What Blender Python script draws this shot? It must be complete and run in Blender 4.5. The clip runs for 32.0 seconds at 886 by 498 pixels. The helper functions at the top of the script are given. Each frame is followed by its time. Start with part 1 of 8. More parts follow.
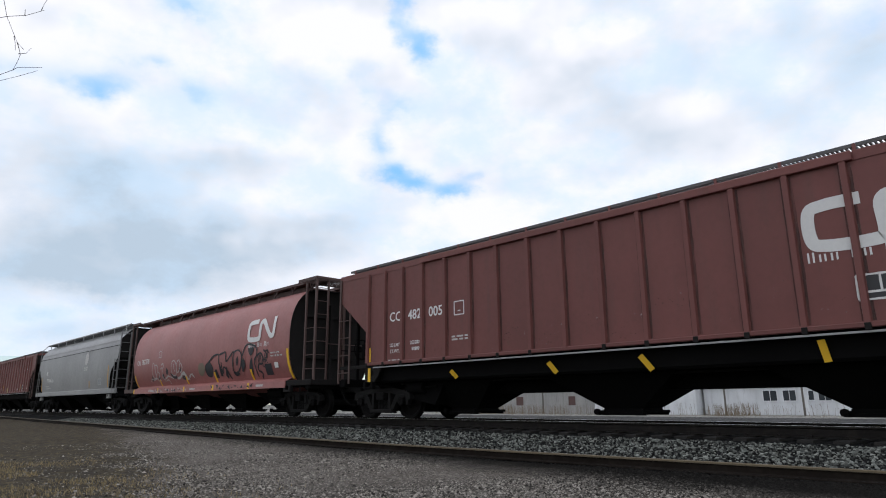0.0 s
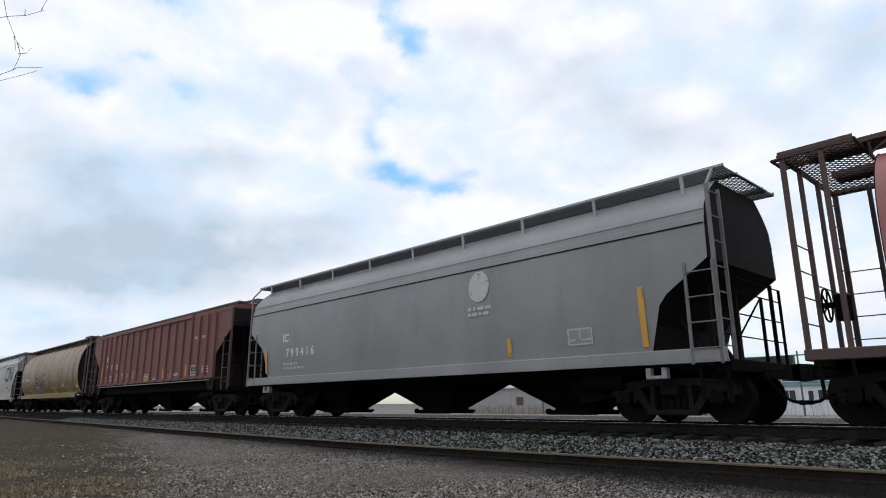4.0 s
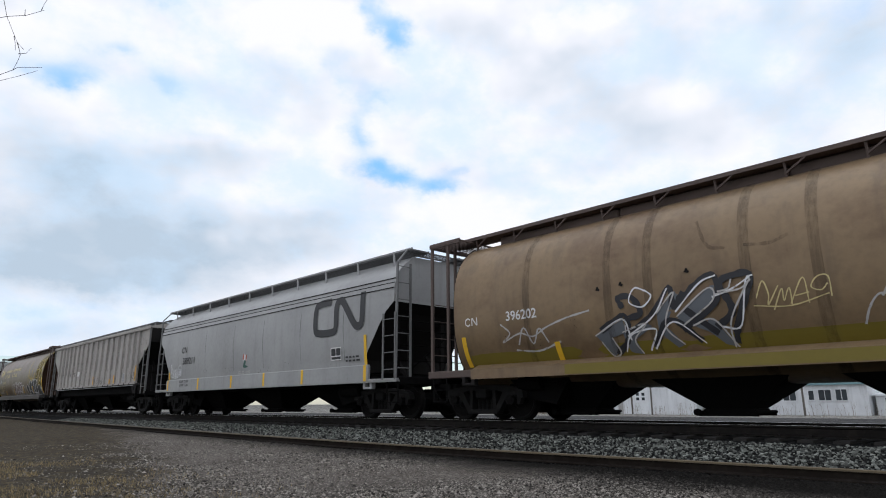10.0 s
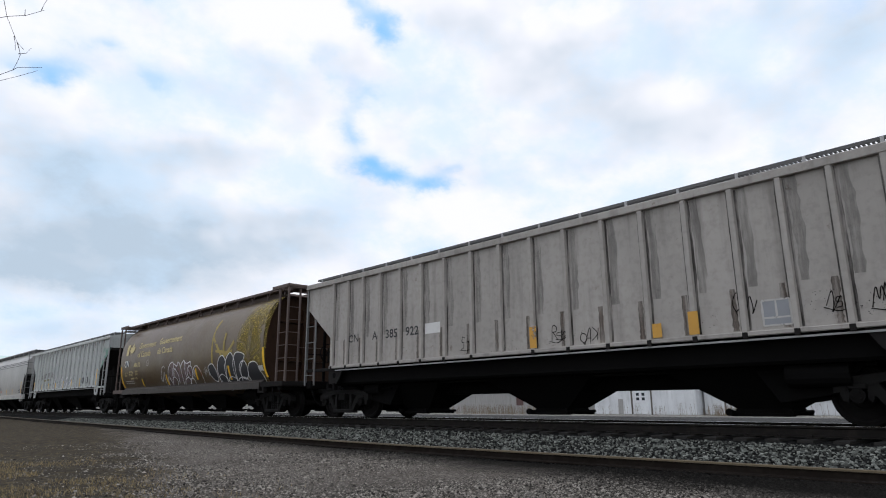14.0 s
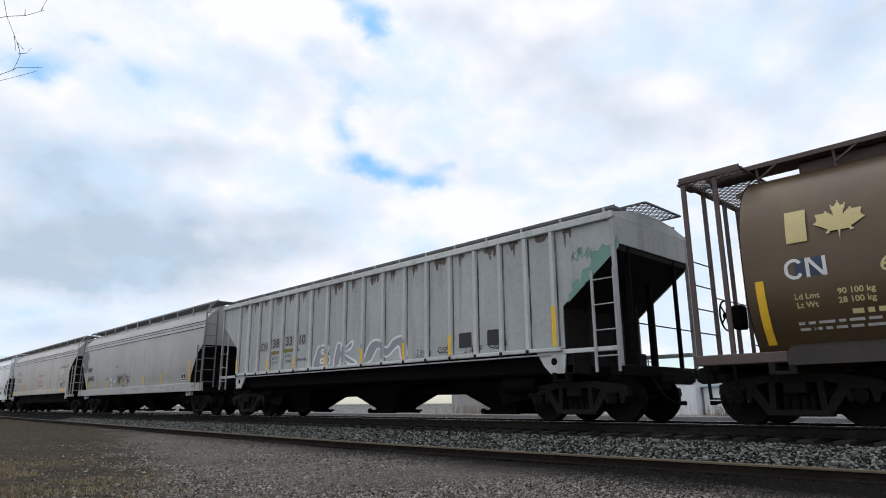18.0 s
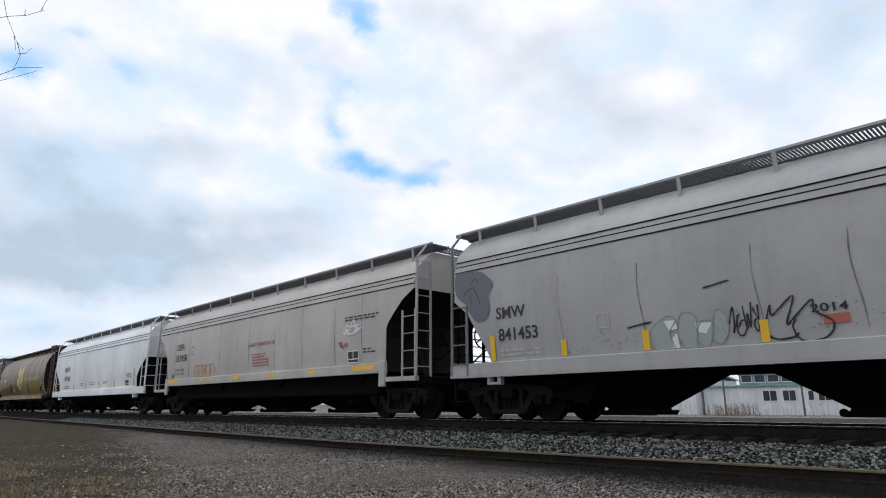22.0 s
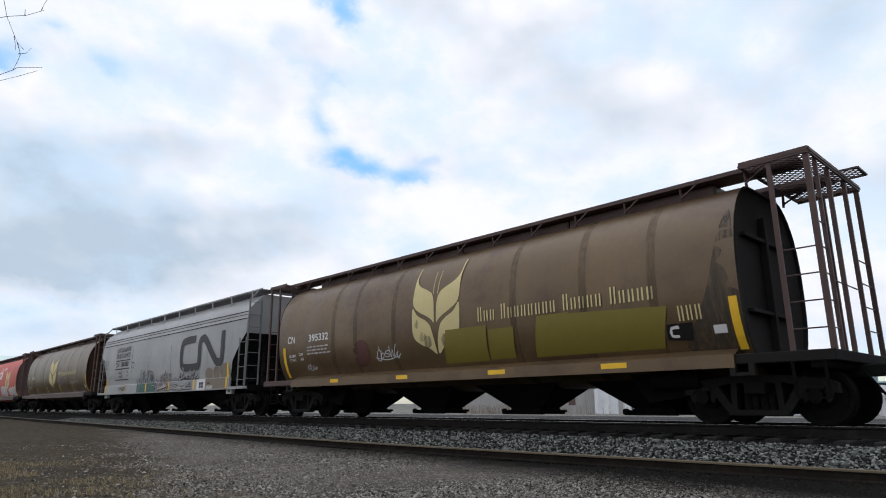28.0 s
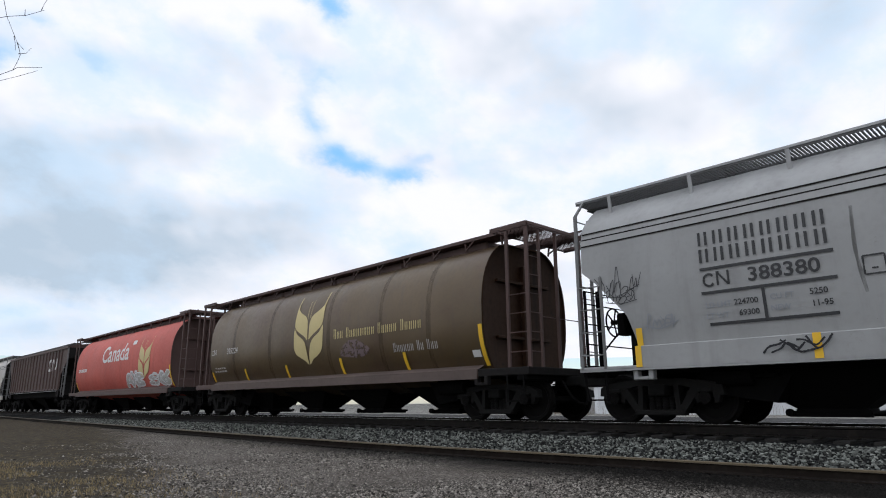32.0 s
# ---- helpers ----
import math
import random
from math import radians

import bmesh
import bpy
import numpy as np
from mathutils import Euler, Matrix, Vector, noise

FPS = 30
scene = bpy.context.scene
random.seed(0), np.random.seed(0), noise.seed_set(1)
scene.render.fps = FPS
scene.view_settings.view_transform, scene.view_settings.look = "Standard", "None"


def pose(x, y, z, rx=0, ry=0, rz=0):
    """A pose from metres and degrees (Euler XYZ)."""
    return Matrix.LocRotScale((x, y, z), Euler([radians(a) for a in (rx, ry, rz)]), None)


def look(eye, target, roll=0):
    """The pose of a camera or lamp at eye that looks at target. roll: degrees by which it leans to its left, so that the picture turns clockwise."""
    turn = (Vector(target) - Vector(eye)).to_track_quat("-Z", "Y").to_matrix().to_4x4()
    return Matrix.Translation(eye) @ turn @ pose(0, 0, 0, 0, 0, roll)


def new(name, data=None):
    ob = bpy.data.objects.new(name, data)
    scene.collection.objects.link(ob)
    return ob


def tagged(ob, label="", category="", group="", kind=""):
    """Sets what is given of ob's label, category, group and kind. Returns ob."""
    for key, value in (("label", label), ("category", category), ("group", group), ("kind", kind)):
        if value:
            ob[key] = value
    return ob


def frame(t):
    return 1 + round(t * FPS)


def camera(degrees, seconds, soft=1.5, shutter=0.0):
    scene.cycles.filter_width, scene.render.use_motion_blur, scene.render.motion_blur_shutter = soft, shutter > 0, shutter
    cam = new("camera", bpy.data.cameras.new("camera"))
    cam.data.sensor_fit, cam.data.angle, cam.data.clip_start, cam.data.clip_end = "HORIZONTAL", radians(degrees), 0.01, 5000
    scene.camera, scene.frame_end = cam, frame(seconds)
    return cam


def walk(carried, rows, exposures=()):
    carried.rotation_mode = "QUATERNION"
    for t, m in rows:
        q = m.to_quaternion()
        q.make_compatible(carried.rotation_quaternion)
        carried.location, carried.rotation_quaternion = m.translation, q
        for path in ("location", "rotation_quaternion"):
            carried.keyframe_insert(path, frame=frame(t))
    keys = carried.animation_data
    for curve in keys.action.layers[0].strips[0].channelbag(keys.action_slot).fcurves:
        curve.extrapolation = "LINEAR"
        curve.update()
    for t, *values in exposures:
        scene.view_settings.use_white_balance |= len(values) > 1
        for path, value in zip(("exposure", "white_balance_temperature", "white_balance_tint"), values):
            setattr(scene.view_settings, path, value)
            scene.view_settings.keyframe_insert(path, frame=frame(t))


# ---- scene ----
from mathutils.geometry import tessellate_polygon

RT = 0.45          # rail top above the gravel lot
TC = 12.2          # track centre line
GAUGE_HALF = 0.7525  # track centre to the middle of a rail head
V = 7.618          # speed of the train in m/s
SECONDS = 32.0

# ---- camera ----
cam = camera(69.84, SECONDS, soft=1.03)
CAM_POSE = pose(0, 0, RT + 0.396, 0, 0, 46.23) @ pose(0, 0, 0, 90 + 13.66) @ pose(0, 0, 0, 0, 0, -0.46)
walk(cam, [(0.0, CAM_POSE), (SECONDS, CAM_POSE)], exposures=[(0.0, 0.0, 6200, 14), (SECONDS, 0.0, 6200, 14)])

# ---- world and sun ----
SUN_AZ, SUN_EL = radians(150), radians(60)      # azimuth from +Y, clockwise
world = bpy.data.worlds.new("sky")
world.use_nodes = True
scene.world = world
nt = world.node_tree
sky = nt.nodes.new("ShaderNodeTexSky")
sky.sky_type = "NISHITA"
sky.sun_disc = False
sky.sun_elevation, sky.sun_rotation = SUN_EL, SUN_AZ
sky.air_density, sky.dust_density, sky.ozone_density = 1.0, 0.6, 2.0
bg = nt.nodes["Background"]
bg.inputs["Strength"].default_value = 0.14
nt.links.new(sky.outputs[0], bg.inputs["Color"])
sun = new("sun", bpy.data.lights.new("sun", "SUN"))
sun.data.energy, sun.data.angle, sun.data.color = 0.8, radians(25), (1.0, 0.96, 0.9)
sun.matrix_world = look((0, 0, 60), (-60 * math.sin(SUN_AZ) / math.tan(SUN_EL), -60 * math.cos(SUN_AZ) / math.tan(SUN_EL), 0))


# ---- materials ----
class Nodes:
    """Short hand for building a node tree."""

    def __init__(self, tree):
        self.t = tree

    def add(self, kind, **inputs):
        n = self.t.nodes.new(kind)
        for k, v in inputs.items():
            self.put(n.inputs[k.replace("_", " ")], v)
        return n

    def put(self, socket, v):
        if isinstance(v, bpy.types.NodeSocket):
            self.t.links.new(v, socket)
        else:
            socket.default_value = v

    def math(self, op, a, b=0.0, c=0.0, clamp=False):
        n = self.t.nodes.new("ShaderNodeMath")
        n.operation, n.use_clamp = op, clamp
        for s, v in zip(n.inputs, (a, b, c)):
            self.put(s, v)
        return n.outputs[0]

    def mix(self, f, a, b, mode="MIX"):
        n = self.t.nodes.new("ShaderNodeMix")
        n.data_type, n.blend_type = "RGBA", mode
        self.put(n.inputs[0], f)
        self.put(n.inputs[6], a)
        self.put(n.inputs[7], b)
        return n.outputs[2]

    def ramp(self, f, lo, hi):
        n = self.t.nodes.new("ShaderNodeMapRange")
        n.interpolation_type = "SMOOTHSTEP"
        self.put(n.inputs[0], f)
        n.inputs[1].default_value, n.inputs[2].default_value = lo, hi
        return n.outputs[0]

    def noise(self, vec, scale, detail=4.0, rough=0.55):
        n = self.add("ShaderNodeTexNoise", Scale=scale, Detail=detail, Roughness=rough)
        if vec is not None:
            self.put(n.inputs["Vector"], vec)
        return n.outputs[0]

    def scaled(self, vec, s):
        n = self.t.nodes.new("ShaderNodeMapping")
        self.put(n.inputs[0], vec)
        n.inputs["Scale"].default_value = s
        return n.outputs[0]


def rgb(c):
    return (c[0], c[1], c[2], 1.0)


def material(name):
    m = bpy.data.materials.new(name)
    m.use_nodes = True
    n = Nodes(m.node_tree)
    return m, n, m.node_tree.nodes["Principled BSDF"]


def paint(name, colour, rust=(0.10, 0.055, 0.035), dirt=(0.06, 0.05, 0.042), wear=0.35, streak=0.4, rough=0.55, metal=0.0, bump=0.06, spec=0.35, blotch=0.0):
    """Weathered paint on steel: blotches, rain streaks, dust and fine relief."""
    m, n, b = material(name)
    co = n.add("ShaderNodeTexCoord").outputs["Object"]
    rnd = n.add("ShaderNodeObjectInfo").outputs["Random"]
    big = n.noise(co, 0.7, 5)
    fine = n.noise(co, 9.0, 6)
    run = n.noise(n.scaled(co, (3.2, 3.2, 0.30)), 1.0, 5, 0.6)
    panel = n.noise(n.scaled(co, (0.75, 0.2, 0.12)), 1.0, 1)
    hsv = n.add("ShaderNodeHueSaturation", Color=rgb(colour))
    n.put(hsv.inputs["Value"], n.math("ADD", n.math("MULTIPLY", rnd, 0.10), n.math("ADD", n.math("MULTIPLY", panel, 0.36), n.math("MULTIPLY_ADD", big, 0.40, 0.55))))
    c = n.mix(n.math("MULTIPLY", n.ramp(fine, 0.42, 0.75), 0.35 * wear), hsv.outputs[0], rgb(dirt))
    c = n.mix(n.math("MULTIPLY", n.ramp(run, 0.48, 0.78), streak), c, rgb(dirt))
    spot = n.math("MULTIPLY", n.ramp(n.noise(co, 3.2, 8, 0.7), 0.62, 0.72), wear)
    c = n.mix(spot, c, rgb(rust))
    if blotch:
        c = n.mix(n.math("MULTIPLY", n.ramp(n.noise(n.scaled(co, (0.55, 0.55, 0.8)), 1.0, 7, 0.65), 0.45, 0.68), blotch), c, (0.060, 0.026, 0.018, 1))
    n.put(b.inputs["Base Color"], c)
    n.put(b.inputs["Roughness"], n.math("MULTIPLY_ADD", fine, 0.3, rough - 0.12))
    b.inputs["Metallic"].default_value = metal
    b.inputs["Specular IOR Level"].default_value = spec
    bp = n.add("ShaderNodeBump", Strength=bump, Distance=0.05, Height=n.math("ADD", n.math("MULTIPLY", big, 0.8), n.math("MULTIPLY", fine, 0.15)))
    n.put(b.inputs["Normal"], bp.outputs[0])
    return m


def plain(name, colour, rough=0.6, metal=0.0, vary=0.3, scale=6.0):
    m, n, b = material(name)
    co = n.add("ShaderNodeTexCoord").outputs["Object"]
    f = n.noise(co, scale, 5)
    hsv = n.add("ShaderNodeHueSaturation", Color=rgb(colour))
    n.put(hsv.inputs["Value"], n.math("MULTIPLY_ADD", f, 2 * vary, 1 - vary))
    n.put(b.inputs["Base Color"], hsv.outputs[0])
    n.put(b.inputs["Roughness"], n.math("MULTIPLY_ADD", f, 0.3, rough - 0.15))
    b.inputs["Metallic"].default_value = metal
    return m


def worn(name, colour, cover=0.62, scale=5.0):
    """Lettering paint that has flaked off in places."""
    m, n, b = material(name)
    co = n.add("ShaderNodeTexCoord").outputs["Object"]
    f = n.noise(co, scale, 7, 0.7)
    n.put(b.inputs["Base Color"], n.mix(n.math("MULTIPLY", f, 0.5), rgb(colour), rgb([0.6 * v for v in colour])))
    n.put(b.inputs["Alpha"], n.ramp(n.math("SUBTRACT", cover + 0.25, f), 0.22, 0.3))
    b.inputs["Roughness"].default_value = 0.6
    return m


M = {}
M["oxide"] = paint("oxide_red_paint", (0.155, 0.054, 0.047), wear=0.3, streak=0.25)
M["rose"] = paint("faded_red_paint", (0.318, 0.124, 0.114), wear=0.2, streak=0.15, rough=0.45)
M["scarlet"] = paint("bright_red_paint", (0.50, 0.10, 0.075), wear=0.25, streak=0.2)
M["brown"] = paint("dark_brown_paint", (0.128, 0.080, 0.036), wear=0.4, streak=0.35, rough=0.36, spec=0.6, blotch=0.6, metal=0.3)
M["tan"] = paint("tan_brown_paint", (0.215, 0.147, 0.082), wear=0.4, streak=0.35, rough=0.40, spec=0.35, bump=0.45, blotch=0.4, metal=0.15)
M["bronze"] = paint("bronze_paint", (0.100, 0.066, 0.031), wear=0.35, streak=0.35, rough=0.36, spec=0.6, blotch=0.45, metal=0.3)
M["umber"] = paint("dark_umber_paint", (0.075, 0.042, 0.036), wear=0.35, streak=0.3)
M["grey"] = paint("light_grey_paint", (0.36, 0.352, 0.338), wear=0.15, streak=0.14, rough=0.42)
M["ash"] = paint("ash_grey_paint", (0.305, 0.305, 0.30), wear=0.2, streak=0.2, rough=0.40)
M["slate"] = paint("mid_grey_paint", (0.245, 0.245, 0.242), wear=0.15, streak=0.12, rough=0.42)
M["pale"] = paint("pale_grey_paint", (0.44, 0.415, 0.383), wear=0.14, streak=0.18, rough=0.45)
M["white"] = paint("white_paint", (0.70, 0.715, 0.72), wear=0.10, streak=0.12, rough=0.45)
M["beige"] = paint("beige_paint", (0.365, 0.340, 0.312), wear=0.5, streak=0.45)
M["mint"] = paint("grey_green_paint", (0.37, 0.388, 0.375), wear=0.35, streak=0.4)
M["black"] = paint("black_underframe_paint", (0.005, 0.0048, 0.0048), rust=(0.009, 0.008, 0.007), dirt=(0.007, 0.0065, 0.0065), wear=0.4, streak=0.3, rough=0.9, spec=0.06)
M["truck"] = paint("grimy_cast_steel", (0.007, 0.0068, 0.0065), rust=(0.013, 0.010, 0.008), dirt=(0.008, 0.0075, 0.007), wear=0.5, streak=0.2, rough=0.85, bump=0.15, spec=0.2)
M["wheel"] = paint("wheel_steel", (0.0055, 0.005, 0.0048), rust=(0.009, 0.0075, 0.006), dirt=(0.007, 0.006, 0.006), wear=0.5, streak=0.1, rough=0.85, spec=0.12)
M["tread"] = plain("polished_steel", (0.55, 0.54, 0.52), rough=0.28, metal=1.0, vary=0.15)
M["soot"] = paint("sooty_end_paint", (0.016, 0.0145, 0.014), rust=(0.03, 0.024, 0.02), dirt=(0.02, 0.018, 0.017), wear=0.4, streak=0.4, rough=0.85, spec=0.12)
M["galv"] = paint("galvanised_steel", (0.36, 0.36, 0.36), wear=0.25, streak=0.25, rough=0.5, metal=0.2)
M["ladder"] = paint("dirty_galvanised_steel", (0.17, 0.17, 0.168), wear=0.4, streak=0.4, rough=0.55, metal=0.2)
M["grate"] = paint("dark_grating_steel", (0.10, 0.10, 0.10), wear=0.3, streak=0.2, rough=0.6, metal=0.2)
M["brownrail"] = paint("brown_steel", (0.10, 0.072, 0.062), wear=0.4, streak=0.2, rough=0.65)
M["yellow"] = worn("yellow_reflective_tape", (0.85, 0.50, 0.02), 0.8, 3.0)
M["orange"] = worn("faded_orange_tape", (0.62, 0.33, 0.05), 0.62, 3.0)
M["mustard"] = worn("mustard_paint", (0.19, 0.145, 0.015), 0.84, 4.0)
M["letter_white"] = worn("white_lettering", (0.72, 0.71, 0.69), 0.84, 12.0)
M["letter_grey"] = worn("faded_white_lettering", (0.50, 0.48, 0.46), 0.62, 8.0)
M["letter_black"] = worn("black_lettering", (0.03, 0.03, 0.032), 0.88, 12.0)
M["letter_red"] = worn("red_lettering", (0.45, 0.12, 0.08), 0.80, 12.0)
M["letter_gold"] = worn("pale_gold_lettering", (0.62, 0.51, 0.24), 0.76, 9.0)
M["chalk"] = worn("rubbed_chalk", (0.42, 0.34, 0.32), 0.36, 9.0)
M["spray_white"] = worn("white_spray_paint", (0.75, 0.75, 0.76), 0.68, 6.0)
M["spray_black"] = worn("black_spray_paint", (0.02, 0.02, 0.025), 0.7, 4.0)
M["spray_grey"] = worn("grey_spray_paint", (0.28, 0.29, 0.31), 0.75, 3.0)
M["spray_pink"] = worn("pink_spray_paint", (0.36, 0.17, 0.16), 0.40, 2.5)
M["spray_green"] = worn("green_spray_paint", (0.16, 0.30, 0.24), 0.7, 3.0)
M["spray_gold"] = worn("olive_gold_spray_paint", (0.36, 0.27, 0.06), 0.66, 2.0)
M["spray_brown"] = worn("brown_spray_paint", (0.20, 0.155, 0.11), 0.78, 2.0)
M["overspray"] = worn("thin_olive_overspray", (0.20, 0.15, 0.05), 0.36, 5.0)
M["spray_teal"] = worn("dark_teal_spray_paint", (0.035, 0.11, 0.088), 0.60, 7.0)
M["spray_mauve"] = worn("dull_mauve_spray_paint", (0.17, 0.12, 0.12), 0.56, 7.0)
M["sillgrime"] = paint("sooty_brown_sill", (0.035, 0.028, 0.024), rust=(0.12, 0.06, 0.035), wear=0.45, streak=0.3)
M["patch_red"] = paint("dull_red_patch", (0.085, 0.030, 0.022), wear=0.5, streak=0.5)
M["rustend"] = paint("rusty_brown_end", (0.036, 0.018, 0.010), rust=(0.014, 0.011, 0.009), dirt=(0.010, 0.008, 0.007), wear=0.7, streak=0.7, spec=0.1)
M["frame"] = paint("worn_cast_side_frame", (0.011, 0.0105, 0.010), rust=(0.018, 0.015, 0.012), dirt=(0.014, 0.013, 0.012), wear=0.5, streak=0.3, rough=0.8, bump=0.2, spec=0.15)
M["rust_run"] = worn("rust_run", (0.10, 0.07, 0.055), 0.62, 14.0)
M["rib_pale"] = paint("chalky_white_paint", (0.50, 0.515, 0.50), wear=0.4, streak=0.35)
M["stencil_blue"] = worn("dark_blue_stencil_patch", (0.03, 0.05, 0.09), 0.8, 3.0)
M["patch_grey"] = worn("grey_number_patch", (0.29, 0.285, 0.27), 0.9, 2.0)


def grime(name, colour, cover):
    """A soft dirty run: thin dirt that lets the paint below show."""
    m, n, b = material(name)
    co = n.add("ShaderNodeTexCoord").outputs["Object"]
    f = n.noise(n.scaled(co, (14.0, 14.0, 1.2)), 1.0, 5, 0.6)
    b.inputs["Base Color"].default_value = rgb(colour)
    b.inputs["Roughness"].default_value = 0.8
    n.put(b.inputs["Alpha"], n.math("MULTIPLY", n.ramp(f, 0.25, 0.65), cover))
    return m


# dirty seams, and by default the painted shade beside the ribs
M["grime"] = grime("dirty_seam_and_shade_run", (0.05, 0.045, 0.04), 0.55)
# weld seams and dents: dirt plus their soft shade, put into the colour
M["grime_seam"] = grime("weld_seam_dirt_and_shade", (0.045, 0.034, 0.024), 0.30)
M["gold_soft"] = grime("soft_gold_spray", (0.36, 0.27, 0.055), 0.42)
# denser run for dirt and for shade painted beside the ribs
M["grime_deep"] = grime("dirt_and_shade_run", (0.04, 0.035, 0.032), 0.85)
M["spray_slate"] = worn("slate_spray_paint", (0.13, 0.14, 0.155), 0.85, 4.0)
M["grime_thin"] = grime("faint_dirt_run", (0.09, 0.085, 0.08), 0.35)
M["grime_rust"] = grime("brown_dirt_run", (0.10, 0.065, 0.045), 0.65)
M["trim_white"] = paint("white_steel", (0.66, 0.67, 0.67), wear=0.15, streak=0.15)
M["spray_sage"] = worn("pale_sage_spray_paint", (0.36, 0.40, 0.36), 0.70, 4.0)
M["spray_orange"] = worn("orange_spray_paint", (0.55, 0.24, 0.06), 0.80, 6.0)


# ---- mesh helpers ----
class Mesh:
    """Vertices and faces gathered into one mesh."""

    def __init__(self):
        self.v, self.f = [], []

    def add(self, verts, faces):
        k = len(self.v)
        self.v += [tuple(p) for p in verts]
        self.f += [tuple(i + k for i in f) for f in faces]
        return self

    def box(self, x0, x1, y0, y1, z0, z1, c=0.0):
        """A box; c chamfers its edges."""
        if c <= 0:
            vs = [(x, y, z) for x in (x0, x1) for y in (y0, y1) for z in (z0, z1)]
            return self.add(vs, [(0, 1, 3, 2), (4, 6, 7, 5), (0, 4, 5, 1), (2, 3, 7, 6), (0, 2, 6, 4), (1, 5, 7, 3)])
        cx, cy, cz = (x0 + x1) / 2, (y0 + y1) / 2, (z0 + z1) / 2
        h = (abs(x1 - x0) / 2, abs(y1 - y0) / 2, abs(z1 - z0) / 2)
        vs, ix = [], {}
        for sx in (-1, 1):
            for sy in (-1, 1):
                for sz in (-1, 1):
                    for a in range(3):
                        d = [h[i] - (0 if i == a else c) for i in range(3)]
                        ix[sx, sy, sz, a] = len(vs)
                        vs.append((cx + sx * d[0], cy + sy * d[1], cz + sz * d[2]))
        fs = []
        s = (-1, 1)
        for a in range(3):
            o = [i for i in range(3) if i != a]
            for sa in s:
                loop = []
                for p, q in ((-1, -1), (1, -1), (1, 1), (-1, 1)):
                    t = [0, 0, 0]
                    t[a], t[o[0]], t[o[1]] = sa, p, q
                    loop.append(ix[t[0], t[1], t[2], a])
                fs.append(tuple(loop))
            for p in s:
                for q in s:
                    t, u = [0, 0, 0], [0, 0, 0]
                    t[a], t[o[0]], t[o[1]] = -1, p, q
                    u[a], u[o[0]], u[o[1]] = 1, p, q
                    fs.append((ix[t[0], t[1], t[2], o[0]], ix[t[0], t[1], t[2], o[1]], ix[u[0], u[1], u[2], o[1]], ix[u[0], u[1], u[2], o[0]]))
        for sx in s:
            for sy in s:
                for sz in s:
                    fs.append(tuple(ix[sx, sy, sz, a] for a in range(3)))
        return self.add(vs, fs)

    def tube(self, p, q, r, n=6, r2=None):
        p, q = Vector(p), Vector(q)
        r2 = r if r2 is None else r2
        d = (q - p).normalized()
        a = d.orthogonal().normalized()
        b = d.cross(a)
        vs = [p + r * (math.cos(t) * a + math.sin(t) * b) for t in (2 * math.pi * i / n for i in range(n))]
        vs += [q + r2 * (math.cos(t) * a + math.sin(t) * b) for t in (2 * math.pi * i / n for i in range(n))]
        fs = [(i, (i + 1) % n, n + (i + 1) % n, n + i) for i in range(n)]
        return self.add(vs, fs + [tuple(range(n))[::-1], tuple(range(n, 2 * n))])

    def bar(self, p, q, w, d, side=(0, 1, 0)):
        """A rectangular bar from p to q: w across, d deep along side."""
        p, q, s = Vector(p), Vector(q), Vector(side)
        a = (q - p).normalized()
        u = a.cross(s).normalized() * w / 2
        s = u.cross(a).normalized() * d / 2
        vs = [c + e * u + g * s for c in (p, q) for e in (-1, 1) for g in (-1, 1)]
        return self.add(vs, [(0, 1, 3, 2), (4, 6, 7, 5), (0, 4, 5, 1), (2, 3, 7, 6), (0, 2, 6, 4), (1, 5, 7, 3)])

    def prism(self, poly, y0, y1):
        """A polygon in x and z, drawn out from y0 to y1."""
        n = len(poly)
        tris = tessellate_polygon([[Vector((x, z, 0)) for x, z in poly]])
        vs = [(x, y0, z) for x, z in poly] + [(x, y1, z) for x, z in poly]
        fs = [tuple(t) for t in tris] + [tuple(i + n for i in t)[::-1] for t in tris]
        return self.add(vs, fs + [(i, (i + 1) % n, n + (i + 1) % n, n + i) for i in range(n)])

    def lathe(self, prof, n=24, axis="y"):
        """A profile of (radius, offset) turned about the y axis."""
        k = len(prof)
        vs = []
        for i in range(n):
            t = 2 * math.pi * i / n
            vs += [(r * math.cos(t), o, r * math.sin(t)) for r, o in prof]
        fs = [(i * k + j, i * k + j + 1, ((i + 1) % n) * k + j + 1, ((i + 1) % n) * k + j) for i in range(n) for j in range(k - 1)]
        return self.add(vs, fs)

    def loft(self, rings, closed=True, cap=True):
        n = len(rings[0])
        vs = [p for r in rings for p in r]
        m = n if closed else n - 1
        fs = [(i * n + j, i * n + (j + 1) % n, (i + 1) * n + (j + 1) % n, (i + 1) * n + j) for i in range(len(rings) - 1) for j in range(m)]
        if cap and closed:
            fs += [tuple(range(n))[::-1], tuple((len(rings) - 1) * n + j for j in range(n))]
        return self.add(vs, fs)

    def data(self, name, smooth=0.0):
        me = bpy.data.meshes.new(name)
        me.from_pydata(self.v, [], self.f)
        me.materials.append(None)
        bm = bmesh.new()
        bm.from_mesh(me)
        bmesh.ops.recalc_face_normals(bm, faces=bm.faces)
        if smooth:
            for f in bm.faces:
                f.smooth = True
            for e in bm.edges:
                if len(e.link_faces) == 2 and e.calc_face_angle(0) > smooth:
                    e.smooth = False
        bm.to_mesh(me)
        bm.free()
        return me


SHARED = {}


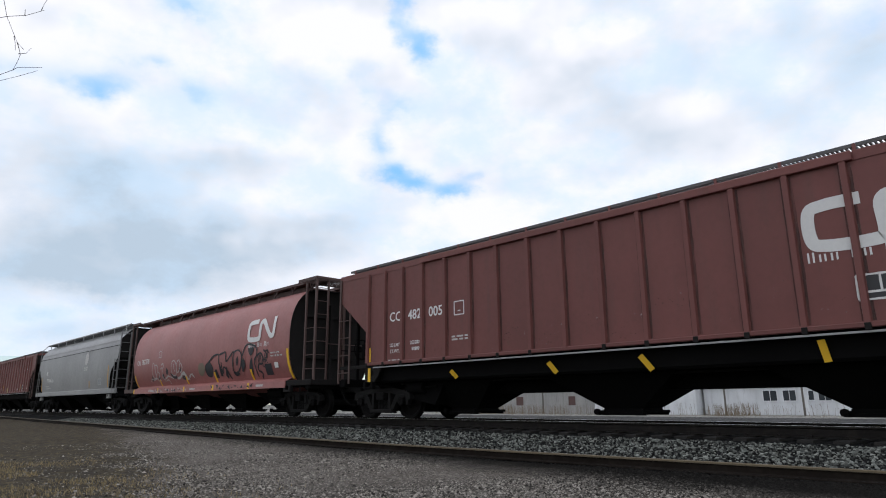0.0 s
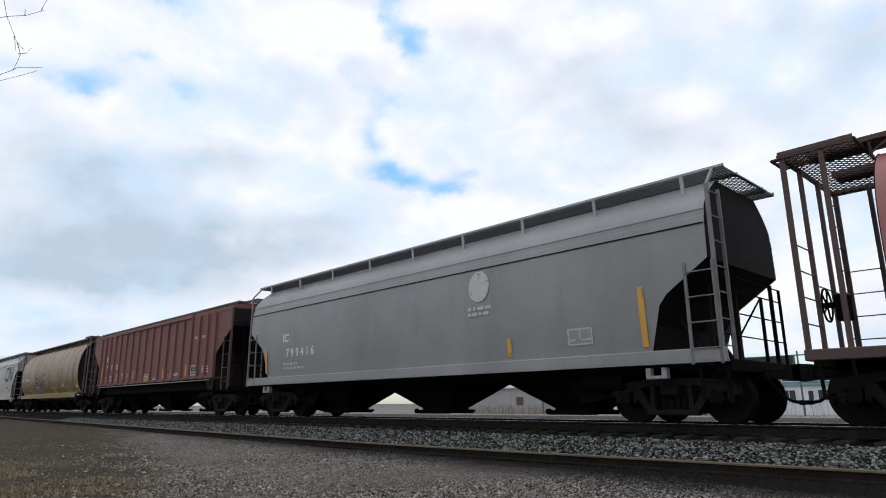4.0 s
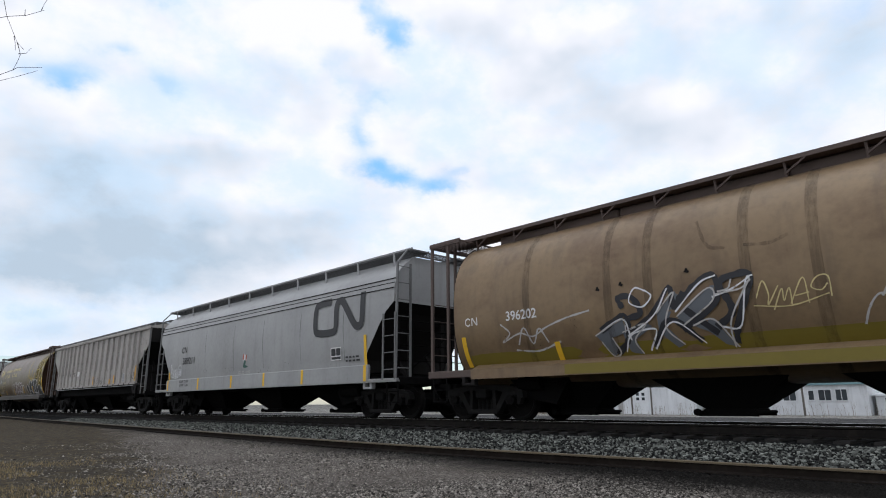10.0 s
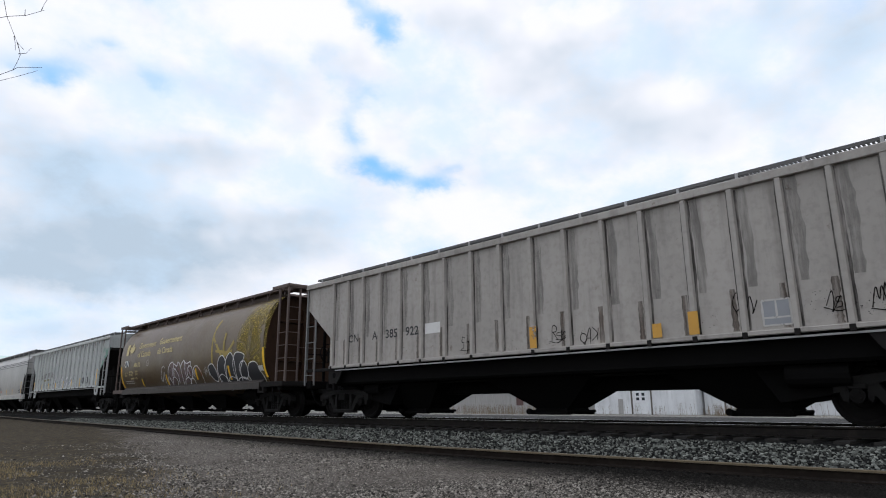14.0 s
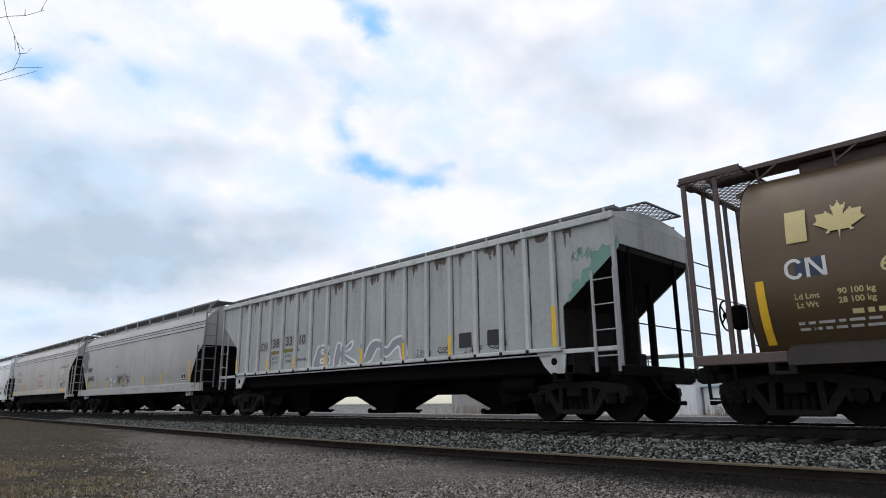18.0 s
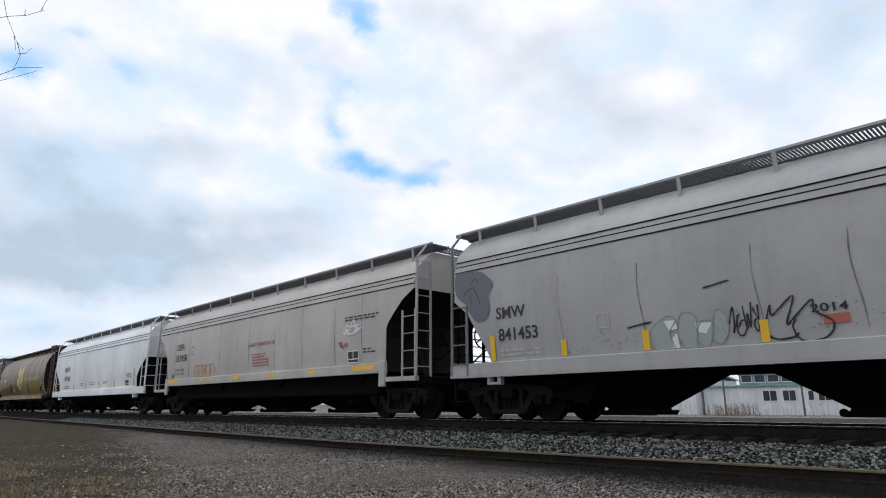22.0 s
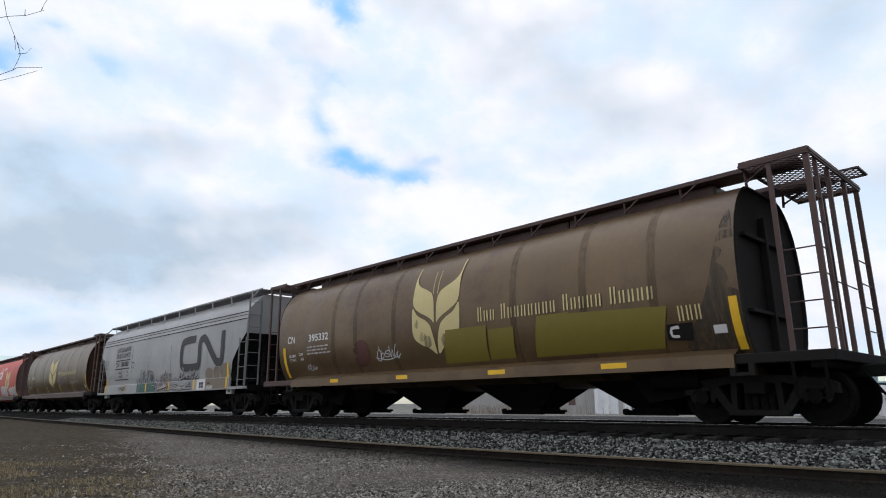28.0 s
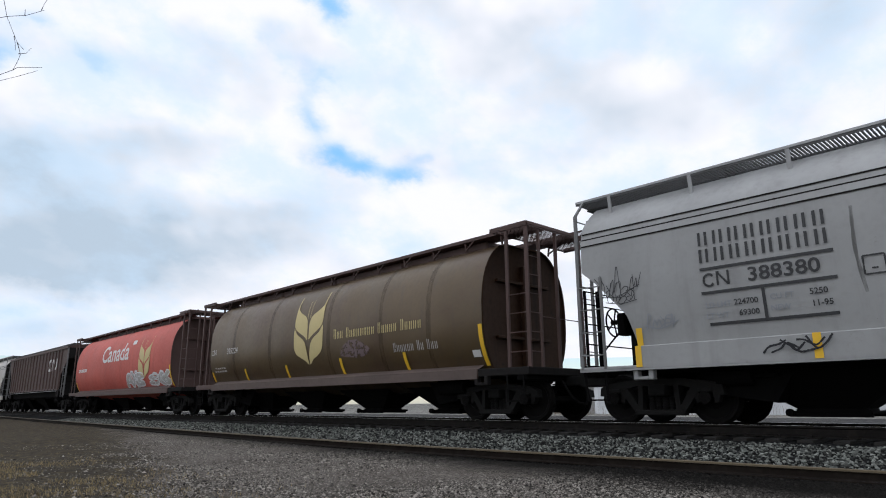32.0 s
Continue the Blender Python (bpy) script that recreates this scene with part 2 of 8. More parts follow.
def shared(key, build, smooth=0.0):
    """The mesh of that key, built once."""
    if key not in SHARED:
        SHARED[key] = build().data(key if isinstance(key, str) else key[0], smooth)
    return SHARED[key]


def part(name, me, mat, parent=None, at=(0, 0, 0), label="", turn=0.0, smooth=0.0):
    """Links a mesh as one object under a thing or a part."""
    if isinstance(me, Mesh):
        me = me.data(name, smooth)
    ob = new(name, me)
    ob.material_slots[0].link = "OBJECT"
    ob.material_slots[0].material = M[mat] if isinstance(mat, str) else mat
    ob.location = at
    ob.rotation_euler = (0, 0, turn)
    if parent is not None:
        ob.parent = parent
    return tagged(ob, label=label)


# ---- sky: a drifting layer of cloud, with the sky behind its gaps ----
CLOUD_H = 300.0


def cloud_layer():
    m, n, b = material("cloud_layer")
    m.node_tree.nodes.remove(b)
    out = m.node_tree.nodes["Material Output"]
    co = n.add("ShaderNodeTexCoord").outputs["Object"]
    sep = n.add("ShaderNodeSeparateXYZ", Vector=co)
    x, y = sep.outputs[0], sep.outputs[1]
    az = n.math("ARCTAN2", x, y)
    r = n.math("SQRT", n.math("ADD", n.math("MULTIPLY", x, x), n.math("MULTIPLY", y, y)))
    el = n.math("ARCTAN2", CLOUD_H, r)

    def place(up):
        return n.add("ShaderNodeCombineXYZ", X=az, Y=n.math("MULTIPLY", n.math("ADD", el, up), 1.5), Z=0.7).outputs[0]
    # cloud shapes keep their size as seen from the ground
    v = place(0.0)
    big = n.noise(v, 3.2, 3, 0.5)
    mid = n.noise(v, 7.0, 7, 0.55)
    above = n.noise(place(0.045), 7.0, 3, 0.45)
    here = n.noise(v, 7.0, 3, 0.45)
    warp = n.noise(v, 13.0, 5, 0.6)

    def blobs(rows, wobble):
        total = None
        wa = n.math("ADD", az, n.math("MULTIPLY", n.math("SUBTRACT", warp, 0.5), wobble))
        we = n.math("ADD", el, n.math("MULTIPLY", n.math("SUBTRACT", mid, 0.5), wobble))
        for a, e, ra, re, k in rows:
            da = n.math("MULTIPLY", n.math("SUBTRACT", wa, radians(a)), 1 / radians(ra))
            de = n.math("MULTIPLY", n.math("SUBTRACT", we, radians(e)), 1 / radians(re))
            q = n.math("MULTIPLY_ADD", da, da, n.math("MULTIPLY", de, de))
            total = n.math("MULTIPLY_ADD", n.math("POWER", 2.718, n.math("MULTIPLY", q, -1.0)), k, 0.0 if total is None else total)
        return total

    gap = n.math("ADD", blobs(GAPS, 0.09), n.math("MULTIPLY", n.math("SUBTRACT", 0.44, big), 1.3))
    gap = n.math("ADD", gap, n.math("MULTIPLY", n.math("SUBTRACT", mid, 0.5), 1.1))
    clear = n.ramp(gap, 0.02, 1.05)
    # lit tops and shaded undersides of the billows
    relief = n.math("MULTIPLY", n.math("SUBTRACT", above, here), 1.5)
    shade = n.math("ADD", n.math("MULTIPLY", blobs(SHADES, 0.10), n.math("MULTIPLY_ADD", mid, 1.0, 0.4)), n.math("ADD", relief, n.math("MULTIPLY_ADD", big, 0.9, -0.40)), clamp=True)
    col = n.mix(shade, (1.0, 1.0, 1.0, 1), (0.52, 0.63, 0.71, 1))
    thin = n.math("MULTIPLY", n.ramp(n.noise(place(0.5), 6.0, 6, 0.6), 0.42, 0.68), 0.6)
    col = n.mix(thin, col, (0.64, 0.84, 1.0, 1))
    col = n.mix(clear, col, (0.27, 0.60, 1.0, 1))
    em = n.add("ShaderNodeEmission", Color=col, Strength=n.math("MULTIPLY_ADD", n.ramp(el, 0.62, 1.3), 0.9 * CLOUD_GLOW, CLOUD_GLOW))
    n.put(out.inputs["Surface"], em.outputs[0])
    me = Mesh()
    rr, na = [0, 120, 250, 400, 700, 1100, 1800, 2900, 4700], 48
    rings = [[(q * math.cos(2 * math.pi * i / na), q * math.sin(2 * math.pi * i / na), 0) for i in range(na)] for q in rr[1:]]
    me.loft(rings, cap=False)
    me.add(rings[0], [tuple(range(na))])
    ob = part("clouds", me, m)
    tagged(ob, "broken white and grey clouds drifting over blue sky", "clouds", kind="structure")
    ob.location = (0, 0, CLOUD_H + RT)
    return ob


CLOUD_GLOW = 1.0
# gaps and grey parts: azimuth, elevation, their half widths in degrees, strength
GAPS = [(-50.4, 34.6, 1.8, 2.0, 0.9), (-48.6, 31.5, 2.0, 1.6, 0.9), (-78.2, 25.4, 2.6, 1.1, 0.5), (-75.5, 25.6, 2.2, 1.0, 0.45), (-83, 25.4, 2.0, 1.2, 0.4), (-71.4, 32.6, 2.0, 1.4, 0.6), (-69.3, 25.7, 2.4, 1.1, 0.55), (-73, 27.6, 2.5, 0.9, 0.5),
        (-51.3, 26.7, 2.6, 2.0, 0.62), (-54.2, 29.4, 2.2, 1.6, 0.5), (-52.5, 24.0, 1.6, 1.5, 0.45), (-66.3, 22.2, 1.6, 0.9, 0.35), (-51.2, 20.9, 2.0, 1.1, 0.85), (-48.8, 19.6, 2.2, 1.0, 0.85), (-45.6, 18.4, 2.2, 0.9, 0.9), (-43.4, 19.6, 1.2, 0.9, 0.5),
        (-80.5, 7.4, 4.0, 0.9, 0.4), (-76.0, 8.2, 2.5, 0.7, 0.3), (-62.1, 25.7, 1.6, 1.2, 0.3), (-8.7, 28.2, 3.0, 3.0, 0.35), (-60, 38, 5, 3, 0.5), (-25, 45, 8, 4, 0.5)]
SHADES = [(-76, 17.0, 9.0, 2.8, 0.95), (-72, 12.5, 13.0, 3.2, 0.85), (-80, 9.5, 6.0, 1.6, 0.5), (-64, 12.6, 9.0, 1.6, 0.5), (-73, 9.8, 8.0, 1.2, 0.55), (-78, 5.8, 3.0, 1.0, 0.7), (-30, 26, 8.0, 4.0, 0.28), (-11, 25, 6.0, 5.0, 0.5), (-57, 15.5, 6.0, 1.2, 0.35), (-66, 20.5, 4.0, 1.5, 0.25)]
clouds = cloud_layer()


# ---- ground, ballast and track ----
def ground_material(name, a, b_, scale, bump, patch=None, rough=0.9):
    m, n, b = material(name)
    co = n.add("ShaderNodeTexCoord").outputs["Object"]
    f = n.noise(co, scale, 8, 0.7)
    g = n.noise(co, 0.45, 5)
    vor = n.add("ShaderNodeTexVoronoi", Vector=co, Scale=scale * 1.4)
    c = n.mix(n.ramp(f, 0.35, 0.68), rgb(a), rgb(b_))
    c = n.mix(n.math("MULTIPLY", n.ramp(vor.outputs["Color"], 0.55, 0.95), 0.5), c, rgb([1.9 * v for v in b_]))
    speck = n.add("ShaderNodeTexVoronoi", Vector=co, Scale=scale * 2.6)
    c = n.mix(n.math("MULTIPLY", n.ramp(speck.outputs["Color"], 0.62, 0.8), 0.8), c, rgb([2.1 * v for v in b_]))
    c = n.mix(n.math("MULTIPLY", n.ramp(speck.outputs["Color"], 0.40, 0.25), 0.6), c, rgb([0.3 * v for v in a]))
    c = n.mix(n.math("MULTIPLY", n.ramp(g, 0.40, 0.70), 0.45), c, rgb([0.55 * v for v in a]))
    if patch:
        sep = n.add("ShaderNodeSeparateXYZ", Vector=co)
        away = n.math("ADD", n.math("MULTIPLY", sep.outputs[0], -0.12), n.math("MULTIPLY", sep.outputs[1], -0.45))
        k = n.ramp(n.math("ADD", away, n.math("MULTIPLY", n.noise(co, 1.1, 6, 0.65), 1.8)), 0.10, 0.75)
        turf = n.mix(n.ramp(n.noise(co, 5.0, 7, 0.7), 0.43, 0.70), (0.030, 0.026, 0.020, 1), rgb(patch))
        c = n.mix(n.math("MULTIPLY", k, 0.85), c, n.mix(n.math("MULTIPLY", f, 0.6), turf, (0.045, 0.038, 0.028, 1)))
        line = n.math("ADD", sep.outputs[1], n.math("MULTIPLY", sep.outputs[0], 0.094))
        # shade along the edging rail, painted into the lot, deepest towards +x
        edge_shade = n.ramp(n.math("ADD", line, n.math("MULTIPLY", n.noise(co, 1.6, 5, 0.6), 0.9)), 5.4, 7.4)
        c = n.mix(n.math("MULTIPLY", edge_shade, 0.95), c, (0.005, 0.0047, 0.0043, 1))
    n.put(b.inputs["Base Color"], c)
    b.inputs["Roughness"].default_value = rough
    b.inputs["Specular IOR Level"].default_value = 0.02
    h = n.math("ADD", n.math("MULTIPLY", f, 0.6), n.math("MULTIPLY", vor.outputs["Distance"], -0.6))
    n.put(b.inputs["Normal"], n.add("ShaderNodeBump", Strength=bump, Distance=0.03, Height=h).outputs[0])
    return m


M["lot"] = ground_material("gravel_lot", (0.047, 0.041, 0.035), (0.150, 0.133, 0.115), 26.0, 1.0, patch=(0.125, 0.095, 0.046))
# near-black: holds the shade of gaps between stones and beside the rails
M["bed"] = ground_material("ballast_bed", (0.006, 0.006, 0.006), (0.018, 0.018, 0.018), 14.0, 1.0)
M["far"] = ground_material("pale_dry_ground", (0.13, 0.125, 0.11), (0.21, 0.20, 0.18), 3.0, 0.3)
M["cinder"] = ground_material("dark_cinder", (0.030, 0.029, 0.028), (0.07, 0.068, 0.066), 10.0, 0.8)
M["tie"] = paint("creosoted_wood", (0.013, 0.012, 0.011), rust=(0.03, 0.027, 0.024), wear=0.4, streak=0.2, rough=0.85, bump=0.2)
M["railside"] = paint("rusty_rail_steel", (0.015, 0.0135, 0.0125), rust=(0.026, 0.020, 0.015), wear=0.5, streak=0.2, rough=0.85, spec=0.08)
M["rust_head"] = paint("rubbed_rusty_rail_head", (0.10, 0.075, 0.042), rust=(0.05, 0.035, 0.022), wear=0.5, streak=0.1, rough=0.6)
# rust with the shade under the rail head put into its colour
M["rust"] = paint("shaded_rusty_rail_foot", (0.014, 0.011, 0.009), rust=(0.03, 0.02, 0.014), wear=0.5, streak=0.1, rough=0.9, spec=0.05)


def sheet(name, rows, mat, label, category, kind="structure", x=(-2600, 2600)):
    """A strip of ground along the track from rows of (y, z)."""
    xs = [x[0], -600, -200, -90, -50, -30, -20, -12, -6, 0, 6, 30, 200, x[1]]
    m = Mesh()
    m.loft([[(a, y, z) for y, z in rows] for a in xs], closed=False, cap=False)
    return tagged(part(name, m, mat), label, category, kind=kind)


def edge_y(x):
    """The line of the old rail that edges the gravel lot."""
    u = max(x, -62) + 9
    return 7.44 + 0.010 * u + 0.065 * math.sqrt(u * u + 16)


def lot_sheet():
    m = Mesh()
    xs = [-2600, -400, -150, -70] + [-60 + 2.5 * i for i in range(29)] + [20, 60, 400, 2600]
    rings = []
    for x in xs:
        e = edge_y(min(x, 15))
        ys = [-2600, -300, -60, -20, -8, -3, 0, 2, 4, 5.5, e - 0.9, e - 0.3, e - 0.05]
        rings.append([(x, y, (0.0 if abs(y) > 30 else 0.025 * noise.noise(Vector((x * 0.4, y * 0.4, 0))) + (-0.02 if y > e - 0.2 else 0))) for y in ys])
    m.loft(rings, closed=False, cap=False)
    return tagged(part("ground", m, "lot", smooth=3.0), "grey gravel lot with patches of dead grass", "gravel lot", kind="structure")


lot_sheet()


def shoulder_z(x, y):
    e = edge_y(x)
    t = min(1.0, max(0.0, (y - e) / (10.75 - e)))
    return 0.02 + (RT - 0.235 - 0.02) * t ** 0.8


def shoulder():
    m = Mesh()
    xs = [-2600, -400, -150, -70] + [-60 + 2.5 * i for i in range(29)] + [20, 60, 400, 2600]
    rings = []
    for x in xs:
        e = edge_y(min(x, 15))
        rings.append([(x, e - 0.06, -0.12)] + [(x, e - 0.05 + (10.75 - e + 0.05) * i / 6, shoulder_z(min(x, 15), e + (10.75 - e) * i / 6)) for i in range(7)] + [(x, 11.0, RT - 0.235), (x, 13.6, RT - 0.235), (x, 15.0, RT - 0.45), (x, 16.5, RT - 0.55)])
    m.loft(rings, closed=False, cap=False)
    return tagged(part("ballast_bed", m, "bed", smooth=3.0), "crushed-stone ballast bed, near-black with shade in its colour", "ballast", kind="structure")


shoulder()
sheet("service_ground", [(16.5, RT - 0.55), (20, RT - 0.62), (33, RT - 0.74), (60, RT - 1.06)], "cinder", "dark cinder ground behind the track", "ground")
sheet("far_ground", [(60, RT - 1.06), (72, RT - 1.13), (200, RT - 1.2), (2600, RT - 1.2)], "far", "pale dry ground in front of the buildings", "ground")


def stones():
    """Loose ballast stones: many small uneven lumps in one mesh."""
    rnd = random.Random(5)
    base = [(0, 0, 1), (0.9, 0, 0.3), (0.28, 0.85, 0.3), (-0.72, 0.53, 0.3), (-0.72, -0.53, 0.3), (0.28, -0.85, 0.3), (0.72, 0.53, -0.4), (-0.28, 0.85, -0.4), (-0.9, 0, -0.4), (-0.28, -0.85, -0.4), (0.72, -0.53, -0.4)]
    faces = [(0, 1, 2), (0, 2, 3), (0, 3, 4), (0, 4, 5), (0, 5, 1), (1, 6, 2), (2, 7, 3), (3, 8, 4), (4, 9, 5), (5, 10, 1), (6, 7, 2), (7, 8, 3), (8, 9, 4), (9, 10, 5), (10, 6, 1)]
    vs, fs = [], []
    n = 0
    while n < 25000:
        x = 0.5 - 42.0 * rnd.random() ** 1.6
        e = edge_y(x)
        y = rnd.uniform(e + 0.08, 10.56)
        r = rnd.uniform(0.013, 0.030)
        z = shoulder_z(x, y) + r * 0.45
        rot = Euler((rnd.uniform(-0.6, 0.6), rnd.uniform(-0.6, 0.6), rnd.uniform(0, 6.28))).to_matrix()
        sc = (rnd.uniform(0.7, 1.35), rnd.uniform(0.7, 1.2), rnd.uniform(0.55, 0.95))
        k = len(vs)
        for p in base:
            j = 1 + rnd.uniform(-0.22, 0.22)
            q = rot @ Vector((p[0] * sc[0] * j, p[1] * sc[1] * j, p[2] * sc[2] * j)) * r
            vs.append((x + q.x, y + q.y, z + q.z))
        fs += [tuple(i + k for i in f) for f in faces]
        n += 1
    me = bpy.data.meshes.new("ballast_stones")
    me.from_pydata(vs, [], fs)
    me.materials.append(None)
    m, nn, b = material("ballast_stone")
    isl = nn.add("ShaderNodeNewGeometry").outputs["Random Per Island"]
    co = nn.add("ShaderNodeTexCoord").outputs["Object"]
    c = nn.mix(nn.math("POWER", isl, 1.7), (0.009, 0.009, 0.009, 1), (0.27, 0.28, 0.25, 1))
    c = nn.mix(nn.math("MULTIPLY", nn.noise(co, 40, 4), 0.35), c, (0.02, 0.02, 0.018, 1))
    nn.put(b.inputs["Base Color"], c)
    b.inputs["Roughness"].default_value = 0.9
    b.inputs["Specular IOR Level"].default_value = 0.08
    return tagged(part("ballast_stones", me, m), "loose grey crushed ballast stones beside the rails", "ballast stones", kind="stuff")


stones()


def rail_mesh(x0, x1, h=0.17):
    m = Mesh()
    prof = [(-0.07, 0), (0.07, 0), (0.07, 0.012), (0.012, 0.035), (0.010, h - 0.045), (0.034, h - 0.032), (0.036, h - 0.008), (0.030, h - 0.0012), (-0.030, h - 0.0012), (-0.036, h - 0.008), (-0.034, h - 0.032), (-0.010, h - 0.045), (-0.012, 0.035), (-0.07, 0.012)]
    m.loft([[(x, y, z) for y, z in prof] for x in (x0, -60, -20, 0, x1)])
    return m


track = tagged(new("railway_track"), "standard-gauge railway track on dark wooden ties", "railway track")
for y in (TC - GAUGE_HALF, TC + GAUGE_HALF):
    r_ = part("rail", rail_mesh(-700, 300), "railside", track, (0, y, RT - 0.17))
    part("rail_head", Mesh().box(-700, 300, -0.027, 0.027, 0.1688, 0.1712), "tread", r_, label="rail head polished by wheels")
rnd_ = random.Random(11)
TIE = Mesh().box(-0.115, 0.115, -1.3, 1.3, -0.17, 0.0, 0.012).data("tie")
PLATE = Mesh().box(-0.09, 0.09, -0.16, 0.16, 0.0, 0.018).box(-0.05, -0.02, -0.13, -0.09, 0.018, 0.05).box(0.02, 0.05, 0.09, 0.13, 0.018, 0.05).data("tie_plate")
for i in range(150):
    x = 3.0 - 0.497 * i + rnd_.uniform(-0.02, 0.02)
    t_ = part("tie", TIE, "tie", track, (x, TC + rnd_.uniform(-0.04, 0.04), RT - 0.19))
    if x > -25:
        part("tie_plate", PLATE, "railside", t_, (0, -GAUGE_HALF, 0))

EDGE_XS = (-220, -62, -45, -30, -22, -17, -13, -11, -9, -7, -5, -2, 2, 8)
edging = tagged(new("edging_rail"), "old rusty rail lying as the edge of the gravel lot", "rail edging")
foot = [(-0.065, 0), (0.065, 0), (0.065, 0.014), (0.012, 0.03), (0.010, 0.103), (-0.010, 0.103), (-0.012, 0.03), (-0.065, 0.014)]
part("rail_foot", Mesh().loft([[(x, edge_y(x) + y, z) for y, z in foot] for x in EDGE_XS]), "rust", edging)
head = [(-0.032, 0.108), (-0.030, 0.128), (-0.02, 0.134), (0.02, 0.134), (0.034, 0.126), (0.034, 0.098)]
part("rail_head", Mesh().loft([[(x, edge_y(x) + y, z) for y, z in head] for x in EDGE_XS]), "rust_head", edging, label="rubbed ochre rail head")


# ---- train: running gear ----
WHEEL_R = 0.457
GAUGE = 1.435


def wheelset_mesh():
    m = Mesh()
    for s in (-1, 1):
        y = s * GAUGE / 2
        prof = [(0.09, y - s * 0.05), (0.10, y + s * 0.10), (0.16, y + s * 0.10), (0.20, y + s * 0.055), (0.36, y + s * 0.045), (0.39, y + s * 0.075),
                (0.445, y + s * 0.075), (0.457, y + s * 0.03), (0.460, y - s * 0.03), (0.486, y - s * 0.045), (0.480, y - s * 0.065), (0.39, y - s * 0.06), (0.35, y - s * 0.01), (0.18, y), (0.09, y - s * 0.05)]
        m.lathe(prof, 28)
        m.tube((0, y + s * 0.05, 0), (0, y + s * 0.40, 0), 0.085, 12)
        m.tube((0, y + s * 0.40, 0), (0, y + s * 0.43, 0), 0.11, 12)
        for k in range(3):
            t = 2 * math.pi * k / 3
            m.tube((0.06 * math.cos(t), y + s * 0.43, 0.06 * math.sin(t)), (0.06 * math.cos(t), y + s * 0.45, 0.06 * math.sin(t)), 0.018, 6)
    m.tube((0, -GAUGE / 2, 0), (0, GAUGE / 2, 0), 0.085, 12)
    return m


def side_frame_mesh():
    """A cast side frame: arched top chord, two triangular windows, spring seat."""
    m = Mesh()
    y0, y1 = -0.09, 0.09
    m.prism([(-1.22, 0.50), (-1.20, 0.66), (-1.02, 0.73), (-0.45, 0.80), (0.45, 0.80), (1.02, 0.73), (1.20, 0.66), (1.22, 0.50), (1.06, 0.52), (1.02, 0.60), (0.76, 0.60),
             (0.44, 0.68), (-0.44, 0.68), (-0.76, 0.60), (-1.02, 0.60), (-1.06, 0.52)], y0, y1)
    for s in (-1, 1):
        m.prism([(s * 0.62, 0.64), (s * 0.80, 0.62), (s * 0.46, 0.17), (s * 0.32, 0.17)], y0 + 0.01, y1 - 0.01)
        m.prism([(s * 0.30, 0.70), (s * 0.40, 0.70), (s * 0.42, 0.24), (s * 0.33, 0.24)], y0 + 0.005, y1 - 0.005)
        m.prism([(s * 0.76, 0.62), (s * 0.78, 0.40), (s * 0.72, 0.36), (s * 0.66, 0.50), (s * 0.70, 0.62)], y0 + 0.02, y1 - 0.02)
        m.prism([(s * 1.00, 0.60), (s * 1.03, 0.36), (s * 1.10, 0.38), (s * 1.16, 0.55)], y0 + 0.02, y1 - 0.02)
        m.box(s * 0.89 - 0.13, s * 0.89 + 0.13, y0 - 0.02, y1 + 0.02, 0.55, 0.64, 0.02)
    m.box(-0.48, 0.48, y0 - 0.02, y1 + 0.02, 0.15, 0.25, 0.02)
    return m


def spring_mesh():
    m = Mesh()
    rings = []
    for i in range(9):
        z = 0.25 + i * 0.027
        for dz, r in ((0.0, 0.05), (0.004, 0.062), (0.017, 0.062), (0.021, 0.05)):
            rings.append([(r * math.cos(0.2 * math.pi * k), r * math.sin(0.2 * math.pi * k), z + dz) for k in range(10)])
    return m.loft(rings)


def bolster_mesh():
    m = Mesh()
    m.box(-0.17, 0.17, -1.15, 1.15, 0.50, 0.70, 0.02)
    m.box(-0.30, 0.30, -0.86, 0.86, 0.20, 0.56, 0.03)
    m.tube((0, 0, 0.68), (0, 0, 0.84), 0.2, 16)
    for s in (-1, 1):
        m.box(-0.13, 0.13, s * 0.72 - 0.09, s * 0.72 + 0.09, 0.68, 0.80, 0.015)
        m.box(s * 0.36 - 0.04, s * 0.36 + 0.04, -0.95, 0.95, 0.42, 0.52, 0.01)
        for e in (-1, 1):
            m.box(s * 0.42 - 0.035, s * 0.42 + 0.035, e * 0.72 - 0.09, e * 0.72 + 0.09, 0.34, 0.60, 0.01)
    return m


SPIN = []


def bogie(car, x):
    t = part("truck", shared("bolster", bolster_mesh), "truck", car, (x, 0, 0), "grimy two-axle truck")
    for y in (-1.0, 1.0):
        part("side_frame", shared("side_frame", side_frame_mesh), "frame", t, (0, y, 0))
        for k in (-0.2, -0.07, 0.07, 0.2):
            part("spring", shared("spring", spring_mesh, 0.5), "truck", t, (k, y - 0.06 * (1 if y > 0 else -1), 0))
    for k in (-0.89, 0.89):
        w = part("wheelset", shared("wheelset", wheelset_mesh, 0.6), "wheel", t, (k, 0, WHEEL_R))
        SPIN.append((w, k))
    return t


def coupler_mesh():
    m = Mesh()
    m.box(-0.55, 0.25, -0.09, 0.09, -0.10, 0.10, 0.02)
    m.prism([(0.20, -0.13), (0.20, 0.13), (0.42, 0.15), (0.52, 0.10), (0.52, -0.10), (0.42, -0.15)], -0.16, 0.16)
    m.box(0.40, 0.58, -0.17, -0.05, -0.14, 0.14, 0.03)
    return m


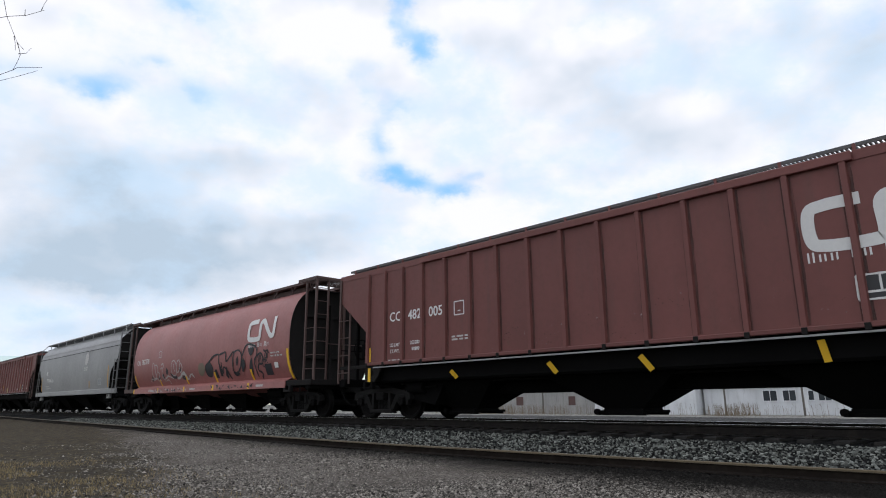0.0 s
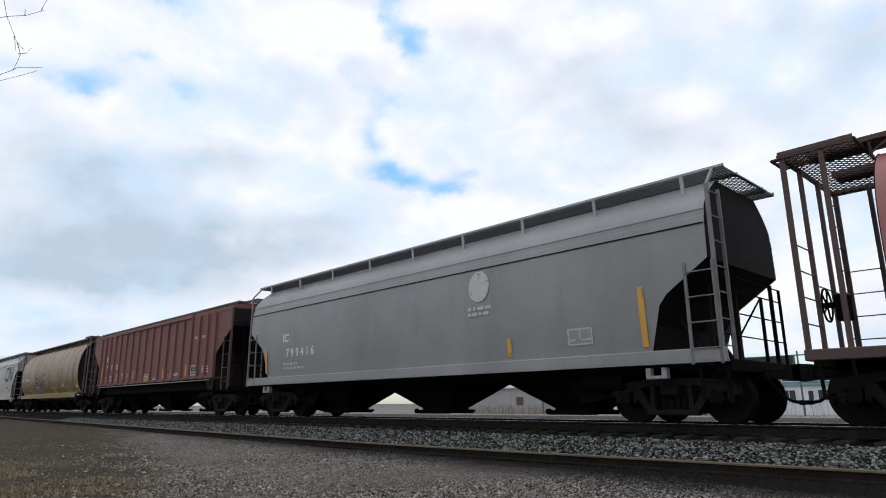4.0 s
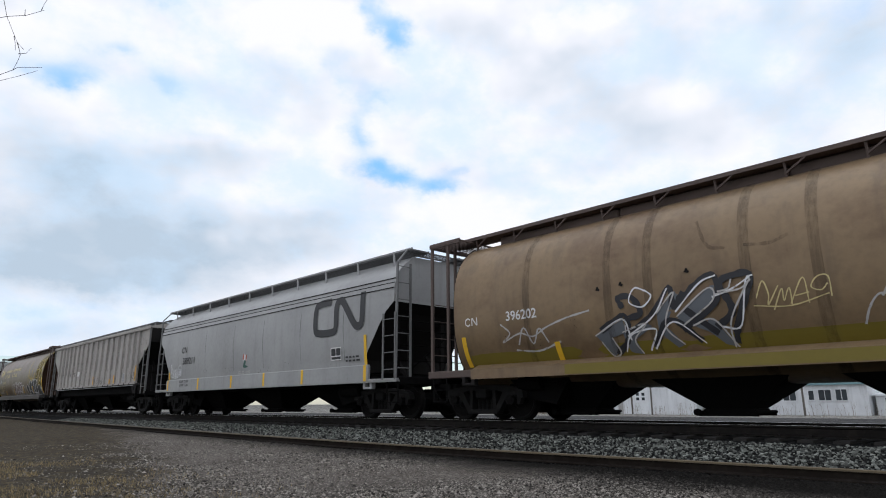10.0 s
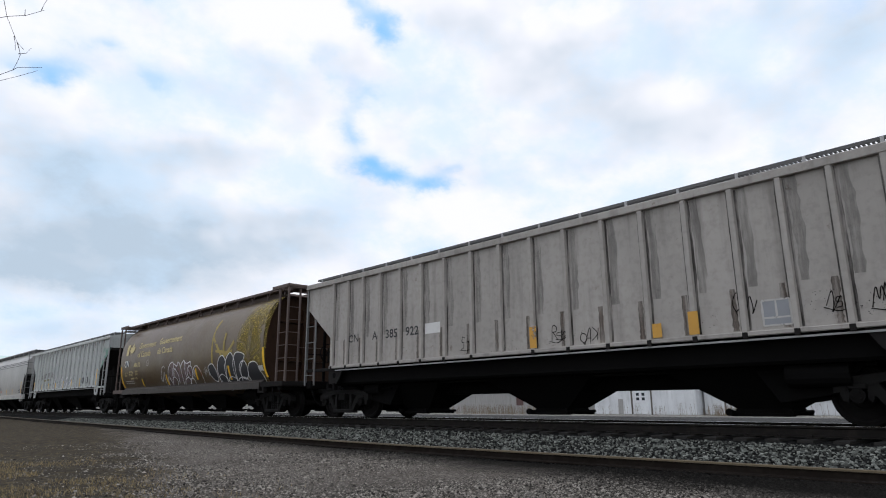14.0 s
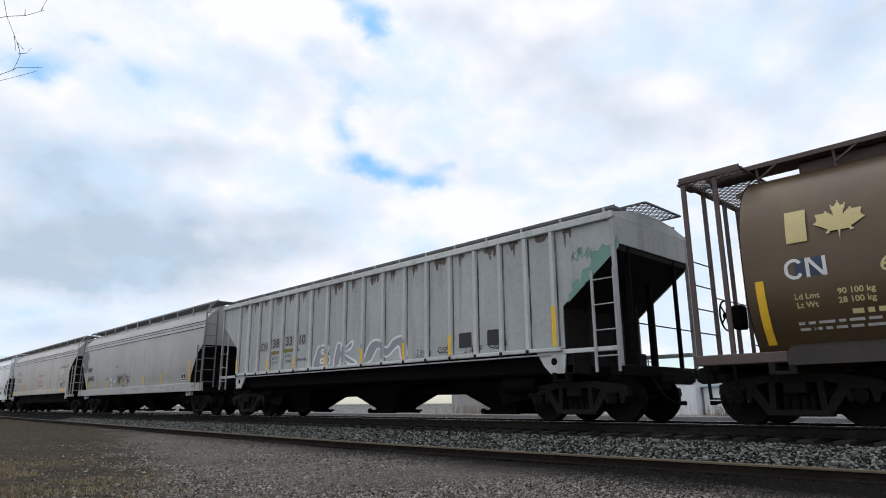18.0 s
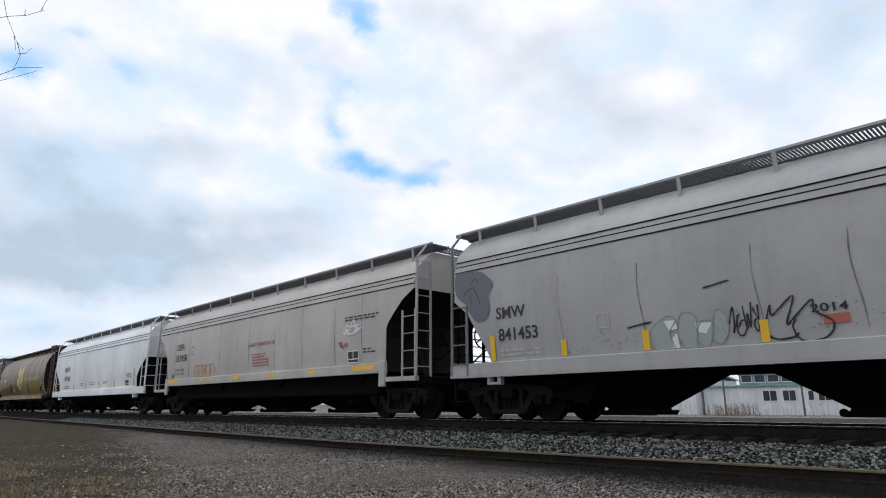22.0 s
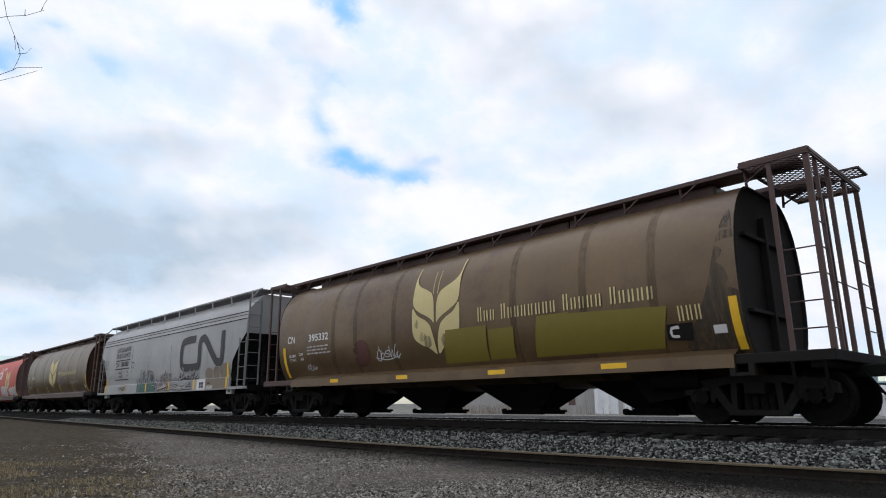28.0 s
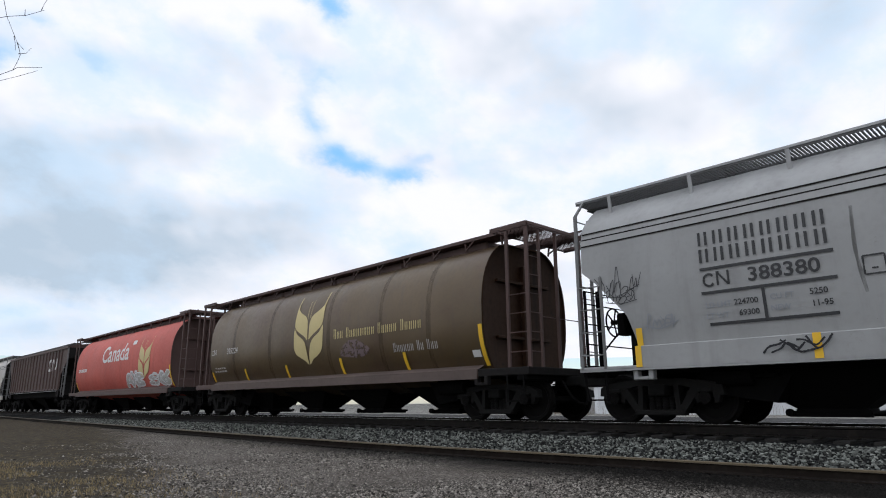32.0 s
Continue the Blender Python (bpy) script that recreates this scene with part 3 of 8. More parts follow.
def hose_mesh():
    m = Mesh()
    pts = [Vector((0.0, -0.45, 0.85)), Vector((0.10, -0.45, 0.70)), Vector((0.22, -0.42, 0.50)), Vector((0.38, -0.38, 0.38)), Vector((0.50, -0.30, 0.36))]
    for a, b in zip(pts, pts[1:]):
        m.tube(a, b, 0.028, 6)
    m.box(0.46, 0.58, -0.34, -0.26, 0.32, 0.40, 0.01)
    return m


def brake_wheel_mesh():
    m = Mesh()
    n = 20
    for i in range(n):
        a, b = 2 * math.pi * i / n, 2 * math.pi * (i + 1) / n
        m.tube((0, 0.28 * math.cos(a), 0.28 * math.sin(a)), (0, 0.28 * math.cos(b), 0.28 * math.sin(b)), 0.018, 5)
    for i in range(5):
        a = 2 * math.pi * i / 5
        m.tube((0, 0, 0), (0, 0.28 * math.cos(a), 0.28 * math.sin(a)), 0.016, 5)
    m.tube((-0.05, 0, 0), (0.16, 0, 0), 0.05, 8)
    m.box(0.14, 0.34, -0.14, 0.14, -0.28, 0.16, 0.03)
    return m


def ladder_mesh(z0, z1, w, n, r=0.022):
    """Two stiles and n rungs, along x from 0 to w."""
    m = Mesh()
    for x in (0, w):
        m.bar((x, 0, z0), (x, 0, z1), 0.055, 0.03)
    for i in range(n):
        z = z0 + (i + 0.6) * (z1 - z0) / n
        m.tube((0, -0.03, z), (w, -0.03, z), r * 0.6, 6)
    return m


def stirrup_mesh():
    m = Mesh()
    for x in (0.0, 0.45):
        m.bar((x, 0, 0.0), (x + 0.02, 0, -0.55), 0.05, 0.015)
    for z in (-0.28, -0.55):
        m.bar((0, 0, z), (0.47, 0, z), 0.03, 0.05)
    return m


def hopper_mesh(levels, zb):
    """A hopper: sloping sheets through levels of (half length, half width, z) down to its outlet, and the gate under it."""
    m = Mesh()
    m.loft([[(-x, -w, z), (x, -w, z), (x, w, z), (-x, w, z)] for x, w, z in levels])
    xb, wb = levels[-1][0], levels[-1][1]
    m.box(-xb - 0.05, xb + 0.05, -wb - 0.05, wb + 0.05, zb + 0.05, zb + 0.13, 0.01)
    return m


def gate_mesh(xb, wb, zb):
    m = Mesh()
    for s in (-1, 1):
        m.box(-xb - 0.14, xb + 0.14, s * (wb + 0.09) - 0.03, s * (wb + 0.09) + 0.03, zb, zb + 0.06, 0.01)
        m.tube((s * (xb + 0.10), -wb - 0.2, zb + 0.07), (s * (xb + 0.10), wb + 0.2, zb + 0.07), 0.03, 8)
        m.tube((s * (xb + 0.10), -wb - 0.24, zb + 0.07), (s * (xb + 0.10), -wb - 0.16, zb + 0.07), 0.065, 8)
    return m


def hoppers(car, kind, xs, levels, zb):
    for x in xs:
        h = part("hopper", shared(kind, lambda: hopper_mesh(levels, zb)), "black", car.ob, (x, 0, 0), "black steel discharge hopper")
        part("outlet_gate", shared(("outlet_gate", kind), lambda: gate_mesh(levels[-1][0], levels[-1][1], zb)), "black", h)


def grating_mesh(x0, x1, y0, y1, pitch):
    m = Mesh()
    for y in (y0, y1):
        m.box(x0, x1, y - 0.012, y + 0.012, -0.03, 0.03)
    n = int((x1 - x0) / pitch)
    for i in range(n):
        x = x0 + (i + 0.5) * (x1 - x0) / n
        m.box(x - pitch * 0.17, x + pitch * 0.17, y0, y1, -0.02, 0.02)
    return m


def mesh_deck(x0, x1, y0, y1, pitch=0.13):
    """An expanded-metal deck of crossing diagonal strands in a frame."""
    m = Mesh()
    for a, b in (((x0, y0), (x1, y0)), ((x1, y0), (x1, y1)), ((x1, y1), (x0, y1)), ((x0, y1), (x0, y0))):
        m.bar((*a, 0), (*b, 0), 0.05, 0.03, (0, 0, 1))
    w, h = x1 - x0, y1 - y0
    n = int((w + h) / pitch)
    for i in range(1, n):
        d = i * (w + h) / n
        a = (min(d, w), max(0, d - w))
        b = (max(0, d - h), min(d, h))
        m.bar((x0 + a[0], y0 + a[1], 0), (x0 + b[0], y0 + b[1], 0), 0.014, 0.014, (0, 0, 1))
        m.bar((x1 - a[0], y0 + a[1], 0), (x1 - b[0], y0 + b[1], 0), 0.014, 0.014, (0, 0, 1))
    return m


# ---- train: side shapes, as half width by height ----
def w_tank(z):
    t = min(1.0, abs(z - 2.48) / 1.80)
    return max(0.02, 1.60 * (1 - t ** 2.5) ** 0.4)


def w_smooth(z):
    if z > 3.42:
        t = min(1.0, (z - 3.42) / 0.93)
        return 1.57 - 0.06 * min(1, t * 3) - 0.62 * max(0.0, t - 0.30) ** 1.5 / 0.70 ** 1.5
    return 1.605 - 0.035 * max(0.0, (z - 2.5) / 0.92) ** 2 - 0.085 * max(0.0, (2.5 - z) / 1.28) ** 2


def w_rib(z):
    return 1.52


def lettering(text, height):
    """The outline of built-in letters as vertices and faces in x and y, centred in x."""
    cur = bpy.data.curves.new("lettering", "FONT")
    cur.body, cur.size, cur.align_x, cur.resolution_u = text, height / 0.7, "CENTER", 3
    cur.offset = 0.024 * height
    ob = bpy.data.objects.new("lettering", cur)
    me = bpy.data.meshes.new_from_object(ob)
    v, f = [tuple(p.co) for p in me.vertices], [tuple(p.vertices) for p in me.polygons]
    bpy.data.objects.remove(ob)
    bpy.data.meshes.remove(me)
    bpy.data.curves.remove(cur)
    return v, f


# swollen outlines and their inner strokes, and single hand strokes, in a unit square
SWOLLEN = [
    ([(.1, .1), (.5, -.02), (.9, .12), (.98, .4), (.6, .55), (.95, .7), (.9, .98), (.45, 1.02), (.05, .88), (.02, .6), (.35, .48), (.05, .35)], [[(.4, .3), (.55, .26), (.6, .34)], [(.38, .72), (.5, .78), (.62, .72)]]),
    ([(.05, 0), (.35, .02), (.42, .3), (.7, -.02), (1.02, .02), (.7, .48), (1.0, .95), (.72, 1.05), (.42, .68), (.38, 1.02), (.02, 1.0), (.1, .5)], [[(.3, .45), (.42, .5), (.5, .46)]]),
    ([(0, 0), (.28, -.03), (.36, .22), (.62, .22), (.7, -.04), (1.02, .02), (.86, .6), (.7, 1.03), (.32, 1.0), (.14, .55)], [[(.42, .48), (.5, .72), (.58, .48), (.44, .46)]]),
    ([(.1, .1), (.5, -.05), (.92, .12), (1.02, .5), (.9, .9), (.5, 1.05), (.12, .92), (-.02, .5)], [[(.42, .38), (.58, .4), (.62, .62), (.46, .66), (.4, .4)], [(.8, .2), (.88, .45), (.84, .7)]]),
    ([(.05, 0), (.95, .05), (.9, .28), (.45, .3), (.8, .42), (.75, .6), (.42, .62), (.98, .74), (.95, 1.0), (.1, 1.02), (.2, .5)], [[(.28, .2), (.34, .5), (.28, .85)]]),
    ([(0, .98), (.12, .1), (.3, -.05), (.5, .35), (.7, -.05), (.9, .1), (1.03, 1.0), (.78, 1.02), (.7, .5), (.5, .85), (.3, .5), (.22, 1.02)], [[(.16, .7), (.22, .3)], [(.82, .3), (.9, .7)]]),
    ([(.1, -.02), (.4, .0), (.42, .32), (.72, -.06), (1.0, .08), (.72, .45), (.95, .72), (.75, 1.0), (.3, 1.06), (.0, .92), (.08, .4)], [[(.42, .62), (.56, .66), (.54, .8), (.42, .78), (.42, .64)]])]
SCRAWL = [
    [[(0, 1), (.05, .1), (.5, 0), (.8, .5), (.4, .7), (.1, .4)]], [[(0, .3), (.3, 1.1), (.5, .4), (.45, -.1), (.9, .8)]], [[(.9, .9), (.2, .85), (.15, .5), (.8, .4), (.7, .05), (0, .1)]],
    [[(.1, 1), (.12, 0)], [(.8, 1), (.15, .5), (.9, -.05)]], [[(0, 0), (.4, 1.15), (.8, -.05)], [(.15, .4), (.75, .45)]], [[(.5, 1), (.1, .7), (.2, .1), (.7, .05), (.85, .6), (.5, .95), (.3, 1.2)]],
    [[(0, 1), (.3, .1), (.5, .7), (.7, .1), (1, 1.1)]], [[(.1, .95), (.95, 1.05)], [(.55, 1.0), (.5, .0), (.3, -.2)]], [[(.2, -.2), (.25, 1), (.7, .9), (.65, .55), (.25, .5)], [(.3, .5), (.8, 0)]]]


class Car:
    """A freight car: a thing whose parts are meshes under one empty."""

    def __init__(self, name, s, label, width, proud):
        self.ob = tagged(new(name), label, "freight car", "train of grain hoppers")
        self.s, self.width, self.proud, self.dx = s, width, proud, 0.0
        self.rnd = random.Random(name + str(round(s)))

    def flat(self, name, verts, faces, mat, label="", lift=0.0):
        """Paint or tape on the near side: points in x and z laid on its surface."""
        m = Mesh()
        off = lift if lift > 0.05 or self.width is w_tank else 0.45 * lift
        m.add([(x + self.dx, -(self.width(z) + self.proud + off), z) for x, z in verts], faces)
        return part(name, m, mat, self.ob, label=label)

    def text(self, text, x, z, h, mat="letter_white", stretch=1.0, name="lettering", label="", lift=0.012):
        v, f = lettering(text, h)
        self.flat(name, [(x + p[0] * stretch, z + p[1]) for p in v], f, mat, label or "painted lettering", lift)

    def strip(self, name, x0, x1, z0, z1, mat, lean=0.0, lift=0.006, label="", n=6):
        vs, fs = [], []
        for i in range(n + 1):
            z = z0 + (z1 - z0) * i / n
            vs += [(x0 + lean * i / n, z), (x1 + lean * i / n, z)]
        for i in range(n):
            fs.append((2 * i, 2 * i + 1, 2 * i + 3, 2 * i + 2))
        return self.flat(name, vs, fs, mat, label, lift)

    def bars(self, x, z, w, rows, mat="letter_white", h=0.06, gap=0.05):
        """Small writing that cannot be read: a block of broken bars."""
        vs, fs = [], []
        for r in range(rows):
            u = 0.0
            while u < w * (0.75 + 0.25 * self.rnd.random()):
                d = self.rnd.uniform(0.08, 0.22)
                k = len(vs)
                z0 = z - r * (h + gap)
                vs += [(x + u, z0), (x + u + d, z0), (x + u + d, z0 + h), (x + u, z0 + h)]
                fs.append((k, k + 1, k + 2, k + 3))
                u += d + 0.05
        self.flat("data_block", vs, fs, mat, "block of small stencilled data", 0.01)

    def stroke(self, lines, w, mat, name="graffiti", label="", lift=0.016, closed=False, even=False):
        """Painted strokes along smoothed lines of (x, z)."""
        vs, fs = [], []
        for pts in lines:
            p = [Vector((a, b)) for a, b in pts]
            if closed:
                p = [p[-1]] + p + p[:2]
            else:
                p = [2 * p[0] - p[1]] + p + [2 * p[-1] - p[-2]]
            c = []
            for i in range(1, len(p) - 2):
                for k in range(6):
                    t = k / 6
                    c.append(0.5 * ((2 * p[i]) + (p[i + 1] - p[i - 1]) * t + (2 * p[i - 1] - 5 * p[i] + 4 * p[i + 1] - p[i + 2]) * t * t + (3 * p[i] - p[i - 1] - 3 * p[i + 1] + p[i + 2]) * t ** 3))
            c.append(p[-2])
            k0 = len(vs)
            for i, q in enumerate(c):
                d = (c[min(i + 1, len(c) - 1)] - c[max(i - 1, 0)])
                d = d.normalized() if d.length > 1e-6 else Vector((1, 0))
                o = Vector((-d.y, d.x)) * w * (0.5 if even else 0.36 + 0.26 * self.rnd.random())
                vs += [tuple(q + o), tuple(q - o)]
            for i in range(len(c) - 1):
                fs.append((k0 + 2 * i, k0 + 2 * i + 1, k0 + 2 * i + 3, k0 + 2 * i + 2))
        return self.flat(name, vs, fs, mat, label, lift)

    def smooth(self, ring, closed=True):
        """Points along a smooth curve through a ring of (x, z)."""
        n, c = len(ring), []
        for i in range(n):
            p = [Vector(ring[(i + d) % n]) for d in (-1, 0, 1, 2)]
            for k in range(5):
                t = k / 5
                c.append(0.5 * (2 * p[1] + (p[2] - p[0]) * t + (2 * p[0] - 5 * p[1] + 4 * p[2] - p[3]) * t * t + (3 * p[1] - p[0] - 3 * p[2] + p[3]) * t ** 3))
        return c

    def fill(self, rings, mat, name="graffiti", label="", lift=0.010, sharp=False):
        """Filled painted shapes, each a smooth ring of (x, z), laid down in thin rows that follow the side."""
        vs, fs = [], []
        step = 0.03
        for ring in rings:
            c = [Vector(p) for p in ring] if sharp else self.smooth(ring)
            z = min(p.y for p in c)
            while z < max(p.y for p in c):
                cuts = []
                for h in (z, z + step):
                    y = h + 1e-5
                    cuts.append(sorted(a.x + (b.x - a.x) * (y - a.y) / (b.y - a.y) for a, b in zip(c, c[1:] + c[:1]) if (a.y > y) != (b.y > y)))
                lo, hi = cuts
                if len(lo) != len(hi):
                    lo = hi = lo or hi
                for i in range(0, len(lo) - 1, 2):
                    k = len(vs)
                    vs += [(lo[i], z), (lo[i + 1], z), (hi[i + 1], z + step), (hi[i], z + step)]
                    fs.append((k, k + 1, k + 2, k + 3))
                z += step
        ob = self.flat(name, vs, fs, mat, label, lift)
        if len(rings) > 8:
            ob["kind"] = "stuff"

    def throwup(self, x, z, w, h, letters, line, inner=None, sw=0.05, label="bubble graffiti in spray paint"):
        """Bubble graffiti: a row of swollen, overlapping, leaning shapes."""
        r, rings, loops = self.rnd, [], []
        d = w / letters
        order = []
        while len(order) < letters:
            order += r.sample(range(len(SWOLLEN)), len(SWOLLEN))
        for i in range(letters):
            lean, grow, tall = r.uniform(-0.12, 0.28), r.uniform(1.35, 1.85), r.uniform(0.85, 1.12)
            body, marks = SWOLLEN[order[i]]
            mx, mz = r.random() > 0.35, r.random() > 0.5

            def at(a, b):
                a, b = (1 - a if mx else a), (1 - b if mz else b)
                return (x + i * d + d * ((a - 0.5) * grow + 0.5 + lean * b), z + h * (b * tall + r.uniform(-0.03, 0.03)))
            rings.append([at(a, b) for a, b in body])
            loops += [[at(a, b) for a, b in m] for m in marks]
        if inner:
            self.fill(rings, inner, label=label)
        self.stroke(rings, sw, line, label=label, lift=0.018, closed=True)
        self.stroke(loops, sw * 0.8, line, label=label, lift=0.018)

    def spikes(self, x, z, w, h, n, mats, edge, label):
        """Spiky graffiti: crossing pointed blades with thin pale edges, tallest in the middle."""
        r, groups, lines = self.rnd, {m: [] for m in mats}, []
        for i in range(n):
            u = (i + r.random()) / n
            tall = h * (0.35 + 0.65 * math.sin(math.pi * u)) * r.uniform(0.45, 1.1)
            lean, b = r.uniform(-0.35, 0.35), r.uniform(0.05, 0.13)
            a = x + u * w
            ring = [(a - b, z), (a - b * 1.2 + lean * 0.3, z + tall * 0.45), (a - b * 0.4 + lean * 0.6, z + tall * 0.6), (a + lean, z + tall), (a + b * 0.5 + lean * 0.5, z + tall * 0.5), (a + b, z + tall * 0.2), (a + b, z)]
            groups[mats[i % len(mats)]].append(ring)
            if i % 2:
                lines += [[(a - b, z + 0.02), ring[1], ring[2]], [ring[2], ring[3], ring[4], ring[5]]]
            else:
                lines.append([ring[1], (a + lean * 0.2, z + tall * 0.3), ring[4], (a + b * 2, z + tall * 0.35)])
        for i, m in enumerate(mats):
            self.fill(groups[m], m, label=label, lift=0.010 + 0.006 * i, sharp=True)
        self.stroke(lines, 0.014, edge, label=label, lift=0.012 + 0.006 * len(mats))

    def tag(self, x, z, w, h, mat, sw=0.025, turns=7, label="scribbled spray-paint tag"):
        """A quick hand scribble that cannot be read: hooks, loops and slashes of uneven size."""
        r, lines = self.rnd, []
        n = max(3, turns - 1)
        d = w / n
        order = []
        while len(order) < n:
            order += r.sample(range(len(SCRAWL)), len(SCRAWL))
        u = x
        for i in range(n):
            wide, up, drop, lean = d * r.uniform(0.7, 1.7), r.uniform(0.55, 1.2), r.uniform(-0.15, 0.25), r.uniform(0.0, 0.4)
            flip = r.random() > 0.5
            for line in SCRAWL[order[i]]:
                line = [(1 - a, 1 - b) for a, b in line] if flip else line
                lines.append([(u + wide * a + lean * d * b, z + h * (drop + up * b + r.uniform(-0.04, 0.04))) for a, b in line])
            u += d
        if r.random() > 0.4:
            lines.append([(x - 0.05 * w, z + r.uniform(0, 0.3) * h), (x + 0.5 * w, z - 0.08 * h), (x + 1.05 * w, z + r.uniform(0.1, 0.5) * h)])
        self.stroke(lines, sw, mat, label=label)

    def specks(self, x0, x1, z0, z1, n, mat="soot"):
        """Small chips and spatter of dark dirt, in clusters."""
        r, vs, fs = self.rnd, [], []
        spots = [(r.uniform(x0, x1), r.uniform(z0, z1)) for _ in range(max(3, n // 12))]
        for _ in range(n):
            cx, cz = r.choice(spots)
            x, z, a = r.gauss(cx, 0.16), min(z1, max(z0, r.gauss(cz, 0.07))), r.uniform(0.003, 0.011)
            k = len(vs)
            vs += [(x - a, z), (x, z - a * r.uniform(0.5, 1.2)), (x + a * r.uniform(0.7, 1.6), z), (x, z + a)]
            fs.append((k, k + 1, k + 2, k + 3))
        self.flat("dirt_specks", vs, fs, mat, "dark specks and chips in the paint", 0.006)["kind"] = "stuff"

    def smudge(self, x, z, w, h):
        """Rubbed chalk: faint uneven strokes and a haze."""
        r = self.rnd
        ring = [(x + w * (0.5 + 0.5 * math.cos(a) * r.uniform(0.6, 1.1)), z + h * (0.5 + 0.5 * math.sin(a) * r.uniform(0.5, 1.1))) for a in [2 * math.pi * i / 12 for i in range(12)]]
        self.fill([ring], "chalk", "chalk_smudge", "rubbed chalk smudge", 0.006)
        self.stroke([[(x + w * r.random(), z + h * r.random()) for _ in range(4)] for _ in range(3)], 0.018, "chalk", "chalk_mark", "rubbed chalk scribble", 0.009)

    def swoosh(self, x, z, w, h, mat, sw):
        """The railway's emblem, as one bent band."""
        p = [(0.34, 1), (0.1, 0.98), (0.0, 0.84), (0.0, 0.18), (0.09, 0.02), (0.38, 0.0), (0.46, 0.13), (0.46, 0.82), (0.53, 0.97), (0.61, 0.88), (0.84, 0.2), (0.93, 0.08), (1.0, 0.24), (1.0, 1.12)]
        self.stroke([[(x + a * w, z + b * h) for a, b in p]], sw, mat, "emblem", "railway emblem as one bent band", even=True)

    def mark(self, x, z, w, h, mat):
        """The railway's two-part owner's mark, as an open ring and a zigzag band."""
        k = 0.42 * w
        ring = [(x + k * a, z + h * b) for a, b in ((0.95, 0.78), (0.72, 0.94), (0.45, 0.93), (0.18, 0.75), (0.12, 0.5), (0.18, 0.25), (0.45, 0.07), (0.72, 0.06), (0.95, 0.22))]
        self.stroke([ring], 0.17 * h, mat, "owner_mark", "owner's mark as an open ring", even=True, lift=0.013)
        u, v = x + 0.56 * w, x + 0.95 * w
        b = 0.085 * h
        self.fill([[(u - b, z), (u + b, z), (u + b, z + h), (u - b, z + h)], [(v - b, z), (v + b, z), (v + b, z + h), (v - b, z + h)],
                   [(u - b, z + h), (u + b * 1.4, z + h), (v + b, z), (v - b * 1.4, z)]], mat, "owner_mark", "owner's mark as a zigzag band", 0.013, True)

    def sheaf(self, x, z, h, mat):
        """The grain emblem: two pairs of broad leaves on a stem."""
        up = [(-0.357, 0.996), (-0.375, 0.991), (-0.371, 0.839), (-0.371, 0.719), (-0.371, 0.603), (-0.335, 0.527), (-0.241, 0.469), (-0.134, 0.420), (-0.062, 0.379), (-0.022, 0.344), (-0.018, 0.455), (-0.027, 0.580), (-0.062, 0.665), (-0.134, 0.714), (-0.259, 0.768), (-0.326, 0.821), (-0.353, 0.884)]
        low = [(-0.371, 0.522), (-0.379, 0.357), (-0.371, 0.250), (-0.335, 0.174), (-0.241, 0.116), (-0.107, 0.062), (-0.018, 0.000), (-0.022, 0.107), (-0.045, 0.210), (-0.085, 0.317), (-0.161, 0.379), (-0.281, 0.437)]
        rings = [[(x + s * a * h, z + b * h) for a, b in ring] for ring in (up, low) for s in (1, -1)]
        self.stroke([[(x + a * h, z + 0.66 * h), (x + a * h * 1.2, z + 0.93 * h)] for a in (-0.04, 0.03)], 0.018 * h / 2, mat, "awn", "thin upright line of the emblem", 0.012)
        self.fill(rings, mat, "emblem", "pale gold grain-leaf emblem", 0.012)

    def word_bars(self, words, x, z, h, mat, cw=0.62):
        """A name drawn as plain upright bars, two for each letter's place."""
        vs, fs = [], []
        u = x
        for n in words:
            for i in range(n):
                d = h * cw
                for a, b in ((0.04, 0.22), (0.48, 0.66)):
                    k = len(vs)
                    hh = h * (1.0 if i == 0 or len(words) == 1 else 0.72)
                    vs += [(u + a * d, z), (u + b * d, z), (u + b * d, z + hh), (u + a * d, z + hh)]
                    fs.append((k, k + 1, k + 2, k + 3))
                u += d
            u += h * cw * 0.7
        self.flat("name_bar", vs, fs, mat, "name painted as a row of bars", 0.012)["kind"] = "stuff"


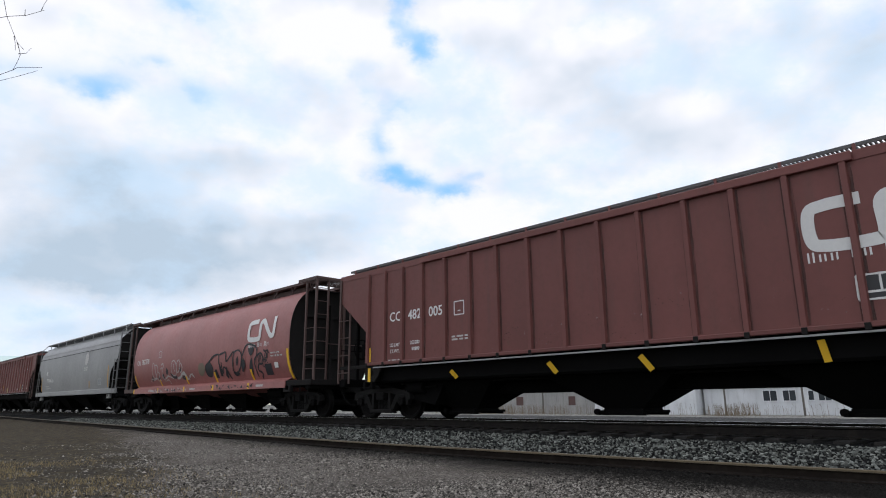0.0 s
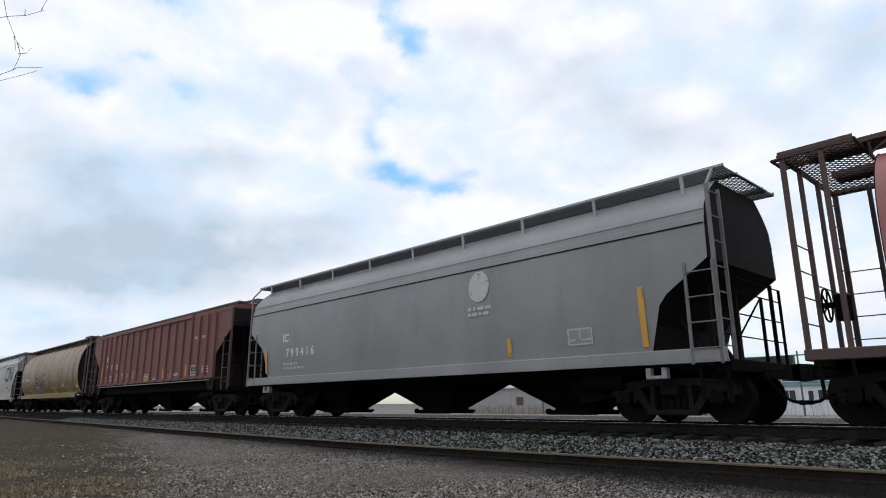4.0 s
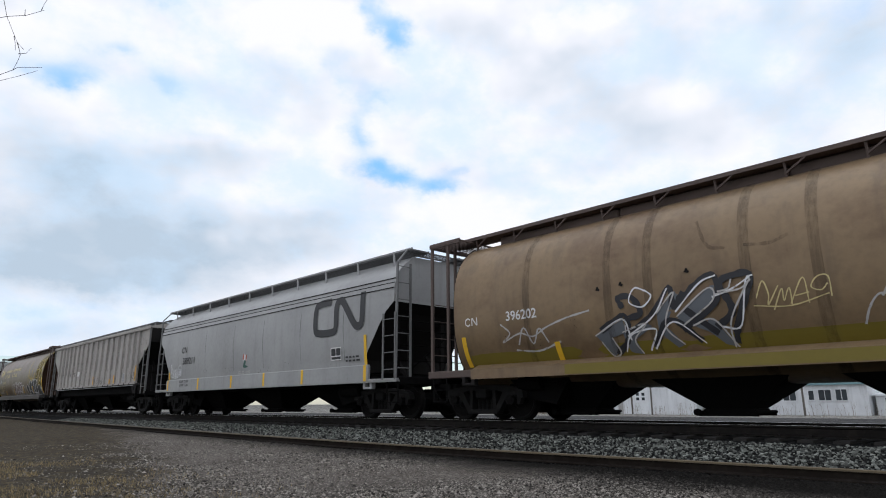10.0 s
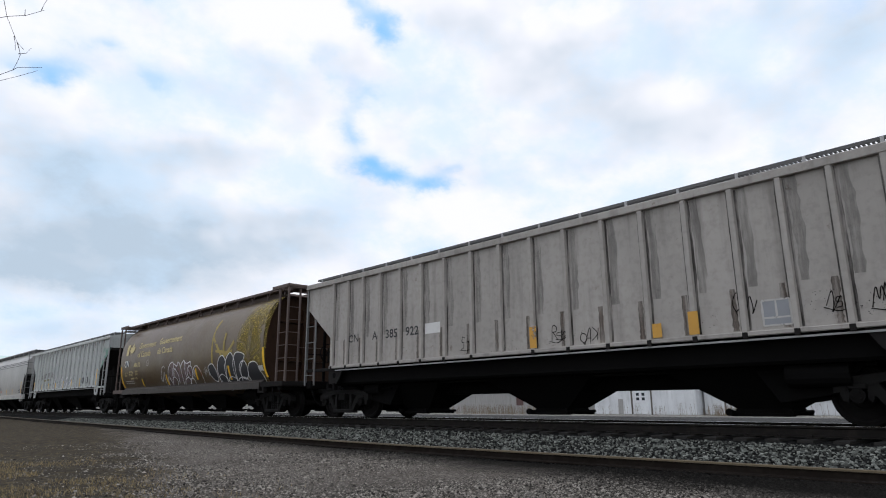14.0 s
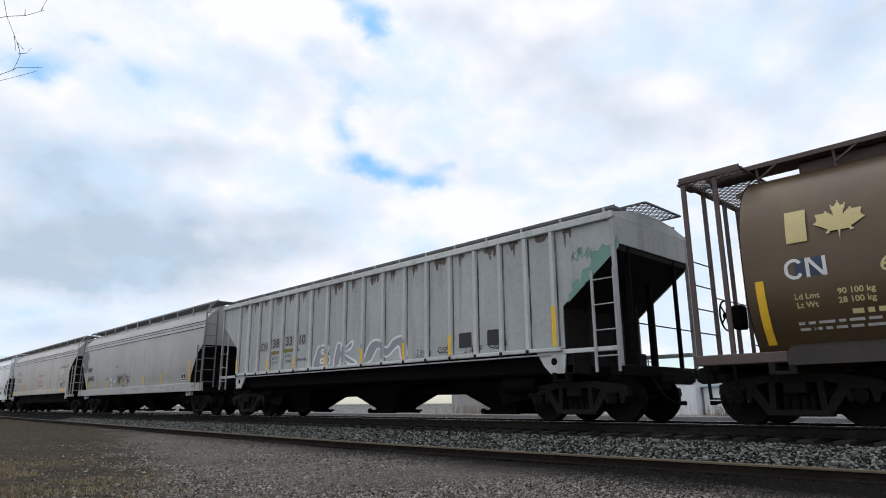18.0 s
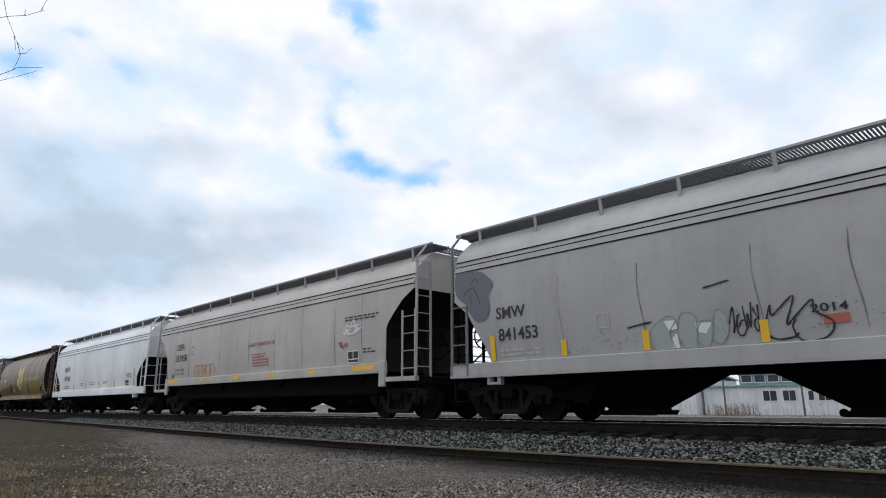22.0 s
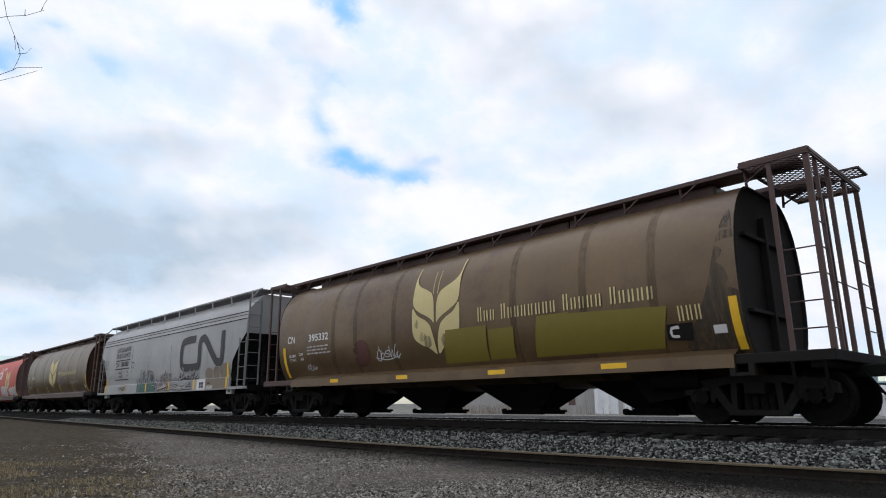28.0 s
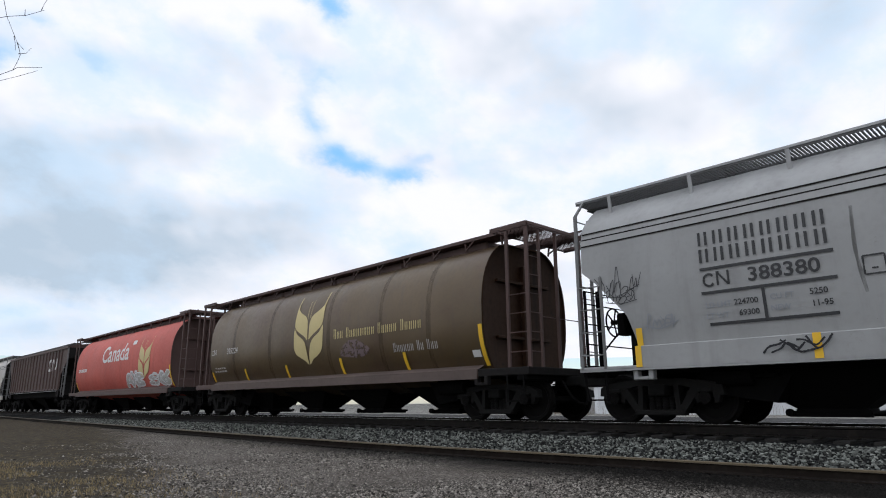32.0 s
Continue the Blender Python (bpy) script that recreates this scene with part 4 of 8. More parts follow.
def underframe(car, sill_half, tc, mat_sill="black", stirrups=True, low=0.62):
    o = car.ob
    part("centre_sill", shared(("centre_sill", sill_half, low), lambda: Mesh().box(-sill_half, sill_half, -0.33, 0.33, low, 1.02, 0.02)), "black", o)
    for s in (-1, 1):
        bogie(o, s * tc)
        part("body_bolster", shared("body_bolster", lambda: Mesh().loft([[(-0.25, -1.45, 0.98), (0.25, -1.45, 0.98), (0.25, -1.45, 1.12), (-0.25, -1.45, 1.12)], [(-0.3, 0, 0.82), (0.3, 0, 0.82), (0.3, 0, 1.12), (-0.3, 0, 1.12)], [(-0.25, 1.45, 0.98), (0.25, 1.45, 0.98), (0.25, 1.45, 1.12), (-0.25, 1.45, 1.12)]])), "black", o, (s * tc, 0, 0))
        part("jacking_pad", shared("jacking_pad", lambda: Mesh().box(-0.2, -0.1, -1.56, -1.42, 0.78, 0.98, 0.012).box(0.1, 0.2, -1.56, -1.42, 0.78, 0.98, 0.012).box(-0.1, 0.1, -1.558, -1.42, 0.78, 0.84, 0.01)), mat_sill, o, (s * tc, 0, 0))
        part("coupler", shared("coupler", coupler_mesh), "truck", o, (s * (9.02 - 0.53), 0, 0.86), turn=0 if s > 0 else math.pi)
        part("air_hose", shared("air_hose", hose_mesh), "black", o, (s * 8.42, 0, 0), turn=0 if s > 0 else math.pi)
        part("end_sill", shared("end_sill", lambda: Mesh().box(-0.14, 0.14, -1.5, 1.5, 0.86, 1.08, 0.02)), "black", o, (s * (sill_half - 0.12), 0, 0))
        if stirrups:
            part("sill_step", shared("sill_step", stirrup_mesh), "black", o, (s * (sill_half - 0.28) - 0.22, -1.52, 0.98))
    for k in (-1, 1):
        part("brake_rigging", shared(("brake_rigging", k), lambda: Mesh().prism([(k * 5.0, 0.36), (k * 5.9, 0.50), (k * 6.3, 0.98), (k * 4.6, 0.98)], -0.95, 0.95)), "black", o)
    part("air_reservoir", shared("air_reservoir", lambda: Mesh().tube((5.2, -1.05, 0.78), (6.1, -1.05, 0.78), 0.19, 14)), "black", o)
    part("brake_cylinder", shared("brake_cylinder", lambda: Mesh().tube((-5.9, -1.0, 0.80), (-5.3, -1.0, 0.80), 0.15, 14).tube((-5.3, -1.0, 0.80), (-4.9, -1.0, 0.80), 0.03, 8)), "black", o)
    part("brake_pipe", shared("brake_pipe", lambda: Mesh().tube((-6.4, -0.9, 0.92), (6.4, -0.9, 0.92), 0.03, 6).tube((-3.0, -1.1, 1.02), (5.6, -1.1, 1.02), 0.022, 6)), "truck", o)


def end_cage(car, s, x0, x1, z0, z1, mat):
    """End posts under the running boards' platform, with a ladder at each side."""
    o, turn = car.ob, 0 if s > 0 else math.pi
    for y, w in ((-1.42, 0.09), (-0.98, 0.06), (-0.35, 0.07), (0.6, 0.07), (1.42, 0.08)):
        part("end_post", shared(("cage_post", w, z0, z1), lambda: Mesh().bar((0, 0, z0), (0, 0, z1), w, 0.05)), mat, o, (s * x1, s * y, 0), turn=turn)
    for y in (-1.42, 1.42):
        part("corner_post", shared(("cage_corner", z0, z1), lambda: Mesh().bar((0, 0, z0), (0, 0, z1), 0.075, 0.05)), mat, o, (s * x0, s * y, 0), turn=turn)

    def rung(a, b):
        return Mesh().tube(a, b, 0.012, 6)
    for i in range(7):
        z = z0 + 0.35 + 0.42 * i
        part("rung", shared(("cage_rung", 0, x1), lambda: rung((x1, -1.42, 0), (x1, -0.98, 0))), mat, o, (0, 0, z), turn=turn)
        if i < 4:
            part("rung", shared(("cage_rung", 1, x0, x1), lambda: rung((x0, -1.42, 0), (x1, -1.42, 0))), mat, o, (0, 0, z), turn=turn)
            part("rung", shared(("cage_rung", 2, x1), lambda: rung((x1, 0.6, 0), (x1, 1.42, 0))), mat, o, (0, 0, z + 0.08), turn=turn)
    part("grab_rail", shared(("cage_rail", x1), lambda: rung((x1, -0.98, 0), (x1, 0.6, 0))), mat, o, (0, 0, z0 + 1.12), turn=turn)


# ---- train: cylindrical hopper ----
def tank_ring(x, inset=0.0):
    pts = []
    n = 44
    for i in range(n):
        a = 2 * math.pi * (i + 0.5) / n
        c, s = math.cos(a), math.sin(a)
        y = 1.60 * abs(c) ** 0.8 * (1 if c > 0 else -1)
        z = 2.48 + 1.80 * abs(s) ** 0.8 * (1 if s > 0 else -1)
        z = min(z, 4.16 + 0.02 * c)
        pts.append((x, y * (1 - inset), 2.48 + (z - 2.48) * (1 - inset)))
    return pts


def tank_mesh(tail):
    m = Mesh()
    rings = []
    for i in range(97):
        x = -tail + (7.12 + tail) * i / 96
        ring = []
        for p in tank_ring(x):
            d = 0.012 * noise.noise(Vector((x * 0.9, p[2] * 0.8, 3.1 + (p[1] > 0)))) + 0.004 * math.cos(2 * math.pi * x / 1.78)
            ring.append((x, p[1] * (1 + d), p[2]))
        rings.append(ring)
    m.loft(rings, cap=False)
    return m


def weld_mesh():
    rings = [[(x, p[1] * g, 2.48 + (p[2] - 2.48) * g) for p in tank_ring(0)] for x, g in ((-0.09, 1.002), (-0.05, 1.0105), (0.05, 1.0105), (0.09, 1.002))]
    return Mesh().loft(rings, cap=False)


def tank_end_mesh():
    m = Mesh()
    m.loft([tank_ring(0.0), tank_ring(0.012, -0.008), tank_ring(0.02, 0.012), tank_ring(-0.05, 0.02), tank_ring(-0.12, 0.35), tank_ring(-0.14, 0.8)], cap=False)
    m.add(tank_ring(-0.14, 0.8), [tuple(range(44))])
    return m


def tank_board_mesh():
    return Mesh().prism([(-0.29, -0.03), (0.29, -0.03), (0.29, 0.05), (0.26, 0.05), (0.26, 0.0), (-0.26, 0.0), (-0.26, 0.05), (-0.29, 0.05)], -8.1, 8.1)


def bracket_mesh(s):
    m = Mesh()
    m.bar((0, s * 0.95, 4.34), (0, s * 0.90, 4.08), 0.04, 0.03)
    m.bar((0.34, s * 0.98, 4.34), (0.0, s * 0.93, 4.15), 0.03, 0.03)
    m.bar((0, s * 0.95, 4.32), (0, s * 0.45, 4.32), 0.04, 0.03)
    return m


def tank_car(s, label, paint_mat, end_mat, rail_mat, sill_mat=None, name="cylindrical_hopper_car", welds=(), tail=7.12, cage=8.33):
    car = Car(name, s, label, w_tank, 0.0)
    o = car.ob
    part("tank", shared(("tank", tail), lambda: tank_mesh(tail), 0.5), paint_mat, o)
    for x in welds:
        part("weld_seam", shared("weld_seam", weld_mesh), "grime_seam", o, (x, 0, 0), "weld seam darkened with dirt and painted soft shade")
    for k in (-1, 1):
        head, deck = (7.12, 8.33) if k > 0 else (-tail, cage)
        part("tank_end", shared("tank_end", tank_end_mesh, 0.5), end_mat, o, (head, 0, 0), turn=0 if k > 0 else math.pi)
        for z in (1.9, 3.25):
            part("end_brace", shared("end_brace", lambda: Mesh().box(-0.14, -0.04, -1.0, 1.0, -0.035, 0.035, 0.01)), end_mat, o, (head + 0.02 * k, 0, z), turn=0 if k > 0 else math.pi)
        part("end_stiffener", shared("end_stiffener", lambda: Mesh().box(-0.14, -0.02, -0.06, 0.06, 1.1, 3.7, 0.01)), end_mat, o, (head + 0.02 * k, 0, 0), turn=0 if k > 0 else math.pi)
        tagged(part("end_platform", shared("end_platform", lambda: mesh_deck(7.30, 8.38, -1.45, 1.45).box(7.30, 8.38, -1.47, -1.44, -0.05, 0.06).box(7.30, 8.38, 1.44, 1.47, -0.05, 0.06).box(8.36, 8.39, -1.44, 1.44, -0.05, 0.06)), rail_mat, o, (k * (deck - 8.33), 0, 4.29), turn=0 if k > 0 else math.pi), kind="stuff")
        end_cage(car, k, deck - 0.57, deck, 1.12, 4.28, rail_mat)
        tagged(part("roof_step", shared("tank_roof_step", lambda: mesh_deck(7.95, 8.62, 0.42, 1.0)), rail_mat, o, (k * (deck - 8.33), 0, 4.40), turn=0 if k > 0 else math.pi), kind="stuff")
        part("side_sill_end", shared(("side_sill_end", deck), lambda: Mesh().box(6.9, deck + 0.04, -1.54, 1.54, 0.97, 1.14, 0.015)), "soot" if k > 0 else rail_mat, o, turn=0 if k > 0 else math.pi, label="grimy end of the side sill")
    for y in (-0.71, 0.71):
        part("running_board", shared("tank_board", tank_board_mesh), rail_mat, o, (0, y, 4.37), turn=math.pi / 2)
    for i in range(13):
        for y in (-1, 1):
            part("bracket", shared(("bracket", y), lambda: bracket_mesh(y)), rail_mat, o, (-7.2 + 1.2 * i, 0, 0))
    for i in range(4):
        part("hatch", shared("hatch", lambda: Mesh().box(-1.64, 1.64, -0.78, 0.78, 4.02, 4.335, 0.04)), rail_mat, o, (-4.95 + 3.3 * i, 0, 0))
    for y in (-1, 1):
        part("side_sill", shared(("side_sill", y), lambda: Mesh().prism([(-6.9, 0.92), (6.9, 0.92), (6.9, 1.14), (-6.9, 1.14)], y * 1.54 - 0.03, y * 1.54 + 0.03).add([(-6.9, y * 1.51, 1.14), (6.9, y * 1.51, 1.14), (6.9, y * 1.24, 1.28), (-6.9, y * 1.24, 1.28)], [(0, 1, 2, 3)])), sill_mat or paint_mat, o)
    hoppers(car, "tank_hopper", (-4.87, -1.65, 1.55, 4.75), [(1.6, 1.30, 1.12), (1.32, 0.82, 0.87), (0.40, 0.32, 0.24)], 0.13)
    underframe(car, 8.25, 7.0, "soot", low=0.87)
    part("brake_wheel", shared("brake_wheel", brake_wheel_mesh), "black", o, (-cage, -0.15, 1.95))
    return car


# ---- train: ribbed hopper ----
def bottom_of(x, cut):
    """The height of a side's lower edge at x, from the cut of its end."""
    a = abs(x)
    if a <= cut[0][0]:
        return cut[0][1]
    for (x0, z0), (x1, z1) in zip(cut[1:], cut[2:]):
        if a <= x1 + 1e-6 and x1 > x0:
            return z0 + (z1 - z0) * (a - x0) / (x1 - x0)
    return cut[-2][1]


def rib_shell_mesh(s):
    poly = [(-8.45, 3.98), (-8.45, 3.30), (-7.15, 2.30), (-7.15, 1.45), (7.15, 1.45), (7.15, 2.30), (8.45, 3.30), (8.45, 3.98)]
    return Mesh().prism(poly, s * 1.52, s * 1.49)


def rib_end_mesh():
    """The sloping end sheet and the end wall above it."""
    m = Mesh()
    a = [(7.12, 1.45), (7.12, 2.30), (8.42, 3.30), (8.42, 3.98)]
    b = [(7.06, 1.45), (7.06, 2.33), (8.36, 3.32), (8.36, 3.98)]
    m.loft([[(x, y, z) for x, z in a] + [(x, y, z) for x, z in b[::-1]] for y in (-1.488, 1.488)])
    return m


def rib_roof_mesh():
    m = Mesh()
    rings = []
    for x in (-8.45, 8.45):
        top = [(x, y, 4.24 - 0.20 * (y / 1.5) ** 2) for y in (-1.5, -1.0, -0.5, 0, 0.5, 1.0, 1.5)]
        rings.append(top + [(x, 1.5, 3.95), (x, -1.5, 3.95)])
    m.loft(rings)
    return m


RIBS = [k * x for k in (-1, 1) for x in (0.45, 1.34, 2.25, 3.10, 3.95, 4.78, 5.56, 6.30, 7.02)]


def rib_car(s, label, paint_mat, rib_mat=None, board="grate", name="ribbed_hopper_car", end_mat=None, off=0.0, dirt="grime", plate=8.46, low_mat="soot", rail_mat="ladder"):
    car = Car(name, s, label, w_rib, 0.0)
    o = car.ob
    rib_mat = rib_mat or paint_mat
    for y in (-1, 1):
        part("side_wall", shared(("rib_shell", y), lambda: rib_shell_mesh(y)), paint_mat, o)
    part("roof", shared("rib_roof", rib_roof_mesh), paint_mat, o)
    for k in (-1, 1):
        t = 0 if k > 0 else math.pi
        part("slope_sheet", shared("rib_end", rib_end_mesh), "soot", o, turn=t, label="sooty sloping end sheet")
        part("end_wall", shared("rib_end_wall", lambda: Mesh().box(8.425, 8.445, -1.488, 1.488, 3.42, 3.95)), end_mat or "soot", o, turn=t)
        for y in (-1, 1):
            part("corner_post", shared("corner_post", lambda: Mesh().bar((8.42, 0, 1.05), (8.42, 0, 3.95), 0.08, 0.06)), rail_mat, o, (0, y * 1.53, 0), turn=t)
        part("end_frame", shared("end_frame", lambda: Mesh().bar((8.40, -1.0, 1.0), (8.40, -1.0, 3.4), 0.07, 0.07).bar((8.40, 0.9, 1.0), (8.40, 0.9, 3.4), 0.07, 0.07).bar((8.0, -0.5, 1.0), (8.0, -0.5, 2.9), 0.12, 0.1).bar((8.0, 0.5, 1.0), (8.0, 0.5, 2.9), 0.12, 0.1).tube((8.4, -1.5, 1.9), (8.4, 1.5, 1.9), 0.015, 6)), "black", o, turn=t)
        part("ladder", shared("rib_ladder", lambda: ladder_mesh(0.95, 2.92, 0.50, 4)), rail_mat, o, (k * 8.15 - 0.25, -1.56, 0))
        part("side_sill_end", shared("rib_sill_end", lambda: Mesh().box(7.1, 8.42, -0.03, 0.03, 1.34, 1.43, 0.01)), low_mat, o, (0, -1.51, 0), turn=t)
        part("side_sill_end", SHARED["rib_sill_end"], low_mat, o, (0, 1.51, 0), turn=t)
        for y in (-0.9, 0.0, 0.9):
            part("end_stiffener", shared("rib_stiffener", lambda: Mesh().bar((7.4, 0, 1.1), (7.4, 0, 2.5), 0.08, 0.08)), "soot", o, (0, y, 0), turn=t)
        gus = part("gusset", shared(("gusset", k), lambda: Mesh().prism([(k * 6.45, 1.40), (k * 7.18, 1.40), (k * 7.12, 0.96), (k * 6.78, 0.96), (k * 6.62, 1.12)], -1.53, -1.49)), rib_mat if low_mat != "soot" else low_mat, o)
        part("jacking_hole", shared("jacking_hole", lambda: Mesh().tube((0, -1.534, 0), (0, -1.528, 0), 0.075, 14)), "black", gus, (k * 6.88, 0, 1.2), "dark round hole")
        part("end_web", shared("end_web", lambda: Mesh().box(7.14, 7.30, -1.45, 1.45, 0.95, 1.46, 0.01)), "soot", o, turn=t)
        part("roof_step", shared("roof_step", lambda: mesh_deck(7.9, 8.75, -0.75, 0.75, 0.14)), "grate", o, (0, 0, 4.32), turn=t)["kind"] = "stuff"
    for x in RIBS:
        for y in (-1, 1):
            part("rib", shared(("rib", y), lambda: rib_mesh(y)), rib_mat, o, (x + off, 0, 0))
    # strokes beside the ribs: their side shade painted on, mixed with dirt
    car.stroke([[(x + off + 0.075, 3.88), (x + off + 0.08, 2.7), (x + off + 0.075, 1.5)] for x in RIBS], 0.05, dirt, "rib_dirt", "painted shade and dirt in the corners beside the ribs", 0.003)["kind"] = "stuff"
    car.stroke([[(x + off - 0.07, 3.88), (x + off - 0.072, 2.7), (x + off - 0.07, 1.5)] for x in RIBS], 0.022, dirt, "rib_dirt", "painted shade and dirt in the corners beside the ribs", 0.003)["kind"] = "stuff"
    for y in (-1, 1):
        part("top_plate", shared(("top_plate", plate), lambda: Mesh().box(-plate, plate, -0.045, 0.045, 3.90, 4.05, 0.012)), rib_mat, o, (0, y * 1.55, 0))
        for k in (-1, 1):
            if plate < 8:
                part("upper_panel", shared(("upper_panel", plate), lambda: Mesh().box(plate + 0.004, 8.46, -0.018, 0.018, 3.90, 4.06, 0.004)), paint_mat, o, (0, y * 1.515, 0), turn=0 if k > 0 else math.pi)
        part("bottom_plate", shared("bottom_plate", lambda: Mesh().box(-7.1, 7.1, -0.04, 0.04, 1.40, 1.48, 0.012)), rib_mat, o, (0, y * 1.55, 0))
    for x in RIBS[1:-1]:
        part("rib_foot", shared("rib_foot", lambda: Mesh().box(-0.045, 0.045, -1.60, -1.575, 1.36, 1.47, 0.008)), "soot", o, (x + off, 0, 0), "dark weld plate under a rib")
    part("side_angle", shared("side_angle", lambda: Mesh().box(-6.8, 6.8, -1.56, -1.50, 1.33, 1.36)), "galv", o)
    for y in (-1, 1):
        part("running_board", shared(("rib_board", y), lambda: grating_mesh(-8.35, 8.35, y * 1.03 - 0.22, y * 1.03 + 0.22, 0.065)), "grate", o, (0, 0, 4.23))["kind"] = "stuff"
    for i in range(16):
        part("board_bracket", shared("rib_bracket", lambda: Mesh().bar((0, 0, 4.02), (0, 0, 4.25), 0.05, 0.03)), "galv" if board == "galv" else rib_mat, o, (-8.1 + 1.08 * i, -1.26, 0))
        part("board_bracket", SHARED["rib_bracket"], "galv" if board == "galv" else rib_mat, o, (-8.1 + 1.08 * i, 1.26, 0))
    hoppers(car, "rib_hopper", (-4.5, 0.0, 4.5), [(2.2, 1.46, 1.42), (1.15, 0.80, 0.72), (0.40, 0.36, 0.24)], 0.13)
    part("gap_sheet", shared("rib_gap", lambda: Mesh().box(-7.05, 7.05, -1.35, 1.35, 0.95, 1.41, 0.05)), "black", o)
    underframe(car, 8.42, 7.03, "black", False)
    part("brake_wheel", shared("brake_wheel", brake_wheel_mesh), "black", o, (-8.25, -0.85, 1.95))
    return car


def rib_mesh(s):
    lo = [(-0.06, s * 1.515, 1.45), (0.06, s * 1.515, 1.45), (0.042, s * 1.585, 1.45), (-0.042, s * 1.585, 1.45)]
    return Mesh().loft([lo, [(x, y, 3.93) for x, y, z in lo]])


# ---- train: smooth-sided hopper ----
def smooth_rings(cut, half):
    rings = []
    xs = sorted({round(v, 3) for v in [i * 0.36 for i in range(int(half / 0.36) + 1)] + [p[0] for p in cut] + [half]})
    xs = [-x for x in xs[::-1] if x > 0] + xs
    for x in xs:
        zb = bottom_of(x, cut)
        zs = [zb + (3.42 - zb) * i / 8 for i in range(9)] + [3.43, 3.56, 3.57, 3.68, 3.69, 3.80, 3.92, 4.04, 4.14, 4.22, 4.28, 4.32, 4.35]
        out = []
        for z in zs:
            w = w_smooth(z)
            if 3.43 <= z <= 3.56 or 3.69 <= z <= 3.80:
                w += 0.012
            if z < 3.42:
                w += 0.006 * noise.noise(Vector((x * 0.8, z, 7.7))) + (0.004 if abs((abs(x) + 0.9) % 1.8 - 0.9) < 0.1 else 0)
            out.append((x, w, z))
        rings.append([(x, -w, z) for x, w, z in out] + [(x, w, z) for x, w, z in out[::-1]])
    return rings


def smooth_shell_mesh(cut, half):
    return Mesh().loft(smooth_rings(cut, half), closed=False, cap=False)


def smooth_end_mesh(cut, half):
    ring = [p for p in smooth_rings(cut, half)[-1]]
    n = len(ring)
    m = Mesh().add([(half - 0.01, y, z) for _, y, z in ring], [tuple(range(n))])
    return m


def smooth_slope_mesh(cut, half):
    """The sloping sheet under an end wall."""
    m = Mesh()
    low = [(x, z) for x, z in cut[:-1]] + [(half, cut[-2][1])]
    vs, fs = [], []
    for x, z in low:
        vs += [(x - 0.015, -w_smooth(z) + 0.006, z + 0.01), (x - 0.015, w_smooth(z) - 0.006, z + 0.01)]
    for i in range(len(low) - 1):
        fs.append((2 * i, 2 * i + 1, 2 * i + 3, 2 * i + 2))
    m.add(vs, fs)
    return m


def smooth_sill_mesh(half, y, low, top):
    """A side sill: a flat plate, deeper between the trucks where top is raised, on a bottom flange."""
    m = Mesh()
    if low > 1.1:
        m.box(-7.52, 7.52, y * 1.57 - 0.05, y * 1.57 + 0.05, low, top, 0.015)
        for k in (-1, 1):
            m.box(k * 7.39 - 0.12, k * 7.39 + 0.12, y * 1.575 - 0.055, y * 1.575 + 0.055, 0.83, 1.5, 0.015)
            m.box(min(k * 7.52, k * half), max(k * 7.52, k * half), y * 1.55 - 0.06, y * 1.55 + 0.06, 0.95, 1.07, 0.012)
        return m.box(-7.4, 7.4, y * 1.5 - 0.12, y * 1.5 + 0.10, low - 0.02, low + 0.02)
    if top < 1.3:
        m.box(-half, half, y * 1.57 - 0.05, y * 1.57 + 0.05, low, top, 0.015)
    else:
        m.box(-7.08, 7.08, y * 1.57 - 0.05, y * 1.57 + 0.05, low, top, 0.015)
        for k in (-1, 1):
            m.box(min(k * 7.084, k * half), max(k * 7.084, k * half), y * 1.57 - 0.05, y * 1.57 + 0.05, low, low + 0.07, 0.012)
    return m.box(-half, half, y * 1.5 - 0.12, y * 1.5 + 0.10, low - 0.02, low + 0.02)


def board_post_mesh(s):
    m = Mesh()
    m.bar((0, s * 1.17, 4.10), (0, s * 1.20, 4.48), 0.07, 0.03)
    m.bar((0, s * 1.20, 4.42), (0, s * 0.62, 4.42), 0.05, 0.05)
    return m


